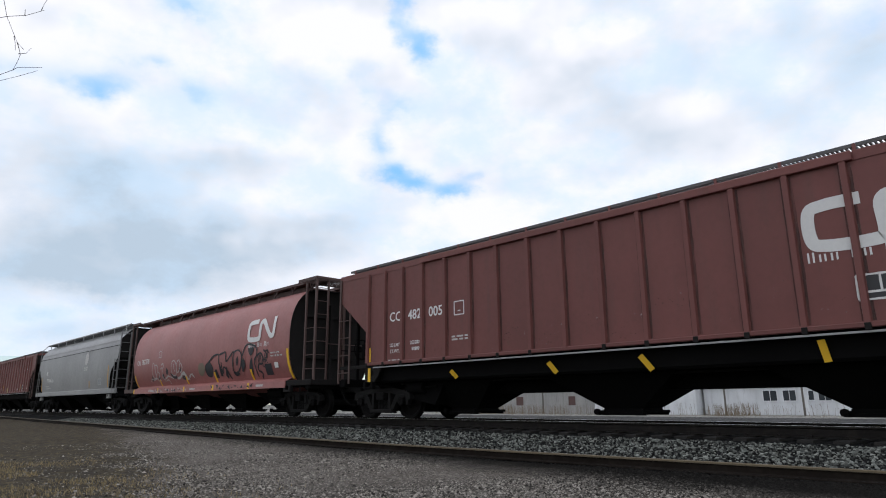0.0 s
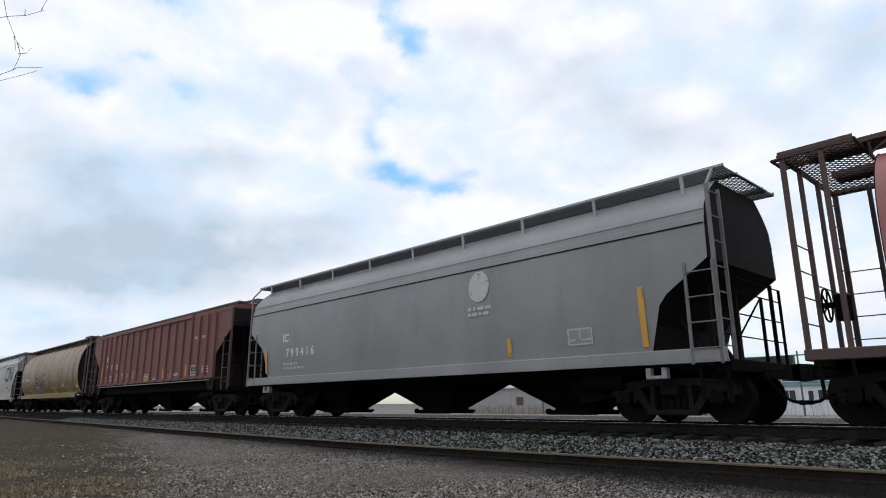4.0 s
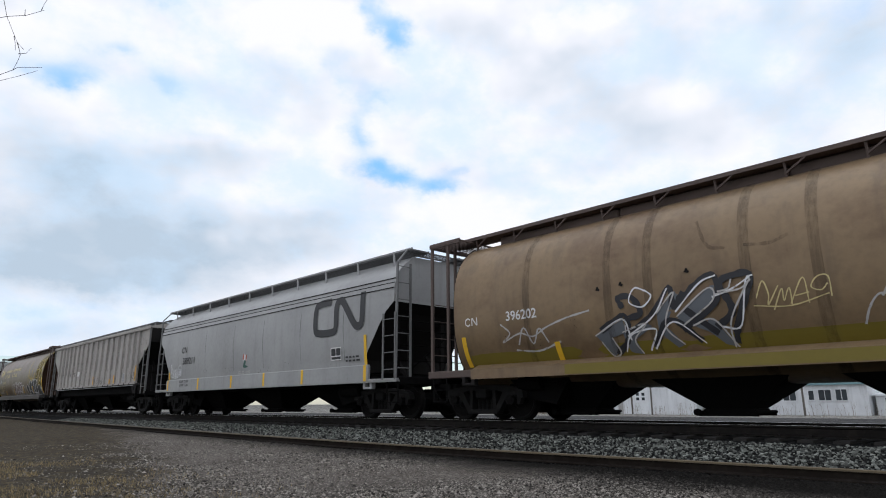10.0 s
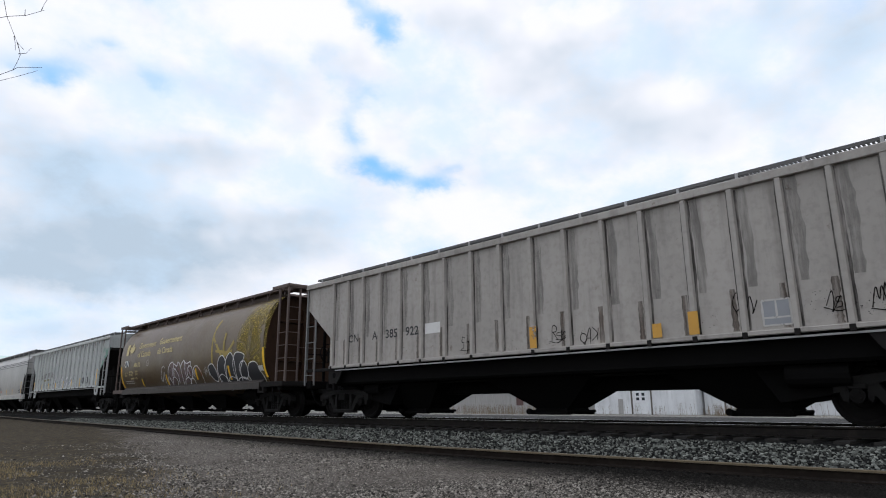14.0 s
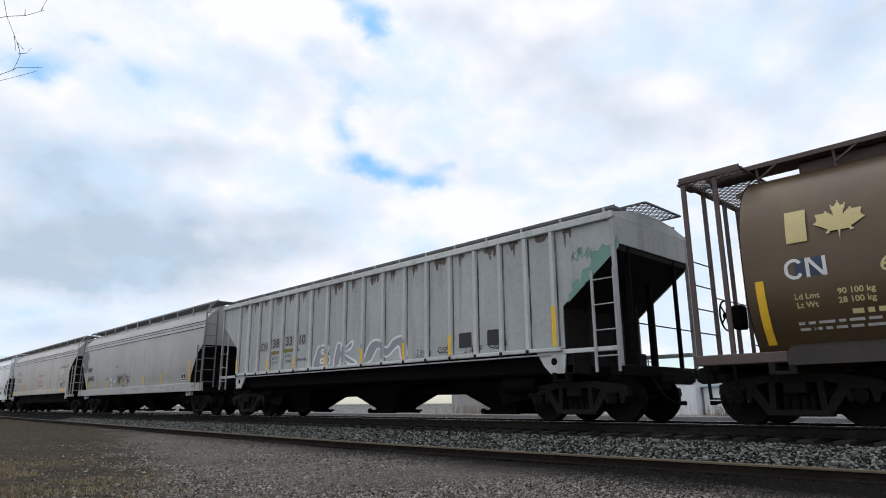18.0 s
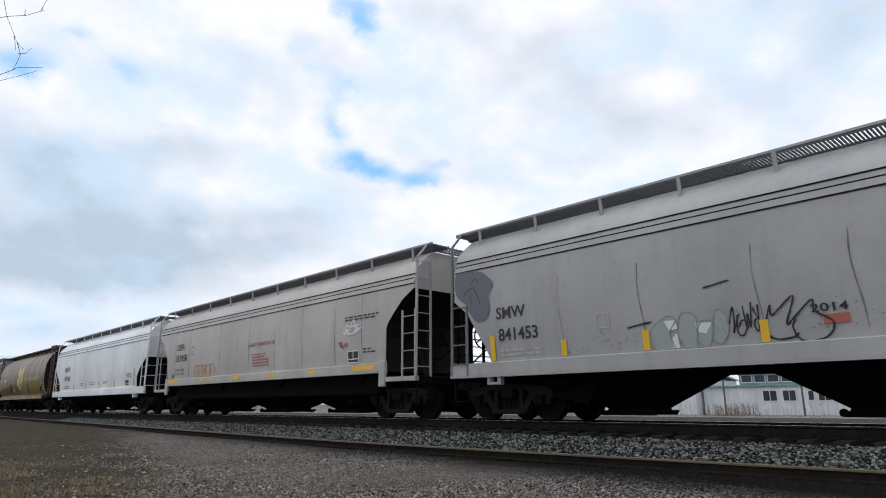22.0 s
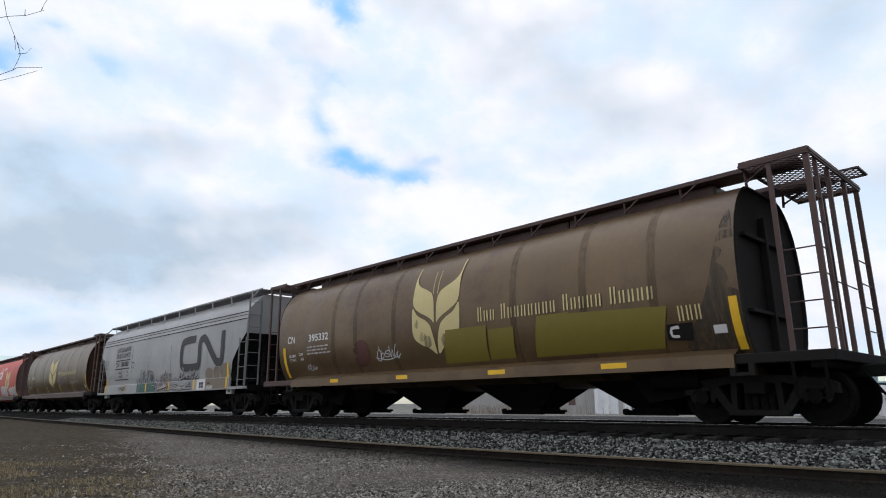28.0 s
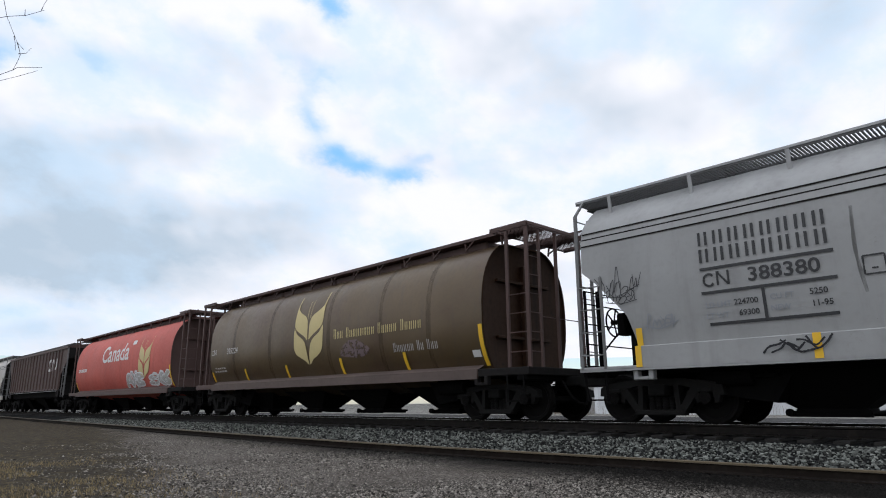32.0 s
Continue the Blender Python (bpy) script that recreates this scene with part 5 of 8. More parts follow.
def smooth_car(s, label, paint_mat, dark_end, half=8.15, sill_half=8.3, tc=7.0, cut=None, band_mat=None, name="smooth_sided_hopper_car", sill_mat=None, posts=10, seams=(3.425, 3.565, 3.685), sill_low=0.97, sill_top=1.27, rail_mat="ladder", chute=(1.48, 1.05, 0.90), outlet=0.46):
    car = Car(name, s, label, w_smooth, 0.012)
    o = car.ob
    cut = cut or [(6.95, 1.22), (6.95, 1.75), (7.35, 2.25), (half, 2.80), (half, 4.0)]
    key = (half, tuple(cut))
    part("side_wall", shared(("smooth_shell",) + key, lambda: smooth_shell_mesh(cut, half), 0.5), paint_mat, o)
    for k in (-1, 1):
        t = 0 if k > 0 else math.pi
        part("end_wall", shared(("smooth_end",) + key, lambda: smooth_end_mesh(cut, half)), dark_end, o, turn=t)
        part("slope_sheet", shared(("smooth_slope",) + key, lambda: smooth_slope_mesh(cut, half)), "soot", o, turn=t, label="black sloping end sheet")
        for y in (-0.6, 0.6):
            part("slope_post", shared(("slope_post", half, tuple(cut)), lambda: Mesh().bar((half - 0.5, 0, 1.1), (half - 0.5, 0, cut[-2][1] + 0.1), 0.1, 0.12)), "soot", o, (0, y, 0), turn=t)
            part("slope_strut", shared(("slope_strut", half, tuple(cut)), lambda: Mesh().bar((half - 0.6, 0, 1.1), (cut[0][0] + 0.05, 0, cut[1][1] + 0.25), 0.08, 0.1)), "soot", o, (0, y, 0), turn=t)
        part("ladder", shared("smooth_ladder", lambda: ladder_mesh(1.0, 2.75, 0.50, 4)), band_mat or rail_mat, o, (half - 0.42 if k > 0 else -half - 0.08, -1.61, 0))
        part("corner_ladder", shared(("corner_ladder", half), lambda: Mesh().bar((0, -1.60, 1.05), (0, -1.56, 4.10), 0.07, 0.04).bar((0, -1.56, 4.10), (0, -1.20, 4.50), 0.05, 0.04).bar((0, -1.10, 1.05), (0, -1.10, 4.1), 0.06, 0.04).add(*rungs(0, -1.60, -1.10, 1.3, 4.0, 7))), band_mat or rail_mat, o, (k * (half + 0.10), 0, 0))
        part("roof_step", shared("roof_step_smooth", lambda: mesh_deck(0, 0.45, -0.75, 0.75, 0.12)), "grate", o, (k * (half - 0.15), 0, 4.44), turn=t)["kind"] = "stuff"
        part("end_post", shared("smooth_post", lambda: Mesh().bar((0, -1.0, 1.0), (0, -1.0, 2.6), 0.06, 0.06).bar((0, 1.0, 1.0), (0, 1.0, 2.6), 0.06, 0.06).tube((0, -1.5, 1.9), (0, 1.5, 1.9), 0.014, 6).tube((0, -1.5, 1.5), (0, 1.5, 1.5), 0.014, 6).bar((0, -1.46, 1.0), (0, -1.46, 2.55), 0.045, 0.045).bar((0, 1.46, 1.0), (0, 1.46, 2.55), 0.045, 0.045).bar((0, 0.45, 1.0), (0, 0.45, 2.3), 0.05, 0.05).tube((0, -1.5, 2.3), (0, 1.5, 2.3), 0.014, 6).tube((0, -1.5, 2.55), (0, 1.5, 2.55), 0.014, 6).bar((0, -1.0, 1.3), (0, 0.45, 2.3), 0.03, 0.02, (1, 0, 0))), "black", o, (k * (sill_half - 0.1), 0, 0))
    for y in (-1, 1):
        part("side_sill", shared(("smooth_sill", sill_half, y, sill_low, sill_top), lambda: smooth_sill_mesh(sill_half, y, sill_low, sill_top)), sill_mat or paint_mat, o)
        part("running_board", shared(("smooth_board", half, y), lambda: grating_mesh(-half - 0.3, half + 0.3, y * 0.90 - 0.30, y * 0.90 + 0.30, 0.06)), "grate", o, (0, 0, 4.47))["kind"] = "stuff"
        part("board_edge", shared(("board_edge", half, y), lambda: Mesh().box(-half - 0.3, half + 0.3, y * 1.21 - 0.012, y * 1.21 + 0.012, 4.48, 4.525)), band_mat or "galv", o)
    for i in range(posts):
        x = -half + 0.5 + (2 * half - 1.0) * i / (posts - 1)
        for y in (-1, 1):
            part("board_post", shared(("board_post", y), lambda: board_post_mesh(y)), band_mat or "galv", o, (x, 0, 0))
    for z in seams:
        part("seam", shared(("seam", half, z), lambda: Mesh().box(-half + 0.02, half - 0.02, -w_smooth(z) - 0.016, -w_smooth(z), z - 0.012, z + 0.012)), "soot", o, label="dark roof seam")
    hoppers(car, ("smooth_hopper", chute), (-4.4, 0.0, 4.4), [(2.2, 1.48, 1.25), chute, (outlet, 0.34, 0.24)], 0.13)
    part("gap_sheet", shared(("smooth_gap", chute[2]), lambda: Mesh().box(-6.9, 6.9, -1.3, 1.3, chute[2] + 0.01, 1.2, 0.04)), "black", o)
    underframe(car, sill_half, tc, "black" if sill_low > 1.1 else sill_mat or paint_mat, low=chute[2] - 0.02)
    part("brake_wheel", shared("brake_wheel", brake_wheel_mesh), "black", o, (-sill_half + 0.35, -0.85, 1.95))
    return car


def rungs(x, y0, y1, z0, z1, n):
    m = Mesh()
    for i in range(n):
        z = z0 + (z1 - z0) * i / (n - 1)
        m.tube((x, y0, z), (x, y1, z), 0.014, 6)
    return m.v, m.f


# ---- buildings, poles and weeds behind the track ----
FG = RT - 1.13       # ground level at the buildings
M["wall_white"] = paint("white_painted_wall", (0.62, 0.63, 0.64), wear=0.2, streak=0.25, bump=0.03)
M["wall_tan"] = paint("grey_metal_siding", (0.34, 0.33, 0.315), wear=0.4, streak=0.4, bump=0.03)
M["teal"] = paint("faded_teal_panel", (0.16, 0.27, 0.29), wear=0.2, streak=0.2)
M["glass"] = plain("dark_window_glass", (0.03, 0.035, 0.04), rough=0.2, vary=0.3, scale=0.6)
M["trim"] = paint("white_trim", (0.66, 0.67, 0.68), wear=0.2, streak=0.2)
M["door"] = paint("dull_brown_door", (0.10, 0.055, 0.05), wear=0.3, streak=0.2)
M["pole"] = paint("weathered_pole_wood", (0.13, 0.115, 0.10), wear=0.4, streak=0.5, rough=0.9)
M["weed"] = plain("dry_weed_stalk", (0.16, 0.12, 0.075), rough=0.9)
M["straw"] = plain("dead_grass_blade", (0.24, 0.18, 0.085), rough=0.9)
M["bark"] = plain("bare_grey_bark", (0.10, 0.09, 0.082), rough=0.9)


def window(house, x0, x1, z0, z1, y, mullions=1):
    w = part("window", Mesh().box(x0, x1, -0.03, 0.03, z0, z1), "glass", house, (0, y - 0.01, 0))
    f = Mesh()
    for a, b, c, d in ((x0 - 0.07, x1 + 0.07, z1, z1 + 0.07), (x0 - 0.07, x1 + 0.07, z0 - 0.09, z0), (x0 - 0.07, x0, z0, z1), (x1, x1 + 0.07, z0, z1)):
        f.box(a, b, -0.07, 0.0, c, d)
    for i in range(mullions):
        x = x0 + (x1 - x0) * (i + 1) / (mullions + 1)
        f.box(x - 0.025, x + 0.025, -0.06, -0.031, z0, z1)
    part("window_frame", f, "trim", w)


def house(name, label, x0, x1, y0, depth, height, wall, roof_mat, overhang=0.25, slope=0.25):
    """A low building: four walls with thickness, and a roof slab that oversails them."""
    o = tagged(new(name), label, "building")
    part("wall", Mesh().box(x0, x1, 0, 0.2, FG - 0.3, FG + height), wall, o, (0, y0, 0))
    part("wall", Mesh().box(x0, x1, 0, 0.2, FG - 0.3, FG + height), wall, o, (0, y0 + depth - 0.2, 0))
    for x in (x0, x1 - 0.2):
        part("wall", Mesh().box(0, 0.2, 0.2, depth - 0.2, FG - 0.3, FG + height), wall, o, (x, y0, 0))
    z = FG + height
    part("roof", Mesh().loft([[(x, y0 - overhang, z + 0.003), (x, y0 + depth / 2, z + slope), (x, y0 + depth + overhang, z + 0.003), (x, y0 + depth + overhang, z + 0.15), (x, y0 + depth / 2, z + slope + 0.15), (x, y0 - overhang, z + 0.15)] for x in (x0 - overhang, x1 + overhang)]), roof_mat, o)
    return o


def zz(z):
    return RT + z


hall = house("white_workshop", "white workshop with a teal clerestory and dark windows", -34.2, -17.6, 75.0, 14.0, 3.05, "wall_white", "teal")
for a, b in ((-27.5, -26.1), (-25.45, -24.2), (-22.0, -20.85), (-20.4, -19.4)):
    window(hall, a, b, zz(0.38), zz(1.44), 75.0)
window(hall, -22.95, -22.45, zz(0.43), zz(1.38), 75.0, 0)
part("entrance", Mesh().box(-23.35, -23.05, -0.05, 0.0, zz(-1.13), zz(0.9)), "trim", hall, (0, 75.0, 0))
clere = part("clerestory", Mesh().box(-30.5, -18.5, 76.4, 84.0, zz(2.07), zz(3.35), 0.02), "teal", hall)
part("clerestory_roof", Mesh().box(-30.9, -18.1, 76.0, 84.4, zz(3.35), zz(3.55), 0.02), "teal", hall)
for i in range(8):
    x = -30.2 + 1.45 * i
    window(hall, x, x + 1.1, zz(2.45), zz(3.2), 76.4, 0)
annex = house("low_white_annex", "low white annex beside the workshop", -17.2, -11.0, 76.0, 9.0, 1.9, "wall_white", "trim")
window(annex, -16.4, -15.6, zz(0.1), zz(0.55), 76.0, 0)

shed = house("white_shed", "white shed with a panelled door", -48.2, -34.5, 73.5, 12.0, 4.0, "wall_white", "trim", 0.3, 0.9)
d_ = part("garage_door", Mesh().box(-42.6, -40.5, -0.06, 0.0, zz(-1.1), zz(2.0), 0.01), "trim", shed, (0, 73.5, 0))
for x in (-42.1, -41.35):
    for z in (0.55, 1.1):
        part("door_pane", Mesh().box(x, x + 0.4, -0.07, -0.061, zz(z), zz(z + 0.35)), "glass", d_)
part("door_post", Mesh().box(-42.85, -42.66, -0.08, 0.0, zz(-1.1), zz(2.3)), "pole", shed, (0, 73.5, 0))
part("side_door", Mesh().box(-44.7, -44.0, -0.05, 0.0, zz(-1.1), zz(0.75), 0.01), "wall_tan", shed, (0, 73.5, 0))
part("eaves_band", Mesh().box(-48.2, -34.5, -0.06, 0.0, zz(2.3), zz(2.45)), "wall_tan", shed, (0, 73.5, 0))

barn = house("grey_metal_barn", "grey corrugated metal barn with a brown door", -76.0, -48.9, 74.5, 12.0, 3.55, "wall_tan", "wall_tan", 0.3, 0.9)
part("barn_door", Mesh().box(-53.0, -51.9, -0.06, 0.0, zz(0.0), zz(1.18), 0.01), "door", barn, (0, 74.5, 0))
part("barn_door", Mesh().box(-62.3, -61.0, -0.06, 0.0, zz(0.0), zz(1.2), 0.01), "door", barn, (0, 74.5, 0))
RIDGE = Mesh().box(-0.04, 0.04, -0.035, 0.0, FG, FG + 3.5).data("siding_ridge")
for i in range(90):
    x = -75.9 + 0.3 * i
    if not (-62.4 < x < -60.9 or -53.1 < x < -51.8):
        part("siding_ridge", RIDGE, "wall_tan", barn, (x, 74.5, 0))
for x in (-56.0, -54.2):
    part("roof_vent", Mesh().box(-0.6, 0.6, -0.3, 0.3, FG + 3.6, FG + 4.1, 0.05), "soot", barn, (x, 76.0, 0))


def utility_pole(x, y, h, r):
    o = tagged(new("utility_pole"), "thin weathered utility pole in front of the buildings", "pole", "utility poles")
    part("post", Mesh().tube((0, 0, -0.4), (0, 0, h), r, 10, r * 0.75), "pole", o)
    part("crossarm", Mesh().box(-0.7, 0.7, -0.06, 0.06, h - 0.5, h - 0.38), "pole", o)
    o.location = (x, y, FG)
    return o


for x, y in ((-30.5, 72.0), (-22.6, 72.0), (-38.2, 70.0), (-55.5, 72.0)):
    utility_pole(x, y, 6.5, 0.11)


def weeds():
    rnd = random.Random(3)
    m = Mesh()
    for i in range(900):
        x = rnd.choice((rnd.uniform(-74, -14), rnd.gauss(-28.5, 1.2), rnd.gauss(-55, 4), rnd.gauss(-64, 3)))
        y = rnd.uniform(66, 73)
        h = rnd.uniform(0.3, 1.5)
        p = Vector((x, y, FG - 0.05))
        m.tube(p, p + Vector((rnd.uniform(-0.2, 0.2), 0, h)), 0.018, 3, 0.006)
        if h > 0.8:
            q = p + Vector((0, 0, h * 0.6))
            m.tube(q, q + Vector((rnd.uniform(-0.3, 0.3), 0, h * 0.35)), 0.01, 3, 0.005)
    return tagged(part("dry_weeds", m, "weed"), "dry brown weed stalks along the walls", "weeds", kind="stuff")


weeds()


# ---- pebbles and tufts on the lot ----
def pebbles():
    rnd = random.Random(8)
    base = [(0, 0, 1), (1, 0, 0), (0, 1, 0), (-1, 0, 0), (0, -1, 0)]
    faces = [(0, 1, 2), (0, 2, 3), (0, 3, 4), (0, 4, 1)]
    vs, fs = [], []
    for i in range(150000):
        u = rnd.random() ** 1.5
        a = radians(rnd.uniform(8, 88))
        d = 3.4 + 14 * u
        x, y = -d * math.sin(a), d * math.cos(a)
        if y > edge_y(x) - 0.12:
            continue
        if -0.12 * x - 0.45 * y + 0.9 + 0.9 * noise.noise(Vector((x * 1.1, y * 1.1, 0))) > 0.5 and rnd.random() < 0.8:
            continue
        r = rnd.uniform(0.006, 0.017) * (1 + 0.8 * (rnd.random() > 0.95))
        z = 0.025 * noise.noise(Vector((x * 0.4, y * 0.4, 0)))
        t = rnd.uniform(0, 1.57)
        c, s = math.cos(t), math.sin(t)
        k = len(vs)
        for p in base:
            j = rnd.uniform(0.7, 1.3)
            vs.append((x + r * j * (p[0] * c - p[1] * s), y + r * j * (p[0] * s + p[1] * c), z + r * 0.7 * p[2] * j - 0.001))
        fs += [tuple(q + k for q in f) for f in faces]
    me = bpy.data.meshes.new("lot_gravel")
    me.from_pydata(vs, [], fs)
    me.materials.append(None)
    m, nn, b = material("lot_pebble")
    isl = nn.add("ShaderNodeNewGeometry").outputs["Random Per Island"]
    c = nn.mix(nn.math("POWER", isl, 1.7), (0.018, 0.016, 0.014, 1), (0.33, 0.30, 0.262, 1))
    co = nn.add("ShaderNodeTexCoord").outputs["Object"]
    sep = nn.add("ShaderNodeSeparateXYZ", Vector=co)
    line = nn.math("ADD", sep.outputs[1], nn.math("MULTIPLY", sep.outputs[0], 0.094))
    # the same painted shade strip, carried onto the pebbles
    edge_shade = nn.ramp(nn.math("ADD", line, nn.math("MULTIPLY", nn.noise(co, 1.6, 5, 0.6), 0.9)), 5.4, 7.4)
    nn.put(b.inputs["Base Color"], nn.mix(nn.math("MULTIPLY", edge_shade, 0.96), c, (0.006, 0.0055, 0.005, 1)))
    b.inputs["Roughness"].default_value = 0.9
    b.inputs["Specular IOR Level"].default_value = 0.05
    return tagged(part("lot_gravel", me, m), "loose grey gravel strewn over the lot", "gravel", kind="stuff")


pebbles()


def dead_grass():
    """Short dead blades on the rough patch of the lot."""
    rnd = random.Random(21)
    vs, fs = [], []
    for i in range(26000):
        a = radians(rnd.gauss(79, 9))
        d = rnd.uniform(3.5, 14)
        x, y = -d * math.sin(a), d * math.cos(a)
        if y > 3.0 + rnd.gauss(0, 0.6) or noise.noise(Vector((x * 0.9, y * 0.9, 4.0))) < -0.05:
            continue
        h, t = rnd.uniform(0.012, 0.05), rnd.uniform(0, 6.28)
        lean = rnd.uniform(0.2, 1.4) * h
        k = len(vs)
        w = 0.004
        vs += [(x - w * math.sin(t), y + w * math.cos(t), -0.01), (x + w * math.sin(t), y - w * math.cos(t), -0.01), (x + lean * math.cos(t), y + lean * math.sin(t), h)]
        fs.append((k, k + 1, k + 2))
    me = bpy.data.meshes.new("dead_grass")
    me.from_pydata(vs, [], fs)
    me.materials.append(None)
    return tagged(part("dead_grass", me, "straw"), "short dead brown grass on the gravel lot", "grass", kind="stuff")


dead_grass()


# ---- bare tree whose twigs hang into view ----
def bare_tree():
    o = tagged(new("bare_tree"), "bare leafless tree with thin grey twigs", "tree")
    part("trunk", Mesh().tube((-8.0, -1.3, -0.2), (-7.95, -1.25, 2.2), 0.17, 12, 0.13).tube((-7.95, -1.25, 2.2), (-7.8, -1.2, 5.2), 0.13, 12, 0.07).tube((-7.8, -1.2, 5.2), (-7.9, -1.0, 8.0), 0.07, 10, 0.02), "bark", o)
    zc = RT + 0.396
    limbs = [[(-7.9, -1.23, 3.2), (-7.0, -0.4, 3.6), (-6.3, 0.25, 3.9), (-6.0, 0.57, zc + 3.18), (-5.97, 0.63, zc + 3.21), (-5.95, 0.76, zc + 3.27), (-5.94, 0.88, zc + 3.37)],
             [(-6.3, 0.25, 4.4), (-5.97, 0.59, zc + 3.35), (-5.97, 0.63, zc + 3.21), (-5.96, 0.69, zc + 3.08), (-5.96, 0.73, zc + 3.0), (-5.95, 0.78, zc + 2.95)],
             [(-7.9, -1.23, 2.9), (-6.9, -0.2, 3.3), (-6.1, 0.5, 3.45), (-5.96, 0.65, zc + 2.67), (-5.95, 0.73, zc + 2.74), (-5.95, 0.76, zc + 2.775), (-5.93, 0.93, zc + 2.83)],
             [(-6.1, 0.5, zc + 2.58), (-5.96, 0.66, zc + 2.62), (-5.94, 0.78, zc + 2.70), (-5.93, 0.90, zc + 2.79)],
             [(-5.96, 0.73, zc + 3.0), (-5.955, 0.765, zc + 2.9), (-5.95, 0.75, zc + 2.82), (-5.95, 0.73, zc + 2.74)],
             [(-5.94, 0.86, zc + 3.36), (-5.935, 0.87, zc + 3.42), (-5.93, 0.89, zc + 3.48)],
             [(-5.96, 0.70, zc + 3.05), (-5.955, 0.715, zc + 2.99), (-5.95, 0.725, zc + 2.92)],
             [(-5.95, 0.75, zc + 3.26), (-5.945, 0.745, zc + 3.32)],
             [(-5.955, 0.75, zc + 2.9), (-5.95, 0.80, zc + 2.92), (-5.945, 0.83, zc + 2.98)],
             [(-7.85, -1.2, 4.5), (-7.0, -1.9, 6.0), (-6.5, -2.2, 7.2)], [(-7.9, -1.2, 4.0), (-9.0, -0.8, 5.5), (-9.6, -0.5, 6.6)], [(-7.8, -1.2, 5.4), (-8.3, -2.2, 6.8), (-8.4, -2.9, 7.8)]]
    for k, l in enumerate(limbs):
        m = Mesh()
        r0 = 0.035 if k in (0, 2, 9, 10, 11) else 0.004
        n = len(l) - 1
        for i in range(n):
            ra = max(0.0020, r0 * (1 - i / n) ** 1.6)
            rb = max(0.0016, r0 * (1 - (i + 1) / n) ** 1.6)
            if k in (0, 2) and i >= 2:
                ra, rb = 0.0036 - 0.0003 * i, 0.0033 - 0.0003 * i
            m.tube(l[i], l[i + 1], ra, 6, rb)
        part("branch", m, "bark", o)
    return o


bare_tree()


# ---- the train, from its head back: middle of each car along the track at the start ----
cars = []


def add(car):
    cars.append(car)
    return car


def tape(car, mat, rows, w=0.11):
    """Reflective tape: x, lower and upper end of each strip."""
    for x, z0, z1 in rows:
        car.strip("reflective_tape", x - w / 2, x + w / 2, z0, z1, mat, lift=0.02 if car.width is not w_rib else 0.004, n=4)


def rib_tape(car, mat, rows):
    for x, z0, z1 in rows:
        car.strip("reflective_tape", x - 0.06, x + 0.06, z0, z1, mat, lift=0.012, n=1)


def sill_tape(car, mat, rows, y, z0=1.0, z1=1.12):
    """Tape or paint on the side sill: x from and to."""
    for x0, x1 in rows:
        part("sill_marking", Mesh().add([(x0, -y, z0), (x1, -y, z0), (x1, -y, z1), (x0, -y, z1)], [(0, 1, 2, 3)]), mat, car.ob, (car.dx, 0, 0))


def data_panel(car, x, z, w, h, mat="letter_black", line="letter_white"):
    """A stencilled inspection panel: a dark block with a white frame."""
    car.strip("inspection_panel", x, x + w, z, z + h, mat, lift=0.014, n=2)
    car.stroke([[(x, z), (x + w, z)], [(x, z + h), (x + w, z + h)], [(x, z), (x, z + h)], [(x + w, z), (x + w, z + h)], [(x, z + h * 0.3), (x + w, z + h * 0.3)], [(x + w * 0.5, z + h * 0.3), (x + w * 0.5, z + h)]], 0.03, line, "panel_frame", lift=0.02)


def square_mark(car, x, z, s, mat, w=0.025):
    car.stroke([[(x, z), (x + s, z)], [(x, z + s), (x + s, z + s)], [(x, z), (x, z + s)], [(x + s, z), (x + s, z + s)], [(x + s * 0.35, z + s * 0.3), (x + s * 0.65, z + s * 0.3)]][:5 if w > 0.02 else 4], w, mat, "square_mark", lift=0.014)


A = add(rib_car(-7.08, "oxide-red ribbed steel covered hopper car with white lettering", "oxide", end_mat="oxide", off=-0.05, plate=4.87, rail_mat="umber"))
A.dx = 0.11
A.text("CC", -6.02, 2.52, 0.24)
A.text("482", -5.25, 2.51, 0.24)
A.text("005", -4.46, 2.51, 0.24)
square_mark(A, -3.8, 2.45, 0.32, "letter_white")
for t_, x, z in (("LD.LMT.", -6.02, 1.85), ("LT.WT.", -6.03, 1.69), ("203200", -5.24, 1.87), ("59800", -5.21, 1.71)):
    A.text(t_, x, z, 0.085)
A.bars(-6.3, 1.49, 0.6, 1, "letter_grey", 0.03)
A.bars(-3.9, 1.92, 0.6, 2, "letter_grey", 0.04, 0.03)
A.swoosh(4.05, 2.66, 2.1, 0.66, "letter_white", 0.19)
A.word_bars((3, 2, 2), 3.95, 2.44, 0.16, "letter_white", 1.0)
data_panel(A, 4.55, 1.80, 0.6, 0.36)
for x, z in ((-3.5, 2.05), (-2.6, 1.6), (-1.8, 1.85), (-0.9, 1.85), (0.0, 1.95), (0.9, 2.0), (1.7, 2.05), (-5.0, 1.6), (2.6, 1.75), (3.4, 2.1), (-1.3, 1.6), (4.1, 1.7)):
    A.smudge(x - 0.1, z - 0.15, 0.5, 0.32)
rib_tape(A, "yellow", ((-7.12, 1.5, 1.88),))
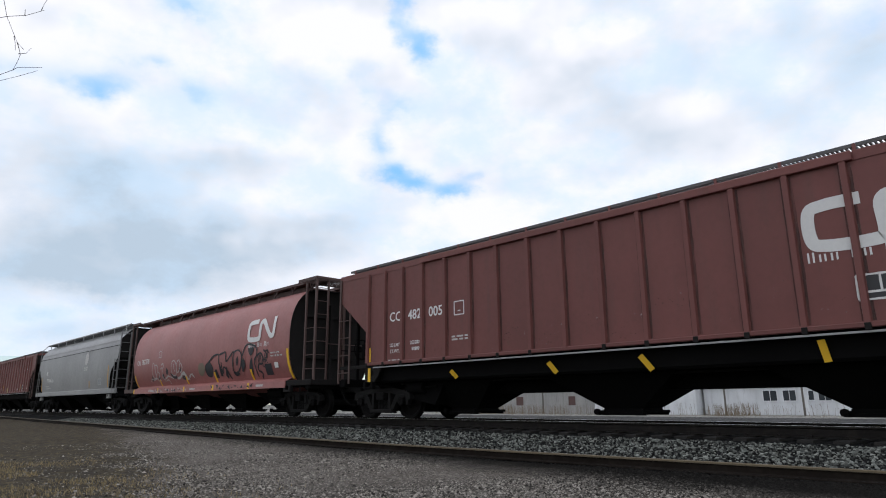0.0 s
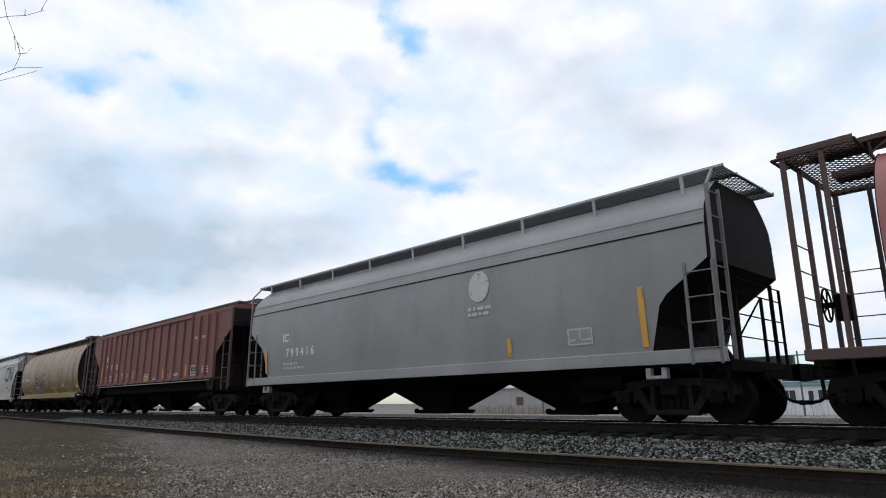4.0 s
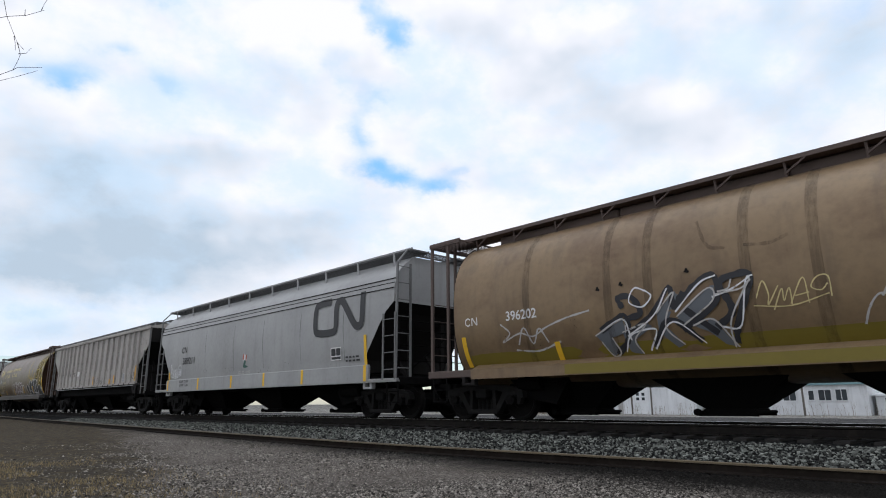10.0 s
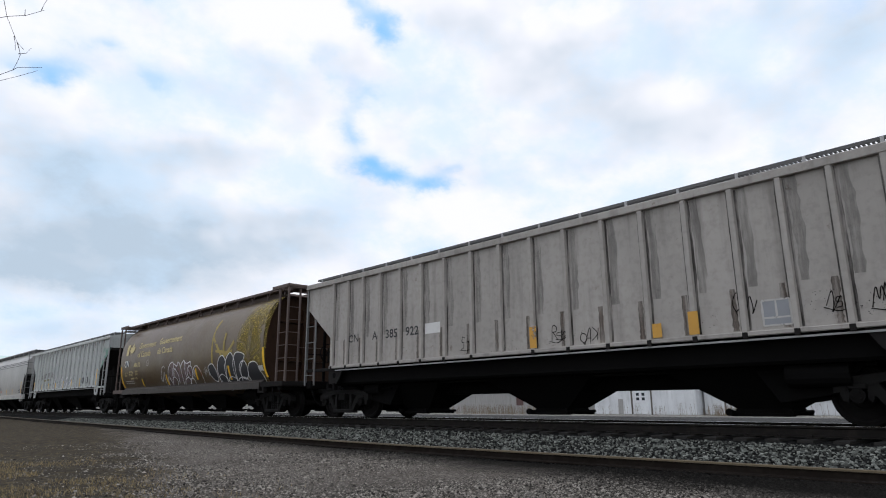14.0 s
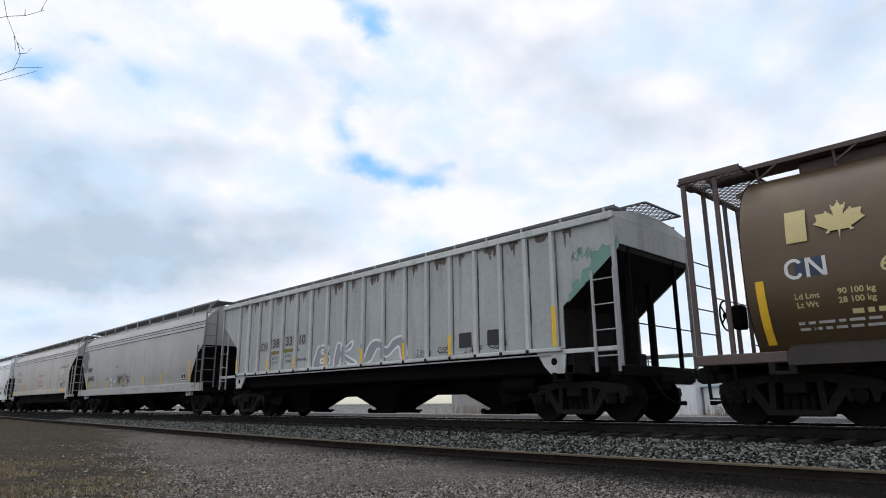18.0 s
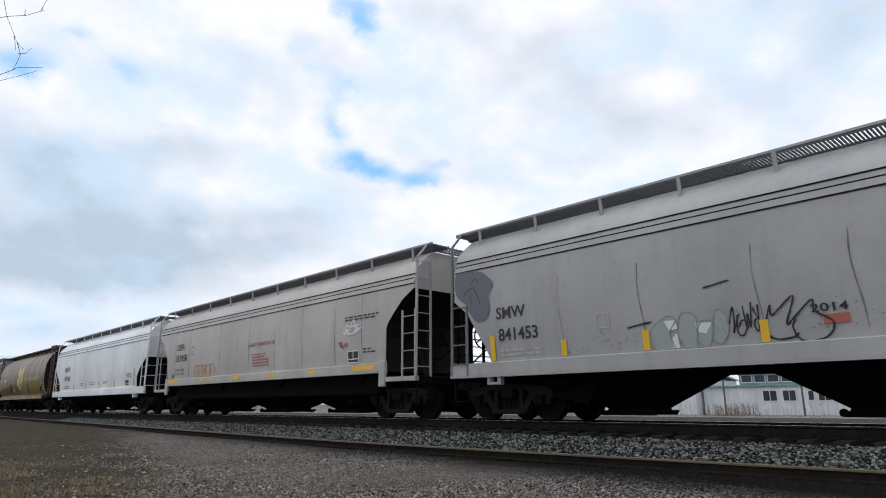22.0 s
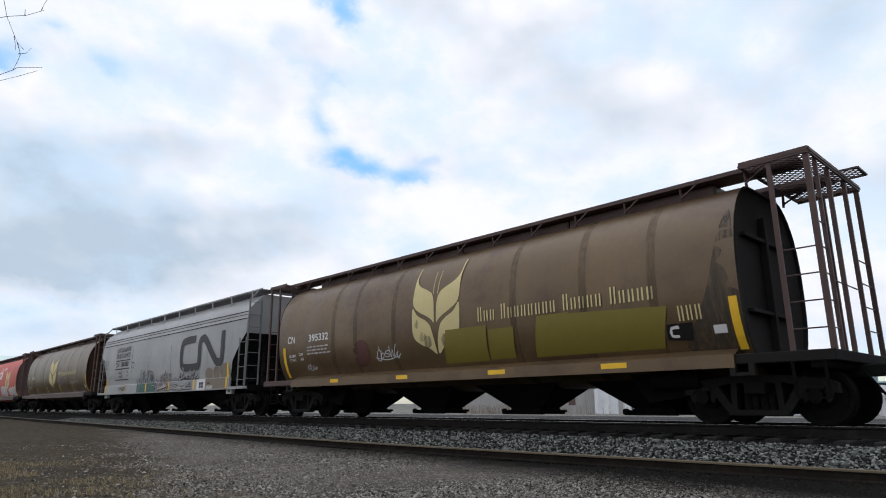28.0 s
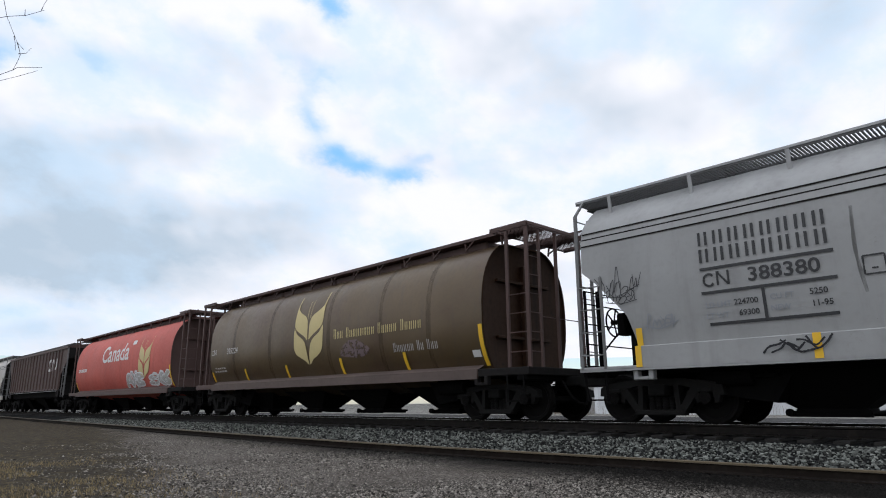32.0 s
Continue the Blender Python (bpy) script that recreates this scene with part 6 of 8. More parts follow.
for x0, z0, x1, z1 in ((-7.08, 0.97, -7.08, 1.33), (3.99, 0.95, 3.95, 1.28), (1.13, 0.95, 0.95, 1.22), (-1.0, 0.98, -1.14, 1.20), (-3.9, 0.98, -4.02, 1.15)):
    part("reflective_tape", Mesh().bar((x0, -1.36 if x0 > -6 else -1.55, z0), (x1, -1.45 if x0 > -6 else -1.55, z1), 0.11, 0.008, (0, 1, 0)), "yellow", A.ob, (A.dx, 0, 0))

B = add(tank_car(-25.35, "faded red cylindrical hopper car covered in dark graffiti", "rose", "soot", "umber"))
B.mark(-6.67, 2.22, 0.42, 0.21, "letter_white")
B.text("382378", -5.62, 2.25, 0.22)
square_mark(B, -4.0, 2.45, 0.28, "letter_grey")
B.swoosh(4.33, 2.60, 1.75, 0.62, "letter_white", 0.17)
B.word_bars((3, 2, 2), 4.35, 2.33, 0.16, "letter_white", 1.1)
B.fill([[(-3.14, 1.94), (-2.98, 1.9), (-2.95, 1.77), (-3.09, 1.67), (-3.21, 1.75)], [(-1.73, 1.93), (-1.59, 1.92), (-1.6, 1.78), (-1.72, 1.73)], [(-2.75, 1.74), (-2.37, 1.63), (-2.07, 1.62), (-2.14, 1.49), (-2.5, 1.52)], [(-3.65, 1.69), (-3.47, 1.72), (-3.46, 1.52), (-3.59, 1.48)],
        [(-4.1, 1.7), (-3.98, 1.74), (-3.95, 1.55), (-4.1, 1.5)], [(-4.9, 1.6), (-4.8, 1.66), (-4.75, 1.5), (-4.9, 1.45)], [(-1.5, 1.58), (-1.2, 1.55), (-1.1, 1.42), (-1.5, 1.44)]], "spray_black", "graffiti", "black shadows of grey graffiti", 0.008)
B.fill([[(-2.05, 1.55), (-1.76, 1.57), (-1.55, 1.69), (-1.27, 1.74), (-1.09, 1.6), (-0.95, 1.42), (-1.06, 1.41), (-1.27, 1.57), (-1.48, 1.59), (-1.79, 1.47), (-2.03, 1.44)],
        [(-3.46, 1.48), (-3.14, 1.63), (-2.82, 1.62), (-2.44, 1.50), (-2.19, 1.34), (-2.4, 1.46), (-2.8, 1.55), (-3.12, 1.55)], [(-0.93, 1.37), (-0.81, 1.57), (-0.59, 1.64), (-0.42, 1.58), (-0.33, 1.45), (-0.45, 1.5), (-0.6, 1.56), (-0.76, 1.5)]], "letter_grey", "graffiti", "worn grey graffiti band", 0.012)
B.stroke([[(-2.55, 2.08), (-2.46, 2.21), (-2.26, 2.24), (-2.07, 2.12), (-2.02, 1.92), (-2.1, 1.7), (-2.27, 1.62), (-2.46, 1.65), (-2.57, 1.84)], [(-1.99, 2.06), (-1.87, 2.22), (-1.73, 2.23), (-1.65, 2.11), (-1.71, 1.89), (-1.86, 1.75), (-2.01, 1.78)],
          [(-4.68, 2.22), (-4.77, 1.89), (-4.66, 1.61), (-4.41, 1.59), (-4.38, 1.85), (-4.49, 2.16)]], 0.04, "letter_grey", "graffiti", "worn grey outlined graffiti", 0.014, closed=True)
B.stroke([[(-1.66, 2.07), (-1.52, 2.09), (-1.42, 1.95), (-1.51, 1.77), (-1.67, 1.73)], [(-4.43, 2.15), (-4.18, 2.11), (-4.08, 1.93), (-4.32, 1.69)], [(-4.1, 1.83), (-3.93, 1.76), (-4.01, 1.56), (-3.9, 1.45)], [(-3.77, 1.96), (-3.55, 1.99), (-3.65, 1.69), (-3.48, 1.47), (-3.4, 1.39)],
          [(-3.33, 1.41), (-3.14, 1.47), (-2.99, 1.43), (-2.91, 1.3)], [(-2.3, 2.1), (-2.28, 1.9), (-2.2, 1.78)], [(-5.1, 1.45), (-4.9, 1.55), (-4.6, 1.5), (-4.3, 1.56), (-4.1, 1.4)], [(-3.7, 2.1), (-3.5, 2.18), (-3.4, 2.0)]], 0.045, "letter_grey", "graffiti", "worn grey outlined graffiti", 0.014)
B.stroke([[(1.12, 1.99), (1.57, 2.21), (2.0, 2.24), (2.02, 1.97), (2.07, 1.45)], [(2.06, 2.23), (2.39, 2.28), (2.6, 2.28), (2.61, 1.97), (2.85, 2.06), (3.14, 2.25), (3.27, 2.26)], [(2.21, 1.95), (2.25, 1.55), (2.38, 1.76), (2.63, 1.63), (2.84, 1.31)],
          [(3.86, 2.01), (4.08, 2.35), (4.26, 2.46), (4.49, 2.46), (4.81, 2.38), (4.96, 2.29), (4.98, 2.09), (4.79, 1.86), (4.82, 1.56), (4.85, 1.32)], [(3.97, 2.0), (4.05, 1.78), (3.81, 1.54)], [(4.98, 2.04), (5.24, 2.11), (5.42, 1.94), (5.33, 1.76), (5.08, 1.74), (4.98, 1.55), (5.2, 1.44), (5.08, 1.26)],
          [(5.45, 2.2), (5.62, 2.1), (5.66, 1.92)], [(5.7, 2.2), (5.8, 2.08)]], 0.07, "spray_black", "graffiti", "large black-outlined graffiti letters", 0.014)
B.stroke([[(3.27, 2.23), (3.59, 2.31), (3.82, 2.17), (3.82, 1.91), (3.66, 1.66), (3.38, 1.52), (3.14, 1.59), (3.16, 1.92)]], 0.07, "spray_black", "graffiti", "large black-outlined graffiti letters", 0.014, closed=True)
B.fill([[(3.43, 2.0), (3.56, 2.07), (3.6, 1.93), (3.47, 1.76), (3.4, 1.84)], [(4.36, 2.32), (4.75, 2.32), (4.61, 2.08), (4.45, 2.1)], [(0.81, 1.89), (1.23, 1.98), (1.49, 1.72), (1.24, 1.44), (0.87, 1.52)], [(2.59, 1.75), (2.65, 1.63), (2.58, 1.33), (2.44, 1.48)], [(3.13, 1.54), (3.56, 1.51), (3.4, 1.41), (3.21, 1.42)], [(4.37, 1.7), (4.58, 1.98), (4.62, 1.7), (4.52, 1.39), (4.37, 1.5)],
        [(1.5, 1.6), (1.75, 1.7), (1.85, 1.4), (1.6, 1.42)], [(2.02, 1.9), (2.16, 1.75), (2.2, 1.45), (2.06, 1.5)], [(3.84, 1.95), (4.02, 1.85), (3.9, 1.6), (3.78, 1.6)]], "spray_black", "graffiti", "black shadows of large graffiti letters", 0.010)
B.fill([[(0.2, 1.95), (0.6, 1.98), (0.75, 1.75), (0.45, 1.5), (0.15, 1.6)]], "spray_brown", "graffiti", "dull brown sprayed block", 0.008)
B.strip("paint_patch", 5.47, 5.92, 1.36, 1.73, "spray_black", lift=0.02)
B.tag(4.9, 1.75, 0.8, 0.45, "spray_black", 0.035, 4)
B.strip("tag_plate", 6.12, 6.36, 1.58, 1.76, "letter_white", lift=0.02)
B.bars(5.9, 2.05, 0.7, 2, "letter_grey", 0.05)
tape(B, "yellow", ((-6.95, 1.2, 1.75), (-4.0, 1.22, 1.5), (-1.15, 1.22, 1.55), (1.55, 1.22, 1.62), (4.43, 1.22, 1.6), (7.02, 1.2, 2.15)), 0.13)
sill_tape(B, "yellow", ((-6.95, -6.8), (-3.95, -3.83), (-1.15, -1.0), (1.55, 1.7), (4.38, 4.52)), 1.574, 0.94, 1.13)
sill_tape(B, "letter_grey", ((-5.0, -4.4), (5.0, 5.5), (-0.5, 0.0)), 1.574, 0.99, 1.06)

for x, w, mat in ((-4.9, 2.3, "letter_grey"), (-4.7, 3.6, "spray_black"), (1.4, 3.4, "spray_black"), (-2.4, 1.6, "letter_grey")):
    v_ = B.rnd
    part("graffiti", Mesh().add([p for i in range(14) for p in ((x + w * i / 14, -1.576, 0.93 + 0.2 * v_.random()), (x + w * (i + 0.9) / 14, -1.576, 0.93 + 0.2 * v_.random()), (x + w * (i + 0.6) / 14, -1.576, 0.96 + 0.17 * v_.random()))], [(3 * i, 3 * i + 1, 3 * i + 2) for i in range(14)]), mat, B.ob, label="graffiti running onto the sill")["kind"] = "stuff"

C = add(smooth_car(-43.15, "mid-grey smooth-sided covered hopper car", "slate", "soot", posts=9, seams=(3.425,), sill_low=1.05))
C.text("IC", -5.75, 2.36, 0.25, stretch=1.1)
C.text("7 9 9 4 1 6", -4.9, 1.88, 0.25, stretch=1.05)
C.bars(-5.9, 1.62, 1.2, 2, "letter_grey", 0.07, 0.06)
C.fill([[(2.8 + 0.32 * math.cos(a), 3.0 + 0.36 * math.sin(a)) for a in [2 * math.pi * i / 14 for i in range(14)]]], "letter_grey", "emblem", "round pale emblem")
C.bars(2.45, 2.46, 0.7, 2, "letter_grey", 0.08, 0.05)
tape(C, "orange", ((6.86, 1.35, 2.45), (-7.0, 1.39, 2.2), (3.65, 1.35, 1.75)), 0.12)
data_panel(C, 5.2, 1.5, 0.55, 0.3, "spray_grey", "letter_grey")

D = add(rib_car(-61.43, "oxide-red ribbed covered hopper car with orange tape", "oxide", off=0.03, plate=4.87, rail_mat="umber"))
D.text("ICG", -5.75, 2.66, 0.24, stretch=0.82)
D.text("76", -5.76, 2.22, 0.24)
D.text("73", -5.05, 2.17, 0.24)
D.text("75", -4.25, 2.19, 0.24)
for t_, x, z in (("LD LMT", -5.77, 1.78), ("LT WT", -5.81, 1.64)):
    D.text(t_, x, z, 0.075, "letter_gold")
D.bars(-5.35, 1.80, 0.4, 1, "letter_gold", 0.075)
D.bars(-5.25, 1.64, 0.3, 1, "letter_gold", 0.075)
D.tag(-3.6, 1.72, 0.4, 0.3, "letter_grey", 0.022, 4)
D.tag(-2.8, 1.76, 0.4, 0.16, "letter_grey", 0.016, 4)
D.word_bars((4,), 5.12, 3.0, 0.11, "letter_white", 0.95)
D.word_bars((5,), 5.77, 3.0, 0.11, "letter_white", 0.85)
data_panel(D, 4.95, 1.58, 0.52, 0.36)
D.bars(0.8, 1.58, 0.6, 3, "letter_grey", 0.035, 0.03)
D.bars(-0.45, 1.75, 0.75, 4, "letter_gold", 0.05, 0.035)
D.bars(3.0, 1.68, 0.6, 2, "letter_white", 0.035, 0.03)
D.bars(6.0, 1.85, 0.5, 3, "letter_white", 0.04, 0.06)
D.tag(2.5, 1.58, 0.4, 0.25, "letter_grey", 0.018, 4)
for x, z0, z1 in ((-6.70, 1.57, 2.46), (1.95, 1.53, 1.94), (4.42, 1.56, 2.01), (-4.26, 1.62, 1.98), (-1.81, 1.66, 2.07), (7.0, 1.5, 2.35)):
    D.strip("reflective_tape", x - 0.055, x + 0.055, z0, z1, "orange", lift=0.006, n=1)

E = add(tank_car(-79.5, "tan-brown cylindrical hopper car with yellow sill and graffiti", "tan", "soot", "brownrail", welds=(-5.2, -3.2, -2.35, -0.6, 0.45, 2.65, 3.69, 4.92, 6.08), tail=7.38))
E.mark(-7.02, 2.12, 0.40, 0.18, "letter_white")
E.text("396202", -5.35, 2.14, 0.20)
E.strip("stripe", -7.0, 7.0, 1.22, 1.48, "mustard", lift=0.006, n=3, label="faded mustard stripe along the tank's foot")
sill_tape(E, "mustard", ((-4.3, 5.7), (6.6, 6.95)), 1.574, 0.94, 1.13)
sill_tape(E, "letter_grey", ((7.4, 7.9),), 1.574, 1.02, 1.06)
E.stroke([[(-3.43, 1.72), (-2.9, 1.96), (-2.88, 1.55), (-3.2, 1.27)], [(-2.9, 2.1), (-2.98, 2.3), (-2.7, 2.28), (-2.55, 1.98), (-2.8, 1.9)], [(-2.85, 1.62), (-2.3, 1.95), (-1.95, 2.37), (-1.9, 2.0), (-1.7, 2.26)],
          [(-1.9, 2.0), (-1.38, 2.41), (-1.12, 2.44), (-1.18, 1.99), (-1.8, 1.6)], [(-1.2, 1.6), (-0.9, 1.85), (-1.05, 2.3), (-0.83, 2.42), (-0.54, 2.35), (-0.87, 1.6), (-0.94, 1.32)], [(-2.4, 1.35), (-2.0, 1.8), (-1.5, 1.4)], [(-1.7, 1.95), (-1.2, 1.5)]], 0.11, "spray_black", "graffiti", "dark grey angular graffiti with white edges", 0.014)
E.stroke([[(-3.48, 1.68), (-2.93, 1.9), (-2.82, 1.5)], [(-2.4, 2.36), (-2.62, 2.44), (-2.75, 2.2), (-2.5, 2.08), (-2.3, 2.25), (-2.42, 2.38)], [(-2.88, 1.58), (-2.3, 1.9), (-1.98, 2.36)], [(-1.88, 1.92), (-1.4, 2.36), (-1.1, 2.46)], [(-1.12, 1.6), (-0.8, 1.6), (-0.62, 2.3), (-0.5, 2.38)], [(-1.2, 2.1), (-0.85, 2.2), (-0.55, 2.36)],
          [(-2.4, 1.32), (-1.95, 1.76), (-1.45, 1.36)], [(-3.0, 1.3), (-2.8, 1.6), (-2.3, 1.66), (-2.5, 1.3)]], 0.03, "spray_white", "graffiti", "dark grey angular graffiti with white edges", 0.02)
for x_, z_ in ((-3.41, 2.51), (-2.9, 2.54), (-1.6, 2.6)):
    E.fill([[(x_ - 0.05, z_), (x_ + 0.03, z_ - 0.03), (x_ + 0.06, z_ + 0.02), (x_ - 0.02, z_ + 0.03)]], "soot", "chip", "dark chip in the paint", 0.014)
E.fill([[(-3.57, 1.64), (-2.93, 1.9), (-2.91, 1.65), (-3.22, 1.58), (-3.12, 1.31), (-3.29, 1.25), (-3.46, 1.52)], [(-2.98, 1.66), (-2.47, 1.78), (-2.35, 1.72), (-2.75, 1.51), (-2.66, 1.25), (-2.91, 1.29)], [(-2.24, 1.93), (-1.87, 2.27), (-1.78, 2.21), (-2.1, 1.7), (-1.83, 1.36), (-1.97, 1.32), (-2.25, 1.6)], [(-1.87, 1.84), (-1.26, 2.26), (-1.14, 2.29), (-1.2, 2.04), (-1.5, 1.86), (-1.79, 1.67)], [(-1.61, 1.66), (-1.23, 1.73), (-1.04, 1.41), (-0.93, 1.26), (-1.13, 1.32), (-1.35, 1.54)]], "spray_slate", "graffiti", "dark angular graffiti fill", 0.009, True)
E.stroke([[(-3.57, 1.64), (-2.93, 1.9), (-2.91, 1.65)], [(-3.22, 1.58), (-3.12, 1.31), (-3.29, 1.25), (-3.46, 1.52)], [(-2.98, 1.66), (-2.47, 1.78), (-2.75, 1.51), (-2.66, 1.25)], [(-2.24, 1.93), (-1.87, 2.27), (-2.1, 1.7), (-1.83, 1.36)], [(-1.87, 1.84), (-1.26, 2.26), (-1.2, 2.04), (-1.79, 1.67)], [(-1.61, 1.66), (-1.23, 1.73), (-0.93, 1.26)],
          [(-0.99, 1.26), (-0.96, 1.66), (-0.71, 2.09), (-0.55, 2.32), (-0.7, 2.19), (-0.93, 2.16), (-1.16, 2.14)], [(-1.1, 2.18), (-0.92, 2.21), (-0.85, 2.36)]], 0.028, "letter_grey", "graffiti", "white edges of angular graffiti", 0.022)
E.stroke([[(-5.95, 2.08), (-5.7, 1.86), (-5.93, 1.68), (-5.43, 1.84), (-5.09, 1.75), (-4.71, 1.91), (-4.19, 2.05), (-3.63, 2.14)], [(-5.5, 1.6), (-5.3, 1.95), (-5.1, 1.6), (-4.9, 1.9), (-4.7, 1.6)], [(-5.6, 1.5), (-5.0, 1.45), (-4.4, 1.6)]], 0.035, "letter_grey", "graffiti", "worn grey scribble", 0.012)
E.stroke([[(0.92, 1.46), (1.03, 1.71), (1.19, 1.87), (1.42, 1.77)], [(1.2, 1.83), (1.35, 2.05), (1.52, 2.08), (1.56, 1.87)], [(1.55, 2.05), (1.76, 2.08), (1.88, 1.88)], [(1.86, 2.01), (2.11, 2.1), (2.23, 1.92)], [(2.18, 2.05), (2.47, 2.09), (2.59, 1.75)], [(1.2, 1.5), (1.45, 1.62), (1.5, 1.46)], [(1.9, 1.5), (1.95, 1.7)], [(2.3, 1.5), (2.35, 1.72)], [(2.6, 1.7), (2.9, 2.1), (2.95, 1.8)]], 0.03, "letter_grey", "graffiti", "sketchy white graffiti arches", 0.014)
E.tag(3.45, 1.55, 0.65, 0.3, "spray_white", 0.04, 3)
E.tag(-0.5, 1.85, 1.0, 0.3, "letter_gold", 0.02, 5)
tape(E, "yellow", ((-7.1, 1.2, 1.88), (-4.5, 1.22, 1.6), (1.77, 1.22, 1.63), (4.8, 1.22, 1.65), (7.06, 1.2, 1.85)), 0.13)
E.strip("tag_plate", 6.65, 6.92, 1.47, 1.63, "letter_white", lift=0.02)
# dents drawn by painting their shade as dark strokes
E.stroke([[(-0.6, 2.9), (-0.2, 2.86), (0.1, 2.95)], [(3.0, 3.3), (3.1, 2.6), (3.05, 1.9)], [(-1.4, 3.5), (-1.2, 3.0), (-0.9, 2.9)]], 0.06, "grime_seam", "dent_line", "dark crease painted as the shade of a dent", 0.012)

F = add(smooth_car(-97.3, "light grey smooth-sided hopper car with dark roof seams", "ash", "ash", cut=[(6.85, 1.22), (6.85, 1.55), (7.0, 1.76), (7.8, 2.8), (8.15, 3.05), (8.15, 4.0)], sill_top=1.43))
F.mark(-5.66, 2.49, 0.5, 0.23, "letter_black")
F.text("389211", -4.93, 2.03, 0.26, "letter_black", 1.12)
for t_, x, z in (("LD LMT", -5.38, 1.30), ("224700", -4.90, 1.30), ("LT WT", -5.42, 1.14), ("61300", -4.92, 1.14)):
    F.text(t_, x, z, 0.085, "letter_black", lift=0.118)
F.swoosh(4.42, 2.45, 2.35, 0.92, "letter_black", 0.22)
data_panel(F, 5.28, 1.64, 0.5, 0.34)
F.bars(6.0, 1.66, 0.6, 2, "letter_black", 0.05, 0.05)
F.tag(-6.8, 1.56, 1.2, 0.34, "spray_white", 0.03, 8)
F.tag(-6.7, 1.52, 1.0, 0.28, "spray_white", 0.026, 6)
F.fill([[(-0.27, 1.93), (-0.2, 2.12), (0.08, 2.10), (0.04, 1.90)]], "letter_white", "sticker", "small red and white sticker", sharp=True)
F.fill([[(-0.27, 1.93), (-0.2, 2.12), (-0.12, 2.115), (-0.17, 1.925)], [(0.0, 2.105), (0.08, 2.10), (0.04, 1.90), (-0.04, 1.91)]], "letter_red", "sticker", "small red and white sticker", 0.016, True)
F.fill([[(-0.22, 1.68), (-0.12, 1.9), (0.0, 1.88), (-0.05, 1.76), (0.14, 1.70), (0.05, 1.66)]], "spray_teal", "sticker", "small green sticker")
for x in (-3.4, -1.0, 1.18, 3.56, 5.9):
    F.stroke([[(x, 3.2), (x - 0.02, 2.6), (x + 0.04, 1.9), (x + 0.06, 1.6)]], 0.03, "grime", "seam_line", "dark vertical seam", 0.008)
F.bars(-0.6, 1.52, 0.9, 2, "letter_grey", 0.03, 0.03)
sill_tape(F, "yellow", ((-6.95, -6.83), (-3.92, -3.8), (-1.07, -0.95), (1.31, 1.43), (3.71, 3.83), (6.9, 7.02)), 1.626, 0.99, 1.42)
tape(F, "yellow", ((-6.9, 1.3, 1.75), (6.94, 1.35, 2.25)), 0.12)

G = add(rib_car(-115.52, "dirty beige ribbed covered hopper car with rust stains", "beige", board="galv", off=0.03, dirt="grime_deep"))
G.mark(-6.2, 2.10, 0.46, 0.20, "letter_black")
G.text("A", -5.0, 2.10, 0.22, "letter_black")
G.text("385", -4.28, 2.10, 0.22, "letter_black", 1.1)
G.text("922", -3.45, 2.10, 0.22, "letter_black", 1.1)
G.strip("paint_patch", -2.95, -2.4, 2.08, 2.34, "letter_white", lift=0.006)
data_panel(G, 5.1, 1.55, 0.42, 0.40, "spray_grey", "letter_grey")
for x, z0, z1 in ((7.05, 1.55, 2.25), (3.98, 1.5, 1.9), (0.5, 1.5, 1.95), (3.3, 1.5, 1.75)):
    G.strip("rust_stain", x - 0.09, x + 0.09, z0, z1, "orange", lift=0.07, n=3, label="orange rust run")
for x in RIBS:
    G.stroke([[(x + 0.2, 3.9), (x + 0.24, 3.1 + 0.3 * math.sin(9 * x)), (x + 0.22, 2.2)]], 0.16, "grime_thin", "dirt_run", "faint brown dirt run", 0.004)
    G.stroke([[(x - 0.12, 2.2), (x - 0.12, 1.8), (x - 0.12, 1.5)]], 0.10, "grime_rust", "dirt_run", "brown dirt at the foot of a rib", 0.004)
for x, z in ((-1.7, 1.7), (0.9, 1.7), (1.6, 1.6), (4.6, 1.85), (6.0, 1.8), (6.6, 1.75)):
    G.tag(x, z - 0.1, 0.4, 0.28, "soot", 0.016, 3, "dark chalk scribble")

H = add(tank_car(-133.7, "dark brown cylindrical hopper car with gold lettering and graffiti", "bronze", "rustend", "brownrail", "sillgrime", tail=7.38))
H.text("Government", -4.02, 3.02, 0.27, "letter_gold", 1.05)
H.text("of Canada", -4.25, 2.62, 0.27, "letter_gold", 1.05)
H.text("Gouvernement", -1.30, 3.06, 0.27, "letter_gold", 1.05)
H.text("du Canada", -1.72, 2.64, 0.27, "letter_gold", 1.05)
H.strip("emblem", -6.68, -6.38, 2.78, 3.30, "letter_gold", lift=0.02, label="gold flag emblem")
H.fill([[(-5.94, 2.72), (-5.95, 2.86), (-6.12, 2.83), (-6.08, 2.90), (-6.28, 3.02), (-6.22, 3.06), (-6.25, 3.17), (-6.12, 3.14), (-6.10, 3.19), (-5.99, 3.09), (-6.03, 3.27), (-5.97, 3.24), (-5.93, 3.34), (-5.89, 3.24), (-5.82, 3.27), (-5.87, 3.09), (-5.76, 3.19), (-5.74, 3.14), (-5.61, 3.17), (-5.64, 3.06), (-5.58, 3.02), (-5.78, 2.90), (-5.74, 2.83), (-5.92, 2.86)]], "letter_gold", "emblem", "gold leaf emblem", 0.02, True)
H.strip("stencil_patch", -6.62, -6.2, 2.24, 2.52, "stencil_blue", lift=0.008)
H.mark(-6.77, 2.22, 0.6, 0.30, "letter_white")
H.text("606110", -5.08, 2.18, 0.2, "letter_gold")
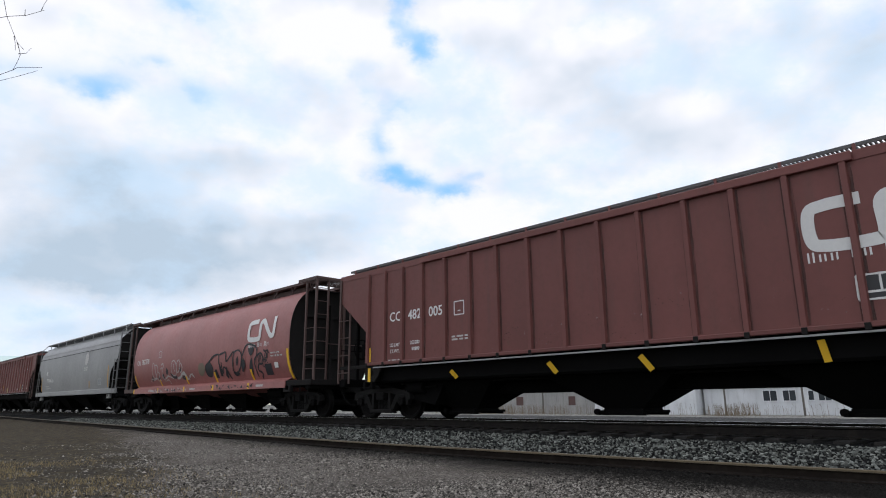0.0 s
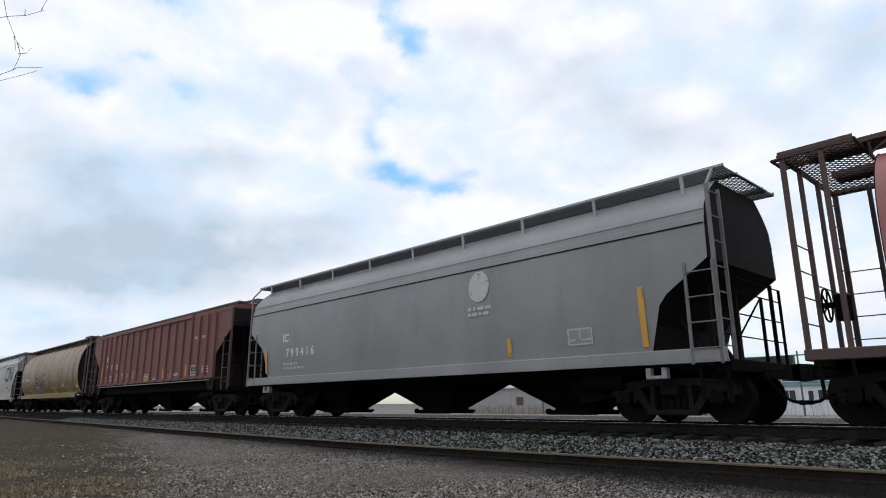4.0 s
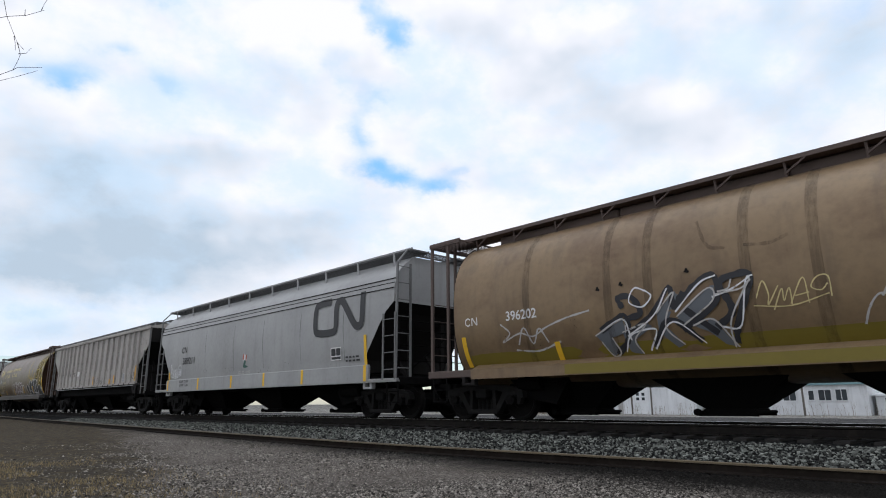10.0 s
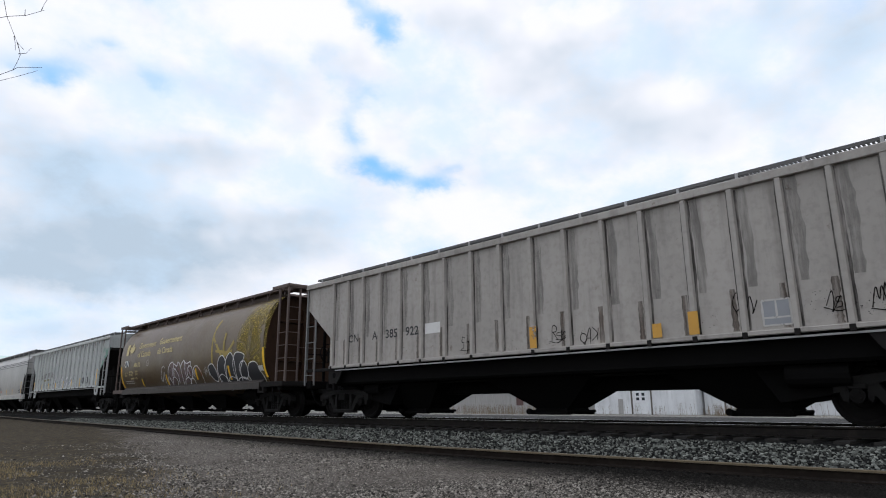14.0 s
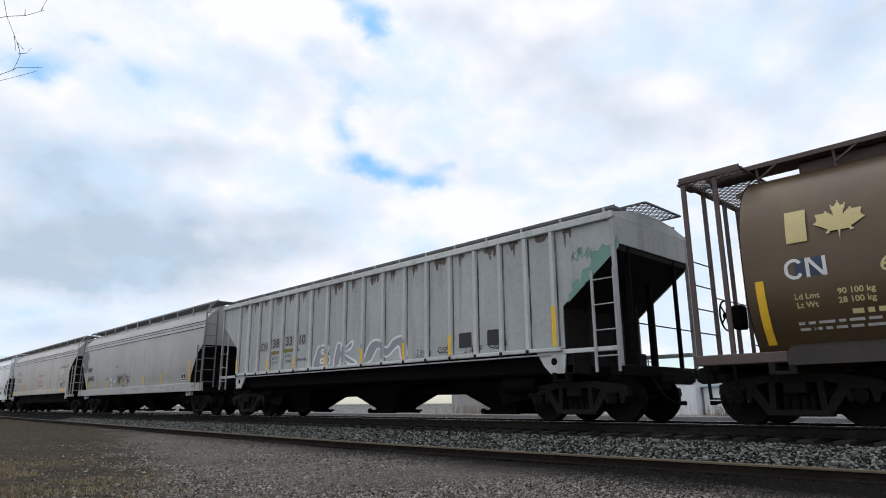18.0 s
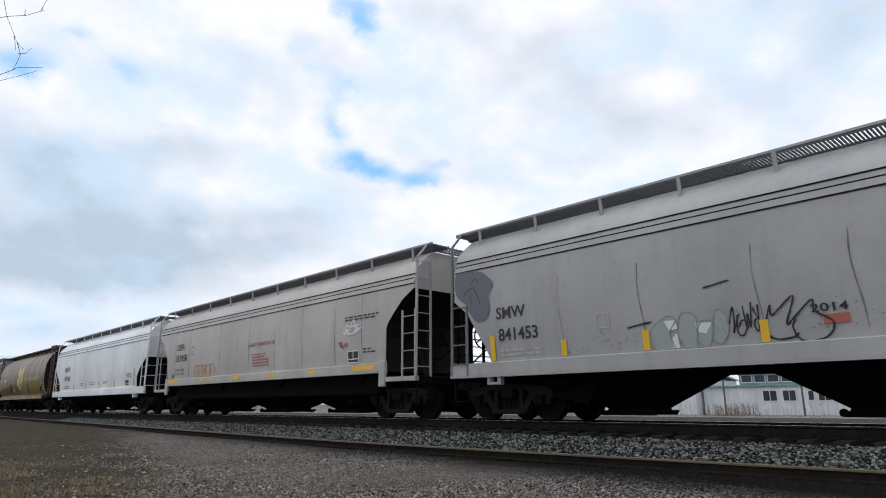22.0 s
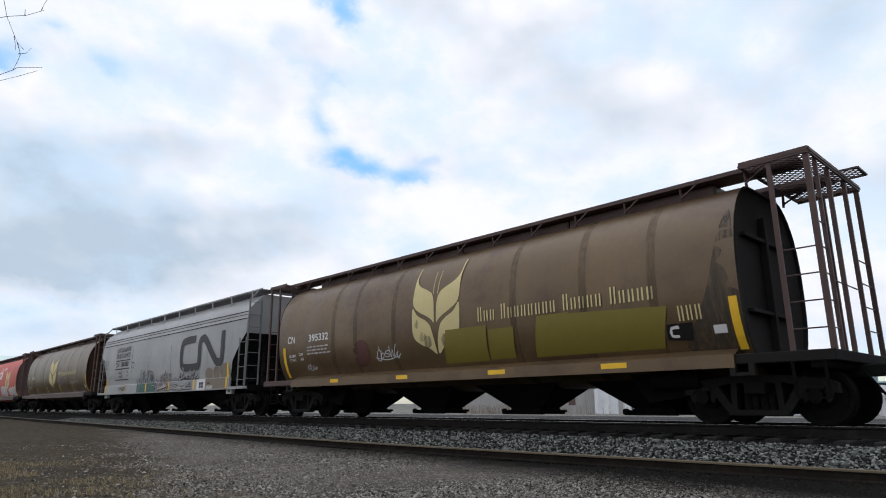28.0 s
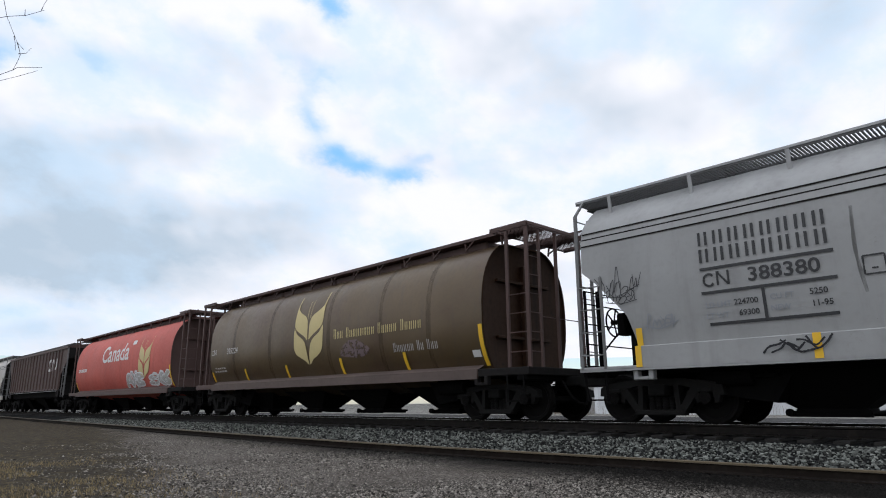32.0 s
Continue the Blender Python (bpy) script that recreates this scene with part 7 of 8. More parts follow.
square_mark(H, -3.8, 2.18, 0.25, "letter_grey")
for t_, x, z in (("Ld Lmt", -6.51, 1.90), ("Lt Wt", -6.52, 1.77), ("90 100 kg", -5.85, 1.92), ("28 100 kg", -5.86, 1.79), ("199700", -5.15, 1.93), ("63300", -5.12, 1.80), ("4550", -5.2, 1.62)):
    H.text(t_, x, z, 0.085, "letter_gold")
H.bars(-6.7, 1.52, 1.2, 2, "letter_grey", 0.04, 0.05)
H.bars(-5.95, 1.62, 0.4, 1, "letter_gold", 0.07)
H.fill([[(-0.31, 1.79), (-0.1, 1.88), (0.09, 1.65), (0.1, 1.34), (-0.09, 1.46), (-0.3, 1.58)], [(-0.84, 1.51), (-0.57, 1.55), (-0.41, 1.37), (-0.6, 1.15), (-0.92, 1.19)], [(0.8, 1.7), (0.95, 1.9), (1.2, 1.85), (1.2, 1.6), (1.0, 1.46)]], "spray_pink", "graffiti", "faded red fill of bubble graffiti", 0.006)
H.fill([[(-1.4, 1.25), (-1.28, 1.65), (-1.1, 1.95), (-0.9, 2.1), (-0.66, 2.1), (-0.64, 1.7), (-0.7, 1.3)], [(-0.55, 2.05), (-0.1, 2.1), (0.12, 1.9), (0.14, 1.4), (-0.4, 1.4)], [(0.2, 1.9), (0.5, 2.12), (1.1, 2.05), (1.2, 1.5), (0.3, 1.3)]], "spray_mauve", "graffiti", "dull grey haze behind bubble graffiti", 0.004)
H.stroke([[(-1.46, 1.22), (-1.31, 1.65), (-1.14, 1.98), (-0.91, 2.16), (-0.64, 2.15), (-0.6, 1.87), (-0.68, 1.61)], [(-0.58, 2.12), (-0.27, 2.0), (-0.12, 2.15), (0.1, 2.02), (0.17, 1.75), (0.18, 1.44), (0.06, 1.18)], [(0.15, 1.96), (0.3, 2.11), (0.51, 2.19), (0.57, 2.02), (0.55, 1.77), (0.57, 1.51)], [(0.5, 2.16), (0.75, 2.06), (1.14, 2.11), (1.09, 1.92)],
          [(-1.16, 1.59), (-1.06, 1.3), (-1.03, 1.2)], [(-1.06, 1.2), (-0.84, 1.51), (-0.57, 1.55), (-0.41, 1.37), (-0.6, 1.2)], [(0.21, 1.2), (0.43, 1.42), (0.74, 1.5), (0.89, 1.39), (0.72, 1.2)]], 0.042, "spray_white", "graffiti", "white-outlined bubble graffiti with a faded red fill", 0.016)
H.stroke([[(0.78, 1.2), (0.99, 1.43), (1.25, 1.42), (1.28, 1.22)], [(1.27, 1.66), (1.47, 1.88), (1.73, 1.92), (1.95, 1.78), (2.09, 1.58), (2.13, 1.31), (1.98, 1.2)], [(-0.68, 1.61), (-0.5, 1.9), (-0.2, 1.6), (-0.3, 1.3)], [(-0.75, 1.95), (-0.8, 1.6)], [(0.9, 1.8), (1.0, 1.55)]], 0.042, "spray_white", "graffiti", "white-outlined bubble graffiti with a faded red fill", 0.016)
H.stroke([[(0.75, 1.75), (0.95, 1.93), (1.17, 1.93), (1.27, 1.75), (1.18, 1.52), (0.99, 1.43), (0.79, 1.5)]], 0.042, "spray_white", "graffiti", "white-outlined bubble graffiti with a faded red fill", 0.016, closed=True)
H.stroke([[(-1.93, 2.0), (-2.1, 1.6), (-2.02, 1.42), (-1.77, 1.69), (-1.67, 1.8), (-1.73, 1.4), (-1.67, 1.23), (-1.46, 1.22)], [(-1.93, 2.0), (-1.7, 2.06), (-1.57, 1.96)], [(1.3, 1.7), (1.4, 1.5), (1.45, 1.75), (1.55, 1.55)]], 0.045, "letter_grey", "graffiti", "worn white scribble", 0.014)
H.stroke([[(1.73, 1.9), (1.94, 1.76), (2.11, 1.54)]], 0.03, "letter_red", "graffiti", "red edge of bubble graffiti", 0.02)
H.tag(2.3, 1.55, 0.5, 0.3, "letter_grey", 0.02, 5)
for x0_, x1_ in ((-1.5, -0.4), (-0.05, 0.3), (0.6, 1.3), (1.75, 2.0)):
    H.stroke([[(x0_, 1.13), (0.5 * (x0_ + x1_), 1.06), (x1_, 1.13)]], 0.035, "spray_white", "graffiti", "white foot of bubble graffiti", 0.20)
BUBBLES = [[(2.79, 1.85), (3.16, 1.92), (3.45, 1.62), (3.4, 1.31), (3.13, 1.3), (2.83, 1.58)],
    [(3.55, 1.62), (3.72, 2.07), (4.06, 2.19), (4.3, 1.9), (4.2, 1.46), (4.0, 1.13), (3.65, 1.25)],
    [(4.17, 1.74), (4.38, 2.09), (4.68, 2.26), (4.95, 2.03), (5.0, 1.67), (4.87, 1.25), (4.48, 1.22), (4.21, 1.29)],
    [(4.85, 1.8), (5.1, 2.23), (5.74, 2.14), (5.66, 1.93), (5.4, 1.64), (5.27, 1.25), (4.93, 1.25)],
    [(5.31, 1.65), (5.48, 1.87), (5.75, 1.9), (5.92, 1.7), (5.87, 1.45), (5.63, 1.29), (5.37, 1.37)],
    [(5.87, 1.45), (6.05, 1.77), (6.35, 1.86), (6.64, 1.79), (6.77, 1.53), (6.92, 1.31), (6.79, 1.05), (6.36, 1.07), (5.94, 1.21)],
    [(3.54, 1.38), (3.88, 1.51), (4.21, 1.29), (4.13, 1.0), (3.7, 0.97)],
    [(4.28, 1.31), (4.62, 1.4), (4.95, 1.25), (4.85, 0.99), (4.4, 1.01)],
    [(5.03, 1.29), (5.43, 1.36), (5.74, 1.24), (5.6, 1.02), (5.13, 1.02)]]
PRONGS = [[(3.15, 1.83), (3.08, 2.57), (3.17, 3.18), (3.39, 3.58)],
    [(3.13, 2.93), (3.5, 2.58), (3.92, 2.2), (4.13, 2.15)],
    [(4.13, 2.18), (4.09, 2.62), (4.18, 3.02)],
    [(4.13, 2.15), (4.49, 2.34), (4.91, 2.66)],
    [(3.41, 2.4), (3.86, 2.35), (4.42, 2.27), (4.82, 2.33)]]
TWIGS = [[(6.03, 1.92), (5.87, 2.33), (5.59, 2.56), (5.18, 2.64)],
    [(6.03, 1.92), (5.77, 2.09), (5.5, 2.19), (5.23, 2.28)],
    [(6.03, 1.92), (6.0, 2.53), (6.0, 3.17)],
    [(6.05, 1.92), (6.17, 2.5), (6.25, 3.13)],
    [(6.07, 1.91), (6.31, 2.23), (6.6, 2.39), (6.77, 2.54)],
    [(6.07, 1.91), (6.4, 2.04), (6.73, 2.14), (6.84, 2.15)],
    [(6.03, 1.84), (6.04, 1.92), (6.11, 2.3), (6.1, 2.94)]]
LEAF = [(5.07, 2.55), (5.26, 3.08), (5.76, 3.78), (6.43, 4.07), (7.38, 3.94), (7.28, 2.35), (7.11, 1.5), (6.83, 1.14), (5.72, 1.3), (5.29, 1.86)]
for k, q in enumerate((1.0, 0.86, 0.72, 0.55)):
    H.fill([[(5.75 + (x - 5.75) * q, 1.7 + (z - 1.7) * q) for x, z in LEAF]], "gold_soft", "graffiti", "soft olive gold spray-painted leaf", 0.004 + 0.0015 * k)
H.stroke(PRONGS, 0.13, "spray_gold", "graffiti", "olive gold spray-painted prongs", 0.008)
H.stroke(TWIGS, 0.055, "bronze", "graffiti", "brown twigs left in the gold paint", 0.011)
H.fill(BUBBLES, "spray_black", "graffiti", "large black bubble graffiti with thin white edges", 0.014)
H.stroke(BUBBLES, 0.035, "spray_white", "graffiti", "large black bubble graffiti with thin white edges", 0.020, closed=True)
H.strip("overspray", 3.6, 6.95, 2.6, 4.0, "overspray", lift=0.004, label="faint olive overspray")
tape(H, "yellow", ((-7.16, 1.25, 2.25), (-4.45, 1.25, 1.6), (-1.5, 1.25, 1.7), (1.6, 1.38, 1.82), (4.47, 1.3, 1.8), (7.12, 1.3, 2.3)), 0.13)
H.strip("tag_plate", 6.75, 7.02, 1.50, 1.70, "letter_grey", lift=0.02)

I = add(rib_car(-151.9, "grey-green ribbed hopper car with rust streaks and graffiti", "mint", "rib_pale", board="galv", end_mat="mint", off=-0.06, dirt="grime_deep", low_mat="rib_pale", rail_mat="galv"))
I.dx = 0.12
I.mark(-5.58, 2.18, 0.48, 0.24, "letter_black")
I.text("38", -4.56, 2.24, 0.27, "letter_black", 1.1)
I.text("33", -3.72, 2.26, 0.27, "letter_black", 1.1)
I.text("10", -2.95, 2.25, 0.27, "letter_black", 1.1)
I.strip("paint_patch", -4.85, -4.32, 2.01, 2.12, "mustard", lift=0.006)
I.strip("paint_patch", -4.02, -3.45, 2.03, 2.14, "mustard", lift=0.006)
for t_, x, z in (("LD LMT", -4.56, 1.85), ("LT WT", -4.57, 1.69), ("202700", -3.75, 1.88), ("60300", -3.71, 1.71), ("NEW 9-80", -2.95, 1.72), ("LO", -3.15, 2.04)):
    I.text(t_, x, z, 0.085, "letter_black")
for x0_, x1_, z0_ in ((-5.62, -5.05, 2.13), (-4.85, -4.27, 2.2), (-4.0, -3.45, 2.22), (-3.22, -2.68, 2.21)):
    I.strip("number_patch", x0_, x1_, z0_, z0_ + 0.34, "patch_grey", lift=0.004, n=1, label="grey patch behind the number")
BLOCKS = [[(-2.25, 1.50), (-2.05, 2.0), (-1.9, 2.1), (-1.5, 2.1), (-1.42, 1.95), (-1.55, 1.83), (-1.35, 1.72), (-1.42, 1.55), (-1.75, 1.48)], [(-1.15, 1.5), (-1.0, 2.08), (-0.8, 2.1), (-0.75, 1.9), (-0.25, 2.14), (-0.28, 1.95), (-0.6, 1.8), (0.0, 1.52), (-0.35, 1.5), (-0.78, 1.68), (-0.85, 1.5)],
          [(0.3, 1.5), (0.55, 1.98), (0.95, 2.08), (1.3, 1.85), (1.6, 2.05), (2.0, 2.08), (2.15, 1.6), (1.9, 1.55), (1.8, 1.85), (1.3, 1.6), (0.95, 1.85), (0.65, 1.55)]]
I.fill(BLOCKS, "spray_grey", "graffiti", "grey block graffiti with white edges", 0.005)
I.stroke(BLOCKS + [[(-1.85, 1.62), (-1.8, 1.72), (-1.65, 1.68), (-1.7, 1.6)], [(-1.8, 1.88), (-1.78, 1.98), (-1.66, 1.96), (-1.68, 1.88)]], 0.06, "spray_white", "graffiti", "grey block graffiti with white edges", 0.012, closed=True)
for x_ in (-1.34 - 0.18, 0.45 - 0.18, 2.25 - 0.18, -0.45 - 0.18, 1.34 - 0.18):
    I.strip("graffiti", x_ - 0.05, x_ + 0.05, 1.55, 2.0, "spray_grey", lift=0.068, n=2, label="grey spray over a rib")
for x, z0, z1 in ((-7.2, 1.5, 2.0), (-4.96, 1.5, 1.85), (-3.28, 1.5, 1.85), (-1.52, 1.5, 1.85), (0.27, 1.5, 1.9), (2.07, 1.5, 1.92), (3.77, 1.5, 1.97), (6.84, 1.5, 2.32)):
    I.strip("reflective_tape", x - 0.05, x + 0.05, z0, z1, "yellow", lift=0.071, n=1)
data_panel(I, 4.05, 1.66, 0.38, 0.32, "spray_black", "spray_black")
data_panel(I, 4.95, 1.66, 0.38, 0.32, "spray_black", "spray_black")
for i, x in enumerate(RIBS):
    v_ = I.rnd
    w_ = v_.uniform(0.15, 0.5)
    I.fill([[(x + 0.1 + w_ * a, 3.89 - 0.02 - b * v_.uniform(0.25, 1.0) * 0.42) for a, b in ((0, 0), (0.1, 0.5), (0.25, 1.0), (0.4, 0.4), (0.55, 0.8), (0.7, 0.3), (0.85, 0.6), (1.0, 0))]], "rust_run", "rust_stain", "rust run below the roof", 0.006)
for x, z in ((2.5, 1.55), (3.3, 1.6), (4.2, 1.55), (5.0, 1.6)):
    I.tag(x, z - 0.02, 0.5, 0.16, "spray_black", 0.018, 5)
I.fill([[(7.18, 2.36), (7.2, 2.55), (7.3, 2.58), (7.28, 2.75), (7.45, 2.8), (7.5, 2.72), (7.55, 3.0), (7.72, 3.02), (7.78, 3.14), (7.74, 3.3), (7.95, 3.3), (8.05, 3.42), (8.2, 3.36), (8.42, 3.52), (8.42, 3.31)]], "spray_green", "graffiti", "faded green spray blot", 0.004, True)
I.tag(7.3, 3.2, 0.6, 0.28, "spray_green", 0.025, 5)

J = add(smooth_car(-170.13, "pale grey smooth-sided hopper car with faded scribbles", "grey", "grey", cut=[(7.05, 1.22), (7.05, 1.4), (7.4, 1.9), (7.72, 2.4), (8.15, 2.73), (8.15, 4.0)]))
J.dx = 0.13
J.text("SMW", -6.55, 2.2, 0.25, "letter_black")
J.text("841453", -6.36, 1.72, 0.26, "letter_black")
J.bars(-6.9, 1.48, 1.2, 2, "letter_grey", 0.05, 0.05)
J.fill([[(-8.24, 3.36), (-7.97, 3.42), (-7.45, 3.36), (-7.19, 3.2), (-7.03, 3.01), (-7.17, 2.76), (-7.13, 2.47), (-7.27, 2.22), (-7.56, 2.2), (-7.76, 2.42), (-7.88, 2.62), (-8.08, 2.76), (-8.22, 2.93)]], "spray_slate", "graffiti", "large grey clover-shaped spray blot", 0.008)
J.stroke([[(-7.95, 2.85), (-7.75, 2.98), (-7.6, 3.0)], [(-7.72, 3.1), (-7.6, 3.2), (-7.5, 3.1)], [(-7.62, 3.0), (-7.5, 2.75), (-7.42, 2.6)], [(-7.75, 2.9), (-7.7, 2.6)]], 0.02, "spray_black", "graffiti", "dark lines in the grey blot", 0.012)
square_mark(J, -4.4, 1.78, 0.27, "letter_grey")
for x in (-5.25, -3.45, -1.4, 0.0, 1.75, 3.9):
    J.stroke([[(x, 2.9), (x - 0.02, 2.4), (x + 0.05, 1.75), (x + 0.07, 1.4)]], 0.026, "grime", "seam_line", "dark vertical seam", 0.008)
BLOCKY = [[(-3.25, 1.69), (-2.95, 1.86), (-2.81, 1.77), (-2.94, 1.56), (-2.88, 1.28), (-3.21, 1.28), (-3.33, 1.49)], [(-2.69, 1.88), (-2.44, 1.81), (-2.45, 1.43), (-2.38, 1.29), (-2.68, 1.29), (-2.79, 1.55)], [(-2.36, 1.71), (-2.13, 1.64), (-2.26, 1.29), (-2.47, 1.31)], [(-2.09, 1.87), (-1.92, 1.76), (-1.92, 1.48), (-2.04, 1.32), (-2.19, 1.41)]]
J.fill(BLOCKY, "spray_sage", "graffiti", "pale sage green block graffiti", 0.006, True)
J.fill([[(-3.02, 1.77), (-2.81, 1.75), (-2.78, 1.63), (-2.94, 1.6)], [(-2.46, 1.69), (-2.17, 1.68), (-2.29, 1.51), (-2.43, 1.54)], [(-2.9, 1.5), (-2.8, 1.52), (-2.78, 1.3), (-2.9, 1.3)]], "spray_white", "graffiti", "white fill of block graffiti", 0.010, True)
J.stroke(BLOCKY, 0.02, "spray_grey", "graffiti", "thin grey outline of block graffiti", 0.014, closed=True)
J.tag(-1.9, 1.45, 0.5, 0.35, "spray_black", 0.025, 5)
J.stroke([[(-1.37, 1.46), (-1.22, 1.86), (-1.21, 1.7), (-0.87, 1.97), (-1.01, 1.56), (-0.9, 1.63), (-0.62, 1.88), (-0.6, 1.71), (-0.37, 1.52), (-0.49, 1.31), (-0.82, 1.28), (-0.93, 1.48), (-0.88, 1.62)], [(-1.37, 1.46), (-1.2, 1.33), (-0.95, 1.34), (-0.86, 1.4)]], 0.03, "spray_black", "graffiti", "thin black bubble outline")
J.text("2014", -0.40, 1.69, 0.12, "spray_black", 1.5, "graffiti", "black painted year")
J.strip("paint_patch", -0.5, -0.15, 1.5, 1.64, "letter_red", lift=0.008)
J.stroke([[(-3.75, 1.72), (-3.5, 1.76), (-3.25, 1.79)], [(-2.25, 2.27), (-1.97, 2.32), (-1.8, 2.34)]], 0.03, "spray_black", "scratch", "black scratch")
J.tag(1.9, 1.5, 1.4, 0.4, "letter_grey", 0.02, 6)
J.tag(4.1, 1.5, 1.5, 0.5, "letter_grey", 0.025, 7)
tape(J, "yellow", ((-7.1, 1.3, 1.85), (-5.2, 1.3, 1.62), (-3.4, 1.3, 1.65), (-1.35, 1.3, 1.65), (1.78, 1.3, 1.72), (3.94, 1.3, 1.73), (6.9, 1.35, 2.2)), 0.13)
data_panel(J, 6.1, 1.38, 0.46, 0.28)
J.bars(6.05, 1.85, 0.5, 3, "spray_grey", 0.04, 0.05)
J.strip("sill_light", 7.35, 7.55, 1.08, 1.18, "letter_red", lift=0.12, n=1, label="small red reflector")
for x, w in ((0.5, 1.2), (4.0, 1.6)):
    v_ = J.rnd
    part("graffiti", Mesh().add([p for i in range(9) for p in ((x + w * i / 8, -1.628, 1.02 + 0.2 * v_.random()), (x + w * (i + 0.35) / 8, -1.628, 1.04 + 0.2 * v_.random()), (x + w * (i + 0.4) / 8, -1.628, 1.06 + 0.15 * v_.random()))], [(3 * i, 3 * i + 1, 3 * i + 2) for i in range(9)]), "spray_black", J.ob, label="black scribble on the sill")

K = add(smooth_car(-188.42, "pale grey smooth-sided hopper car with black sooty end slopes", "pale", "pale", 8.65, 8.75, 7.4, cut=[(7.46, 1.22), (7.46, 2.1), (7.6, 2.45), (7.85, 2.72), (8.2, 3.05), (8.65, 3.3), (8.65, 4.0)], sill_low=1.21, sill_top=1.45, rail_mat="galv", chute=(1.25, 1.20, 0.62), outlet=0.85))
K.dx = 0.17
K.text("CEFX", -6.33, 2.63, 0.24, "letter_black", 1.05)
K.text("351958", -6.18, 2.16, 0.27, "letter_black")
for t_, x, z in (("LD LMT", -6.54, 1.78), ("223100", -6.06, 1.78), ("LT WT", -6.55, 1.62), ("62900", -6.02, 1.62)):
    K.text(t_, x, z, 0.085, "letter_black")
square_mark(K, -5.21, 2.38, 0.29, "letter_black", 0.014)
K.text("C", -5.06, 2.43, 0.10, "letter_black")
K.strip("jack_plate", -7.15, -6.88, 1.5, 1.66, "grime_deep", lift=0.012, n=2)
K.text("DO NOT HAMMER ON CAR", 0.62, 2.36, 0.12, "letter_red", 0.85)
K.bars(0.0, 2.05, 1.1, 5, "letter_red", 0.045, 0.05)
K.tag(4.9, 2.2, 0.7, 0.4, "chalk", 0.03, 4)
K.tag(5.45, 2.35, 0.8, 0.32, "spray_white", 0.045, 4)
K.bars(5.5, 2.78, 1.6, 2, "letter_black", 0.04, 0.04)
K.bars(6.35, 1.85, 0.5, 2, "letter_black", 0.035, 0.05)
K.tag(5.2, 1.95, 0.35, 0.15, "letter_red", 0.025, 3)
data_panel(K, 5.65, 1.52, 0.5, 0.32)
K.stroke([[(u - 0.24, 1.66), (u - 0.17, 1.86), (u + 0.02, 1.93), (u + 0.2, 1.84), (u + 0.22, 1.62), (u + 0.08, 1.47), (u - 0.14, 1.48)] for u in (-4.62, -4.24, -3.9, -3.56, -3.22)], 0.034, "spray_orange", "graffiti", "thin orange bubble outline", 0.012, closed=True)
K.stroke([[(-4.7, 1.7), (-4.55, 1.72), (-4.56, 1.6)], [(-4.3, 1.74), (-4.2, 1.68)], [(-3.95, 1.62), (-3.84, 1.7), (-3.95, 1.8)], [(-3.3, 1.75), (-3.2, 1.65)]], 0.03, "spray_orange", "graffiti", "thin orange bubble outline", 0.012)
for x in (-6.85, -5.41, -2.6, -0.3, 1.5, 3.2, 5.0, 6.3):
    K.stroke([[(x, 3.5), (x - 0.01, 2.8), (x + 0.01, 2.1), (x, 1.5)]], 0.035, "grime", "seam_line", "faint vertical seam", 0.006)
sill_tape(K, "yellow", ((5.9, 6.9), (3.6, 4.0), (1.2, 1.6), (-1.3, -0.9), (-4.1, -3.7), (-7.3, -6.42)), 1.626, 1.29, 1.41)

L = add(smooth_car(-206.5, "clean white smooth-sided covered hopper car", "white", "white", 7.95, 8.05, 6.62, cut=[(6.8, 1.22), (6.8, 1.7), (7.2, 2.1), (7.6, 2.36), (7.95, 2.6), (7.95, 4.0)], band_mat="trim_white", chute=(1.5, 1.10, 0.82)))
L.text("NDYX", -5.2, 2.40, 0.28, "letter_black")
L.text("845243", -5.06, 1.86, 0.28, "letter_black")
L.bars(-5.6, 1.52, 0.9, 2, "letter_black", 0.05, 0.05)
square_mark(L, -3.65, 2.1, 0.26, "letter_grey")
for x in (-2.4, -0.4, 1.85, 5.4):
    L.bars(x, 1.62 if x < 5 else 1.9, 0.7, 2 if x < 5 else 3, "letter_black", 0.035, 0.05)
for x in (-3.6, -1.4, 1.05, 3.5):
    L.stroke([[(x - 0.03, 2.8), (x - 0.04, 2.3), (x + 0.04, 1.7), (x + 0.08, 1.4)]], 0.04, "grime_thin", "seam_line", "faint vertical seam", 0.008)
tape(L, "orange", ((-7.4, 1.25, 2.0), (-3.6, 1.3, 1.62), (-1.27, 1.3, 1.65), (1.15, 1.3, 1.67), (3.7, 1.3, 1.67), (6.52, 1.32, 2.12)), 0.12)
data_panel(L, 5.3, 1.36, 0.5, 0.26)

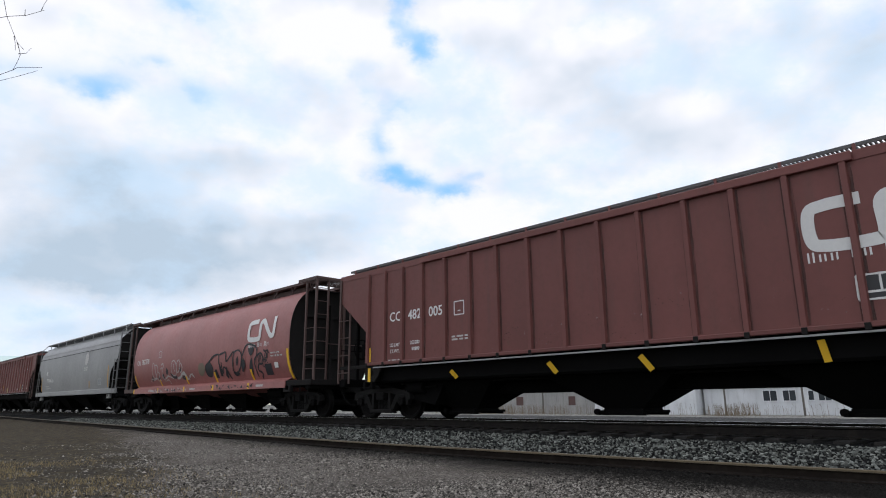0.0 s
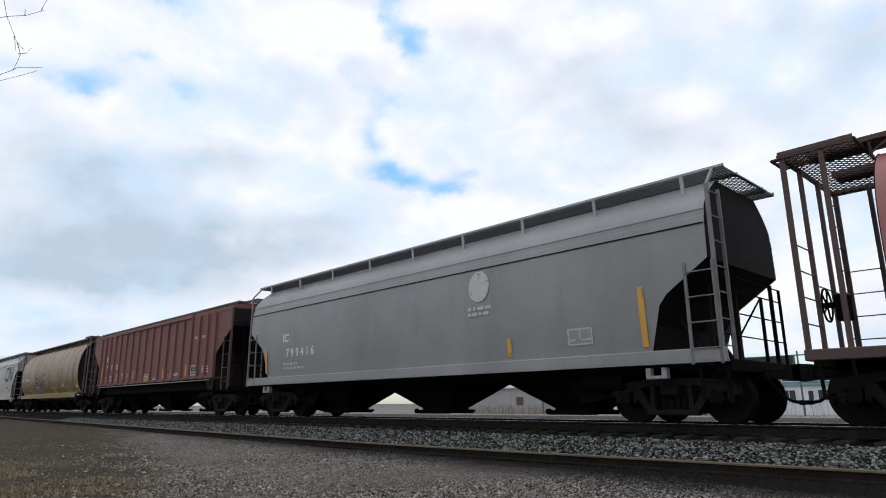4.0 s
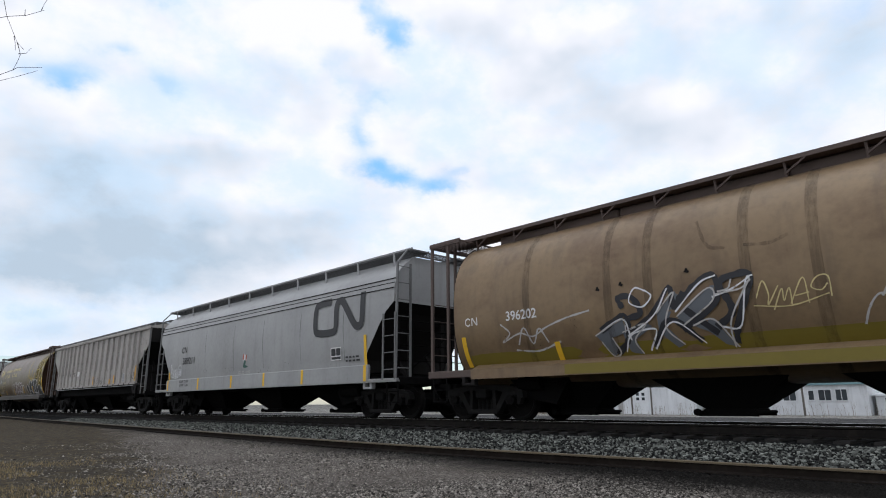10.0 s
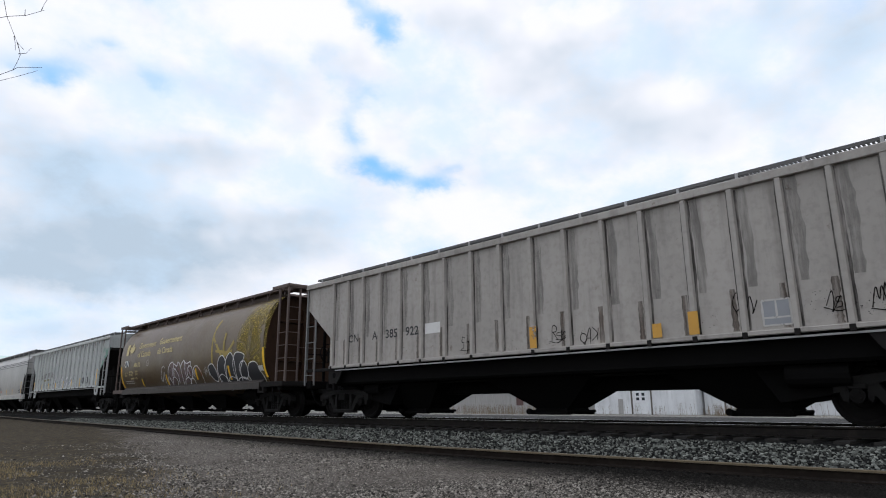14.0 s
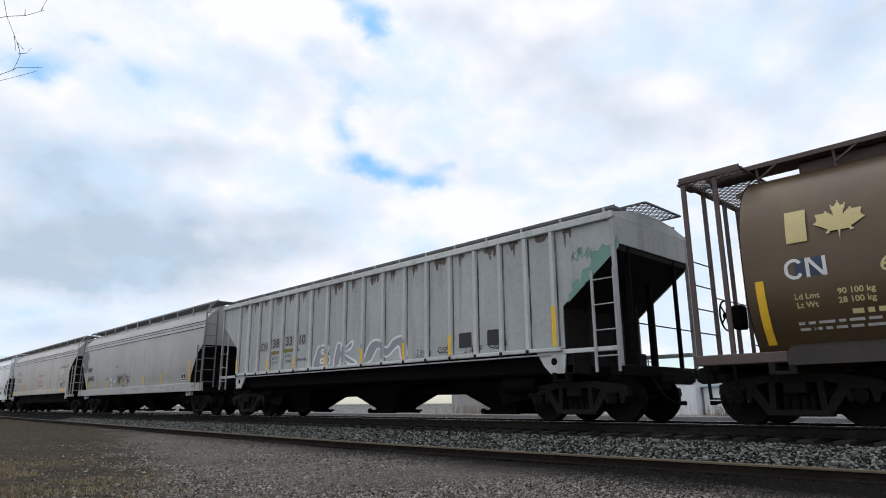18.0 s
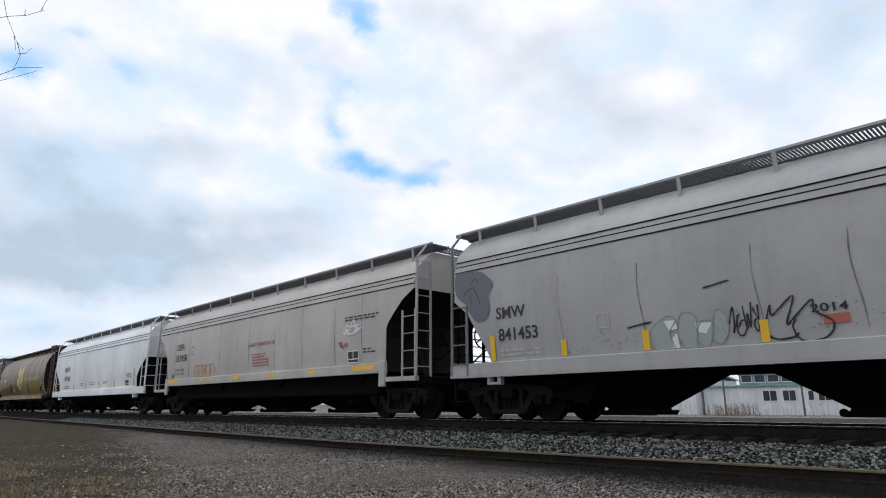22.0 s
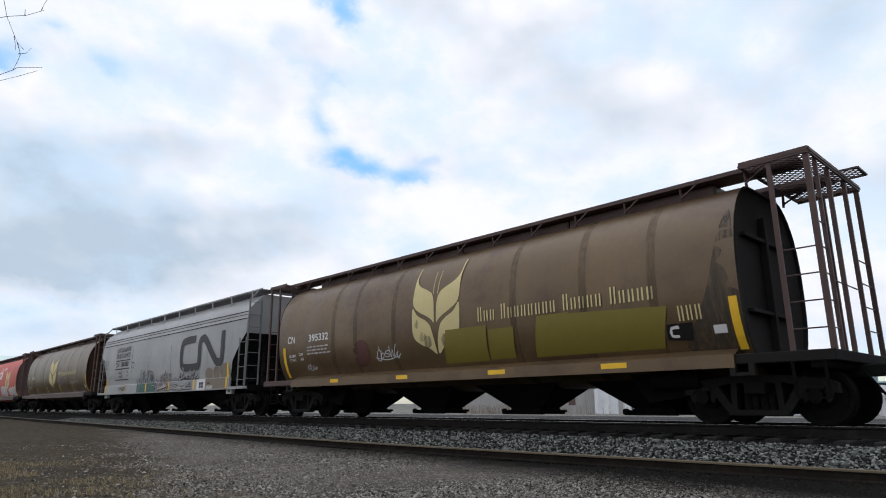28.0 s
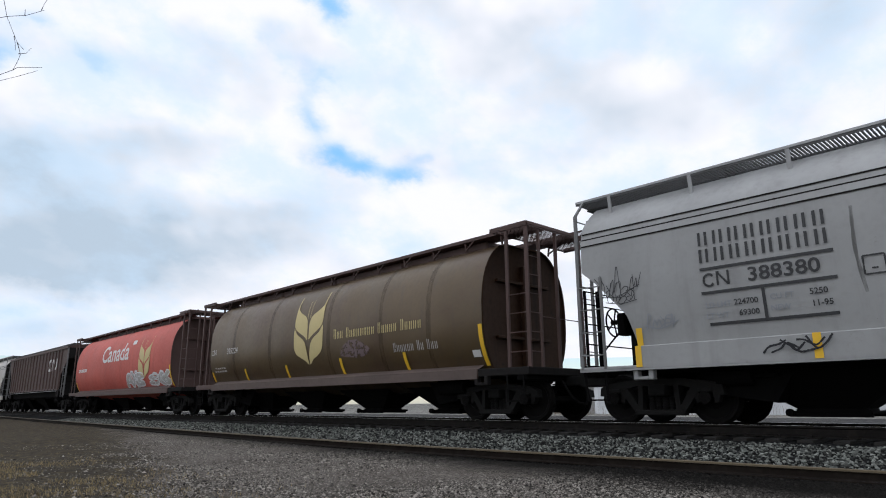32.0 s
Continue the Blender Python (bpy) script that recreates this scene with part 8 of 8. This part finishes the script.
Mc = add(tank_car(-224.49, "dark brown cylindrical hopper car with gold grain emblem", "brown", "soot", "umber", welds=(-4.6, -3.5, -1.8, 2.3, 4.1, 5.6), tail=7.70, cage=8.66))
Mc.mark(-7.12, 2.28, 0.43, 0.21, "letter_white")
Mc.text("395332", -5.36, 2.27, 0.21, "letter_white", 1.2)
Mc.sheaf(-0.18, 1.56, 2.24, "letter_gold")
Mc.word_bars((3, 8, 5, 5), 1.25, 2.20, 0.33, "letter_gold", 0.58)
Mc.word_bars((3,), 6.02, 1.76, 0.26, "letter_gold", 0.6)
Mc.fill([[(0.0, 1.32), (0.18, 2.08), (1.5, 2.08), (1.42, 1.32)], [(1.47, 1.34), (1.55, 1.98), (2.3, 2.0), (2.2, 1.34)], [(2.75, 1.32), (2.95, 2.16), (5.85, 2.05), (5.65, 1.32)]], "mustard", "paint_patch", "mustard paint patch", 0.020, True)
Mc.fill([[(5.75, 1.45), (5.78, 1.72), (6.25, 1.70), (6.2, 1.42)]], "soot", "paint_patch", "small black repaint patch", 0.018, True)
Mc.stroke([[(6.0, 1.66), (5.86, 1.64), (5.85, 1.52), (5.98, 1.5)]], 0.05, "letter_white", "graffiti", "white painted curl", 0.024)
Mc.fill([[(0.15, 1.5), (0.0, 1.9), (0.2, 2.0), (0.28, 1.6)], [(-0.55, 1.72), (-0.6, 1.95), (-0.4, 2.0), (-0.33, 1.8)], [(-0.92, 2.25), (-0.9, 2.4), (-0.76, 2.38), (-0.8, 2.24)], [(-0.75, 1.9), (-0.7, 2.1), (-0.52, 2.05), (-0.6, 1.92)]], "grime", "dirt_stain", "dirt rubbed over the emblem", 0.016)
Mc.fill([[(6.1, 1.25), (6.3, 1.7), (6.6, 2.3), (6.9, 3.4), (7.08, 3.4), (7.08, 1.25)]], "grime", "dirt_stain", "sooty dirt at the tank's end", 0.005)
Mc.fill([[(-3.6, 1.45), (-3.55, 2.02), (-3.0, 2.05), (-2.95, 1.5)]], "patch_red", "paint_patch", "dull red repaint patch", 0.004)
Mc.tag(-2.6, 1.55, 0.9, 0.25, "spray_white", 0.02, 6)
for t_, x, z in (("LD.LMT.", -6.84, 1.84), ("LT.WT.", -6.83, 1.71), ("2234", -6.36, 1.87), ("626", -6.31, 1.73)):
    Mc.text(t_, x, z, 0.085, "letter_white")
Mc.bars(-6.0, 2.08, 1.2, 3, "letter_grey", 0.04, 0.06)
Mc.tag(-6.1, 1.42, 0.5, 0.16, "letter_grey", 0.02, 5)
tape(Mc, "yellow", ((-7.32, 1.22, 2.16), (7.0, 1.22, 2.08)), 0.14)
sill_tape(Mc, "yellow", ((-4.7, -4.3), (-1.7, -1.25), (1.5, 2.0), (4.4, 4.95)), 1.574, 1.0, 1.10)
Mc.strip("tag_plate", 6.6, 6.82, 1.50, 1.64, "letter_white", lift=0.02)

N = add(smooth_car(-242.7, "light grey smooth-sided hopper car with graffiti along its sill", "ash", "slate", cut=[(7.0, 1.22), (7.0, 1.55), (7.25, 2.0), (7.8, 2.6), (8.15, 2.9), (8.15, 4.0)], sill_top=1.38))
N.swoosh(2.6, 1.88, 3.75, 1.12, "letter_black", 0.30)
N.word_bars((8,), -5.75, 3.0, 0.24, "letter_black", 1.08)
N.word_bars((8,), -5.75, 2.70, 0.24, "letter_black", 1.08)
N.strip("ruled_line", -5.75, -3.7, 2.56, 2.61, "letter_black", lift=0.014, n=1)
N.mark(-5.72, 2.28, 0.46, 0.22, "letter_black")
N.text("388380", -4.44, 2.29, 0.22, "letter_black", 1.15)
N.strip("ruled_line", -5.76, -3.7, 2.15, 2.20, "letter_black", lift=0.014, n=1)
N.strip("ruled_line", -5.68, -3.75, 1.62, 1.67, "letter_black", lift=0.014, n=1)
for t_, x, z in (("LD LMT", -5.50, 1.92), ("LT WT", -5.53, 1.74), ("224700", -5.05, 1.93), ("69300", -5.02, 1.75), ("CU FT", -4.50, 1.95), ("NEW", -4.54, 1.77), ("5250", -3.98, 1.96), ("11-95", -3.95, 1.78)):
    N.text(t_, x, z, 0.09, "letter_black" if t_ in ("224700", "69300", "5250", "11-95") else "spray_grey")
N.strip("ruled_line", -4.79, -4.74, 1.66, 2.16, "letter_black", lift=0.014, n=1)
square_mark(N, -3.35, 2.15, 0.27, "letter_black")
N.tag(-7.9, 2.35, 0.95, 0.36, "spray_black", 0.013, 9)
N.tag(-7.6, 2.2, 0.6, 0.2, "spray_black", 0.012, 6)
N.tag(-6.85, 1.68, 0.6, 0.25, "spray_grey", 0.02, 6)
lines_ = [[(-4.9 + 0.13 * i + 0.05 * N.rnd.random(), 1.10 + 0.25 * N.rnd.random()) for i in range(j, j + 4)] for j in range(0, 6)]
N.stroke(lines_, 0.03, "spray_black", "graffiti", "black scribble on the sill", 0.14)
N.spikes(-2.5, 1.38, 2.1, 0.55, 26, ("spray_teal", "spray_black", "spray_grey"), "spray_grey", "dark green and grey spiky graffiti")
N.tag(-2.2, 1.55, 1.5, 0.36, "spray_black", 0.022, 7)
N.spikes(-0.05, 1.38, 2.2, 0.52, 28, ("spray_grey", "spray_black", "spray_mauve"), "letter_grey", "grey and mauve spiky graffiti")
N.spikes(2.25, 1.38, 2.0, 0.56, 28, ("spray_grey", "spray_black"), "letter_grey", "grey spiky graffiti with white edges")
LOBES = [[(4.94, 1.58), (5.12, 1.78), (5.44, 1.78), (5.66, 1.65), (5.60, 1.40), (5.06, 1.40)], [(5.66, 1.65), (5.83, 1.81), (6.12, 1.78), (6.24, 1.6), (6.2, 1.4), (5.67, 1.4)], [(6.25, 1.66), (6.41, 1.87), (6.69, 1.91), (6.98, 1.77), (6.95, 1.4), (6.28, 1.4)]]
N.fill(LOBES, "spray_brown", "graffiti", "brown sprayed lobes", 0.010)
N.stroke(LOBES, 0.03, "spray_grey", "graffiti", "grey outlines of brown lobes", 0.014, closed=True)
N.stroke([[(-3.4, 3.2), (-3.42, 2.5), (-3.36, 1.9)], [(-1.25, 2.6), (-1.24, 2.2), (-1.2, 1.8)], [(1.4, 2.9), (1.44, 2.3), (1.5, 1.6)]], 0.05, "grime", "seam_line", "dirty vertical seam", 0.006)
sill_tape(N, "spray_teal", ((-2.4, 0.0),), 1.624, 0.99, 1.37)
sill_tape(N, "spray_mauve", ((0.0, 1.6),), 1.624, 0.99, 1.37)
sill_tape(N, "spray_grey", ((1.6, 3.9),), 1.624, 0.99, 1.37)
sill_tape(N, "spray_brown", ((5.12, 6.98),), 1.624, 0.99, 1.37)
sill_tape(N, "letter_white", ((4.32, 5.10),), 1.624, 0.975, 1.37)
sill_tape(N, "letter_black", ((4.55, 4.72), (4.75, 4.92)), 1.628, 1.04, 1.14)
sill_tape(N, "letter_black", ((4.55, 4.72), (4.75, 4.92)), 1.628, 1.16, 1.26)
sill_tape(N, "letter_grey", ((5.2, 5.75),), 1.628, 0.995, 1.12)
sill_tape(N, "letter_black", ((5.28, 5.5),), 1.628, 1.17, 1.24)
for x, w in ((-0.1, 1.6), (1.65, 2.2)):
    lines_ = [[(x + w * N.rnd.random() + 0.10 * i * k, 1.02 + 0.3 * N.rnd.random()) for i in range(4)] for k in (1, -1, 1, -1, 1, -1, 1)]
    N.stroke(lines_, 0.022, "letter_grey", "graffiti", "white curls of graffiti on the sill", 0.14)
    N.stroke([[(a + 0.06, b - 0.03) for a, b in line] for line in lines_], 0.03, "spray_black", "graffiti", "black curls of graffiti on the sill", 0.135)
sill_tape(N, "yellow", ((-7.08, -6.96), (-4.15, -4.03), (-1.27, -1.15), (1.41, 1.53), (4.0, 4.12), (6.84, 6.96)), 1.63, 1.0, 1.38)
tape(N, "yellow", ((-7.0, 1.3, 1.7), (6.88, 1.38, 1.9)), 0.12)

O = add(tank_car(-260.7, "olive brown cylindrical hopper car with gold grain emblem", "bronze", "rustend", "umber", "brownrail", welds=(-5.2, -2.6, 0.9, 3.4, 5.3)))
O.mark(-7.0, 2.22, 0.4, 0.19, "letter_grey")
O.text("395224", -5.3, 2.22, 0.2, "letter_grey")
O.sheaf(-0.2, 1.58, 2.15, "letter_gold")
O.word_bars((3, 8, 5, 5), 1.2, 2.24, 0.29, "letter_gold", 0.58)
O.word_bars((6, 2, 3), 3.9, 1.70, 0.24, "letter_grey", 0.58)
O.bars(-6.8, 1.7, 0.9, 2, "letter_grey", 0.05, 0.06)
O.fill([[(1.5, 1.75), (1.7, 2.05), (2.2, 2.15), (2.7, 2.0), (2.9, 1.8), (2.4, 1.65), (1.9, 1.7)]], "spray_mauve", "graffiti", "scrubbed grey blot over the lettering", 0.016)
tape(O, "yellow", ((-7.0, 1.25, 1.6), (-4.4, 1.22, 1.62), (-1.6, 1.22, 1.62), (1.45, 1.22, 1.68), (4.3, 1.22, 1.68), (7.05, 1.22, 2.15)), 0.12)
O.strip("tag_plate", 6.7, 6.95, 1.42, 1.58, "letter_white", lift=0.02)

P = add(tank_car(-278.9, "bright red cylindrical hopper car with white lettering", "scarlet", "umber", "umber", "umber"))
P.text("Canada", -0.4, 2.62, 0.85, "letter_white", 1.15)
P.strip("flag_mark", 1.9, 2.4, 3.3, 3.5, "letter_white", lift=0.02)
P.sheaf(3.9, 1.62, 1.9, "letter_gold")
P.throwup(1.6, 1.3, 2.0, 0.7, 3, "spray_white", "letter_grey", 0.06, "white graffiti")
P.throwup(4.6, 1.3, 2.2, 0.5, 3, "spray_white", "letter_grey", 0.05, "white graffiti")
P.bars(-6.5, 2.25, 1.6, 1, "letter_white", 0.18, 0.1)
tape(P, "yellow", ((7.05, 1.22, 2.1), (-7.0, 1.22, 1.7)), 0.12)

Q = add(rib_car(-297.0, "dark brown ribbed covered hopper car", "umber"))
Q.swoosh(4.0, 2.7, 1.9, 0.62, "letter_white", 0.17)
R = add(smooth_car(-315.1, "pale grey smooth-sided covered hopper car", "pale", "soot"))


for c_, rows_ in ((J, ((-5.3, -3.6, 1.32, 1.7), (-2.0, 0.2, 1.32, 1.9), (1.0, 6.5, 1.3, 1.7))), (G, ((-6.8, 6.9, 1.52, 1.8), (5.2, 7.0, 1.6, 2.0))), (I, ((-6.8, 6.8, 1.5, 1.7), (-6.0, 6.5, 3.5, 3.85))), (E, ((-6.5, 6.5, 1.5, 2.0),)),
                 (H, ((-6.5, 6.8, 1.4, 2.2),)), (Mc, ((-6.5, 6.8, 1.4, 2.0),)), (N, ((-6.0, 6.5, 1.4, 1.9),)), (F, ((-6.0, 6.8, 1.45, 1.7),)), (B, ((-6.5, 6.8, 1.3, 1.7),)), (A, ((-6.5, 6.8, 1.55, 2.2),)), (D, ((-6.5, 6.8, 1.55, 1.9),))):
    for x0_, x1_, z0_, z1_ in rows_:
        c_.specks(x0_, x1_, z0_, z1_, 90)


# ---- motion ----
def motions():
    for c in cars:
        walk(c.ob, [(t, pose(c.s + V * t, TC, RT)) for t in (0.0, 8.0, 16.0, 24.0, SECONDS)])
    turn = math.degrees(V / WHEEL_R)
    for w, k in SPIN:
        walk(w, [(i / 15, pose(k, 0, WHEEL_R, 0, turn * i / 15, 0)) for i in range(int(SECONDS * 15) + 1)])
    walk(clouds, [(t, pose(0, -0.31 * CLOUD_H * t / SECONDS, CLOUD_H + RT)) for t in (0.0, 8.0, 16.0, 24.0, SECONDS)])


motions()
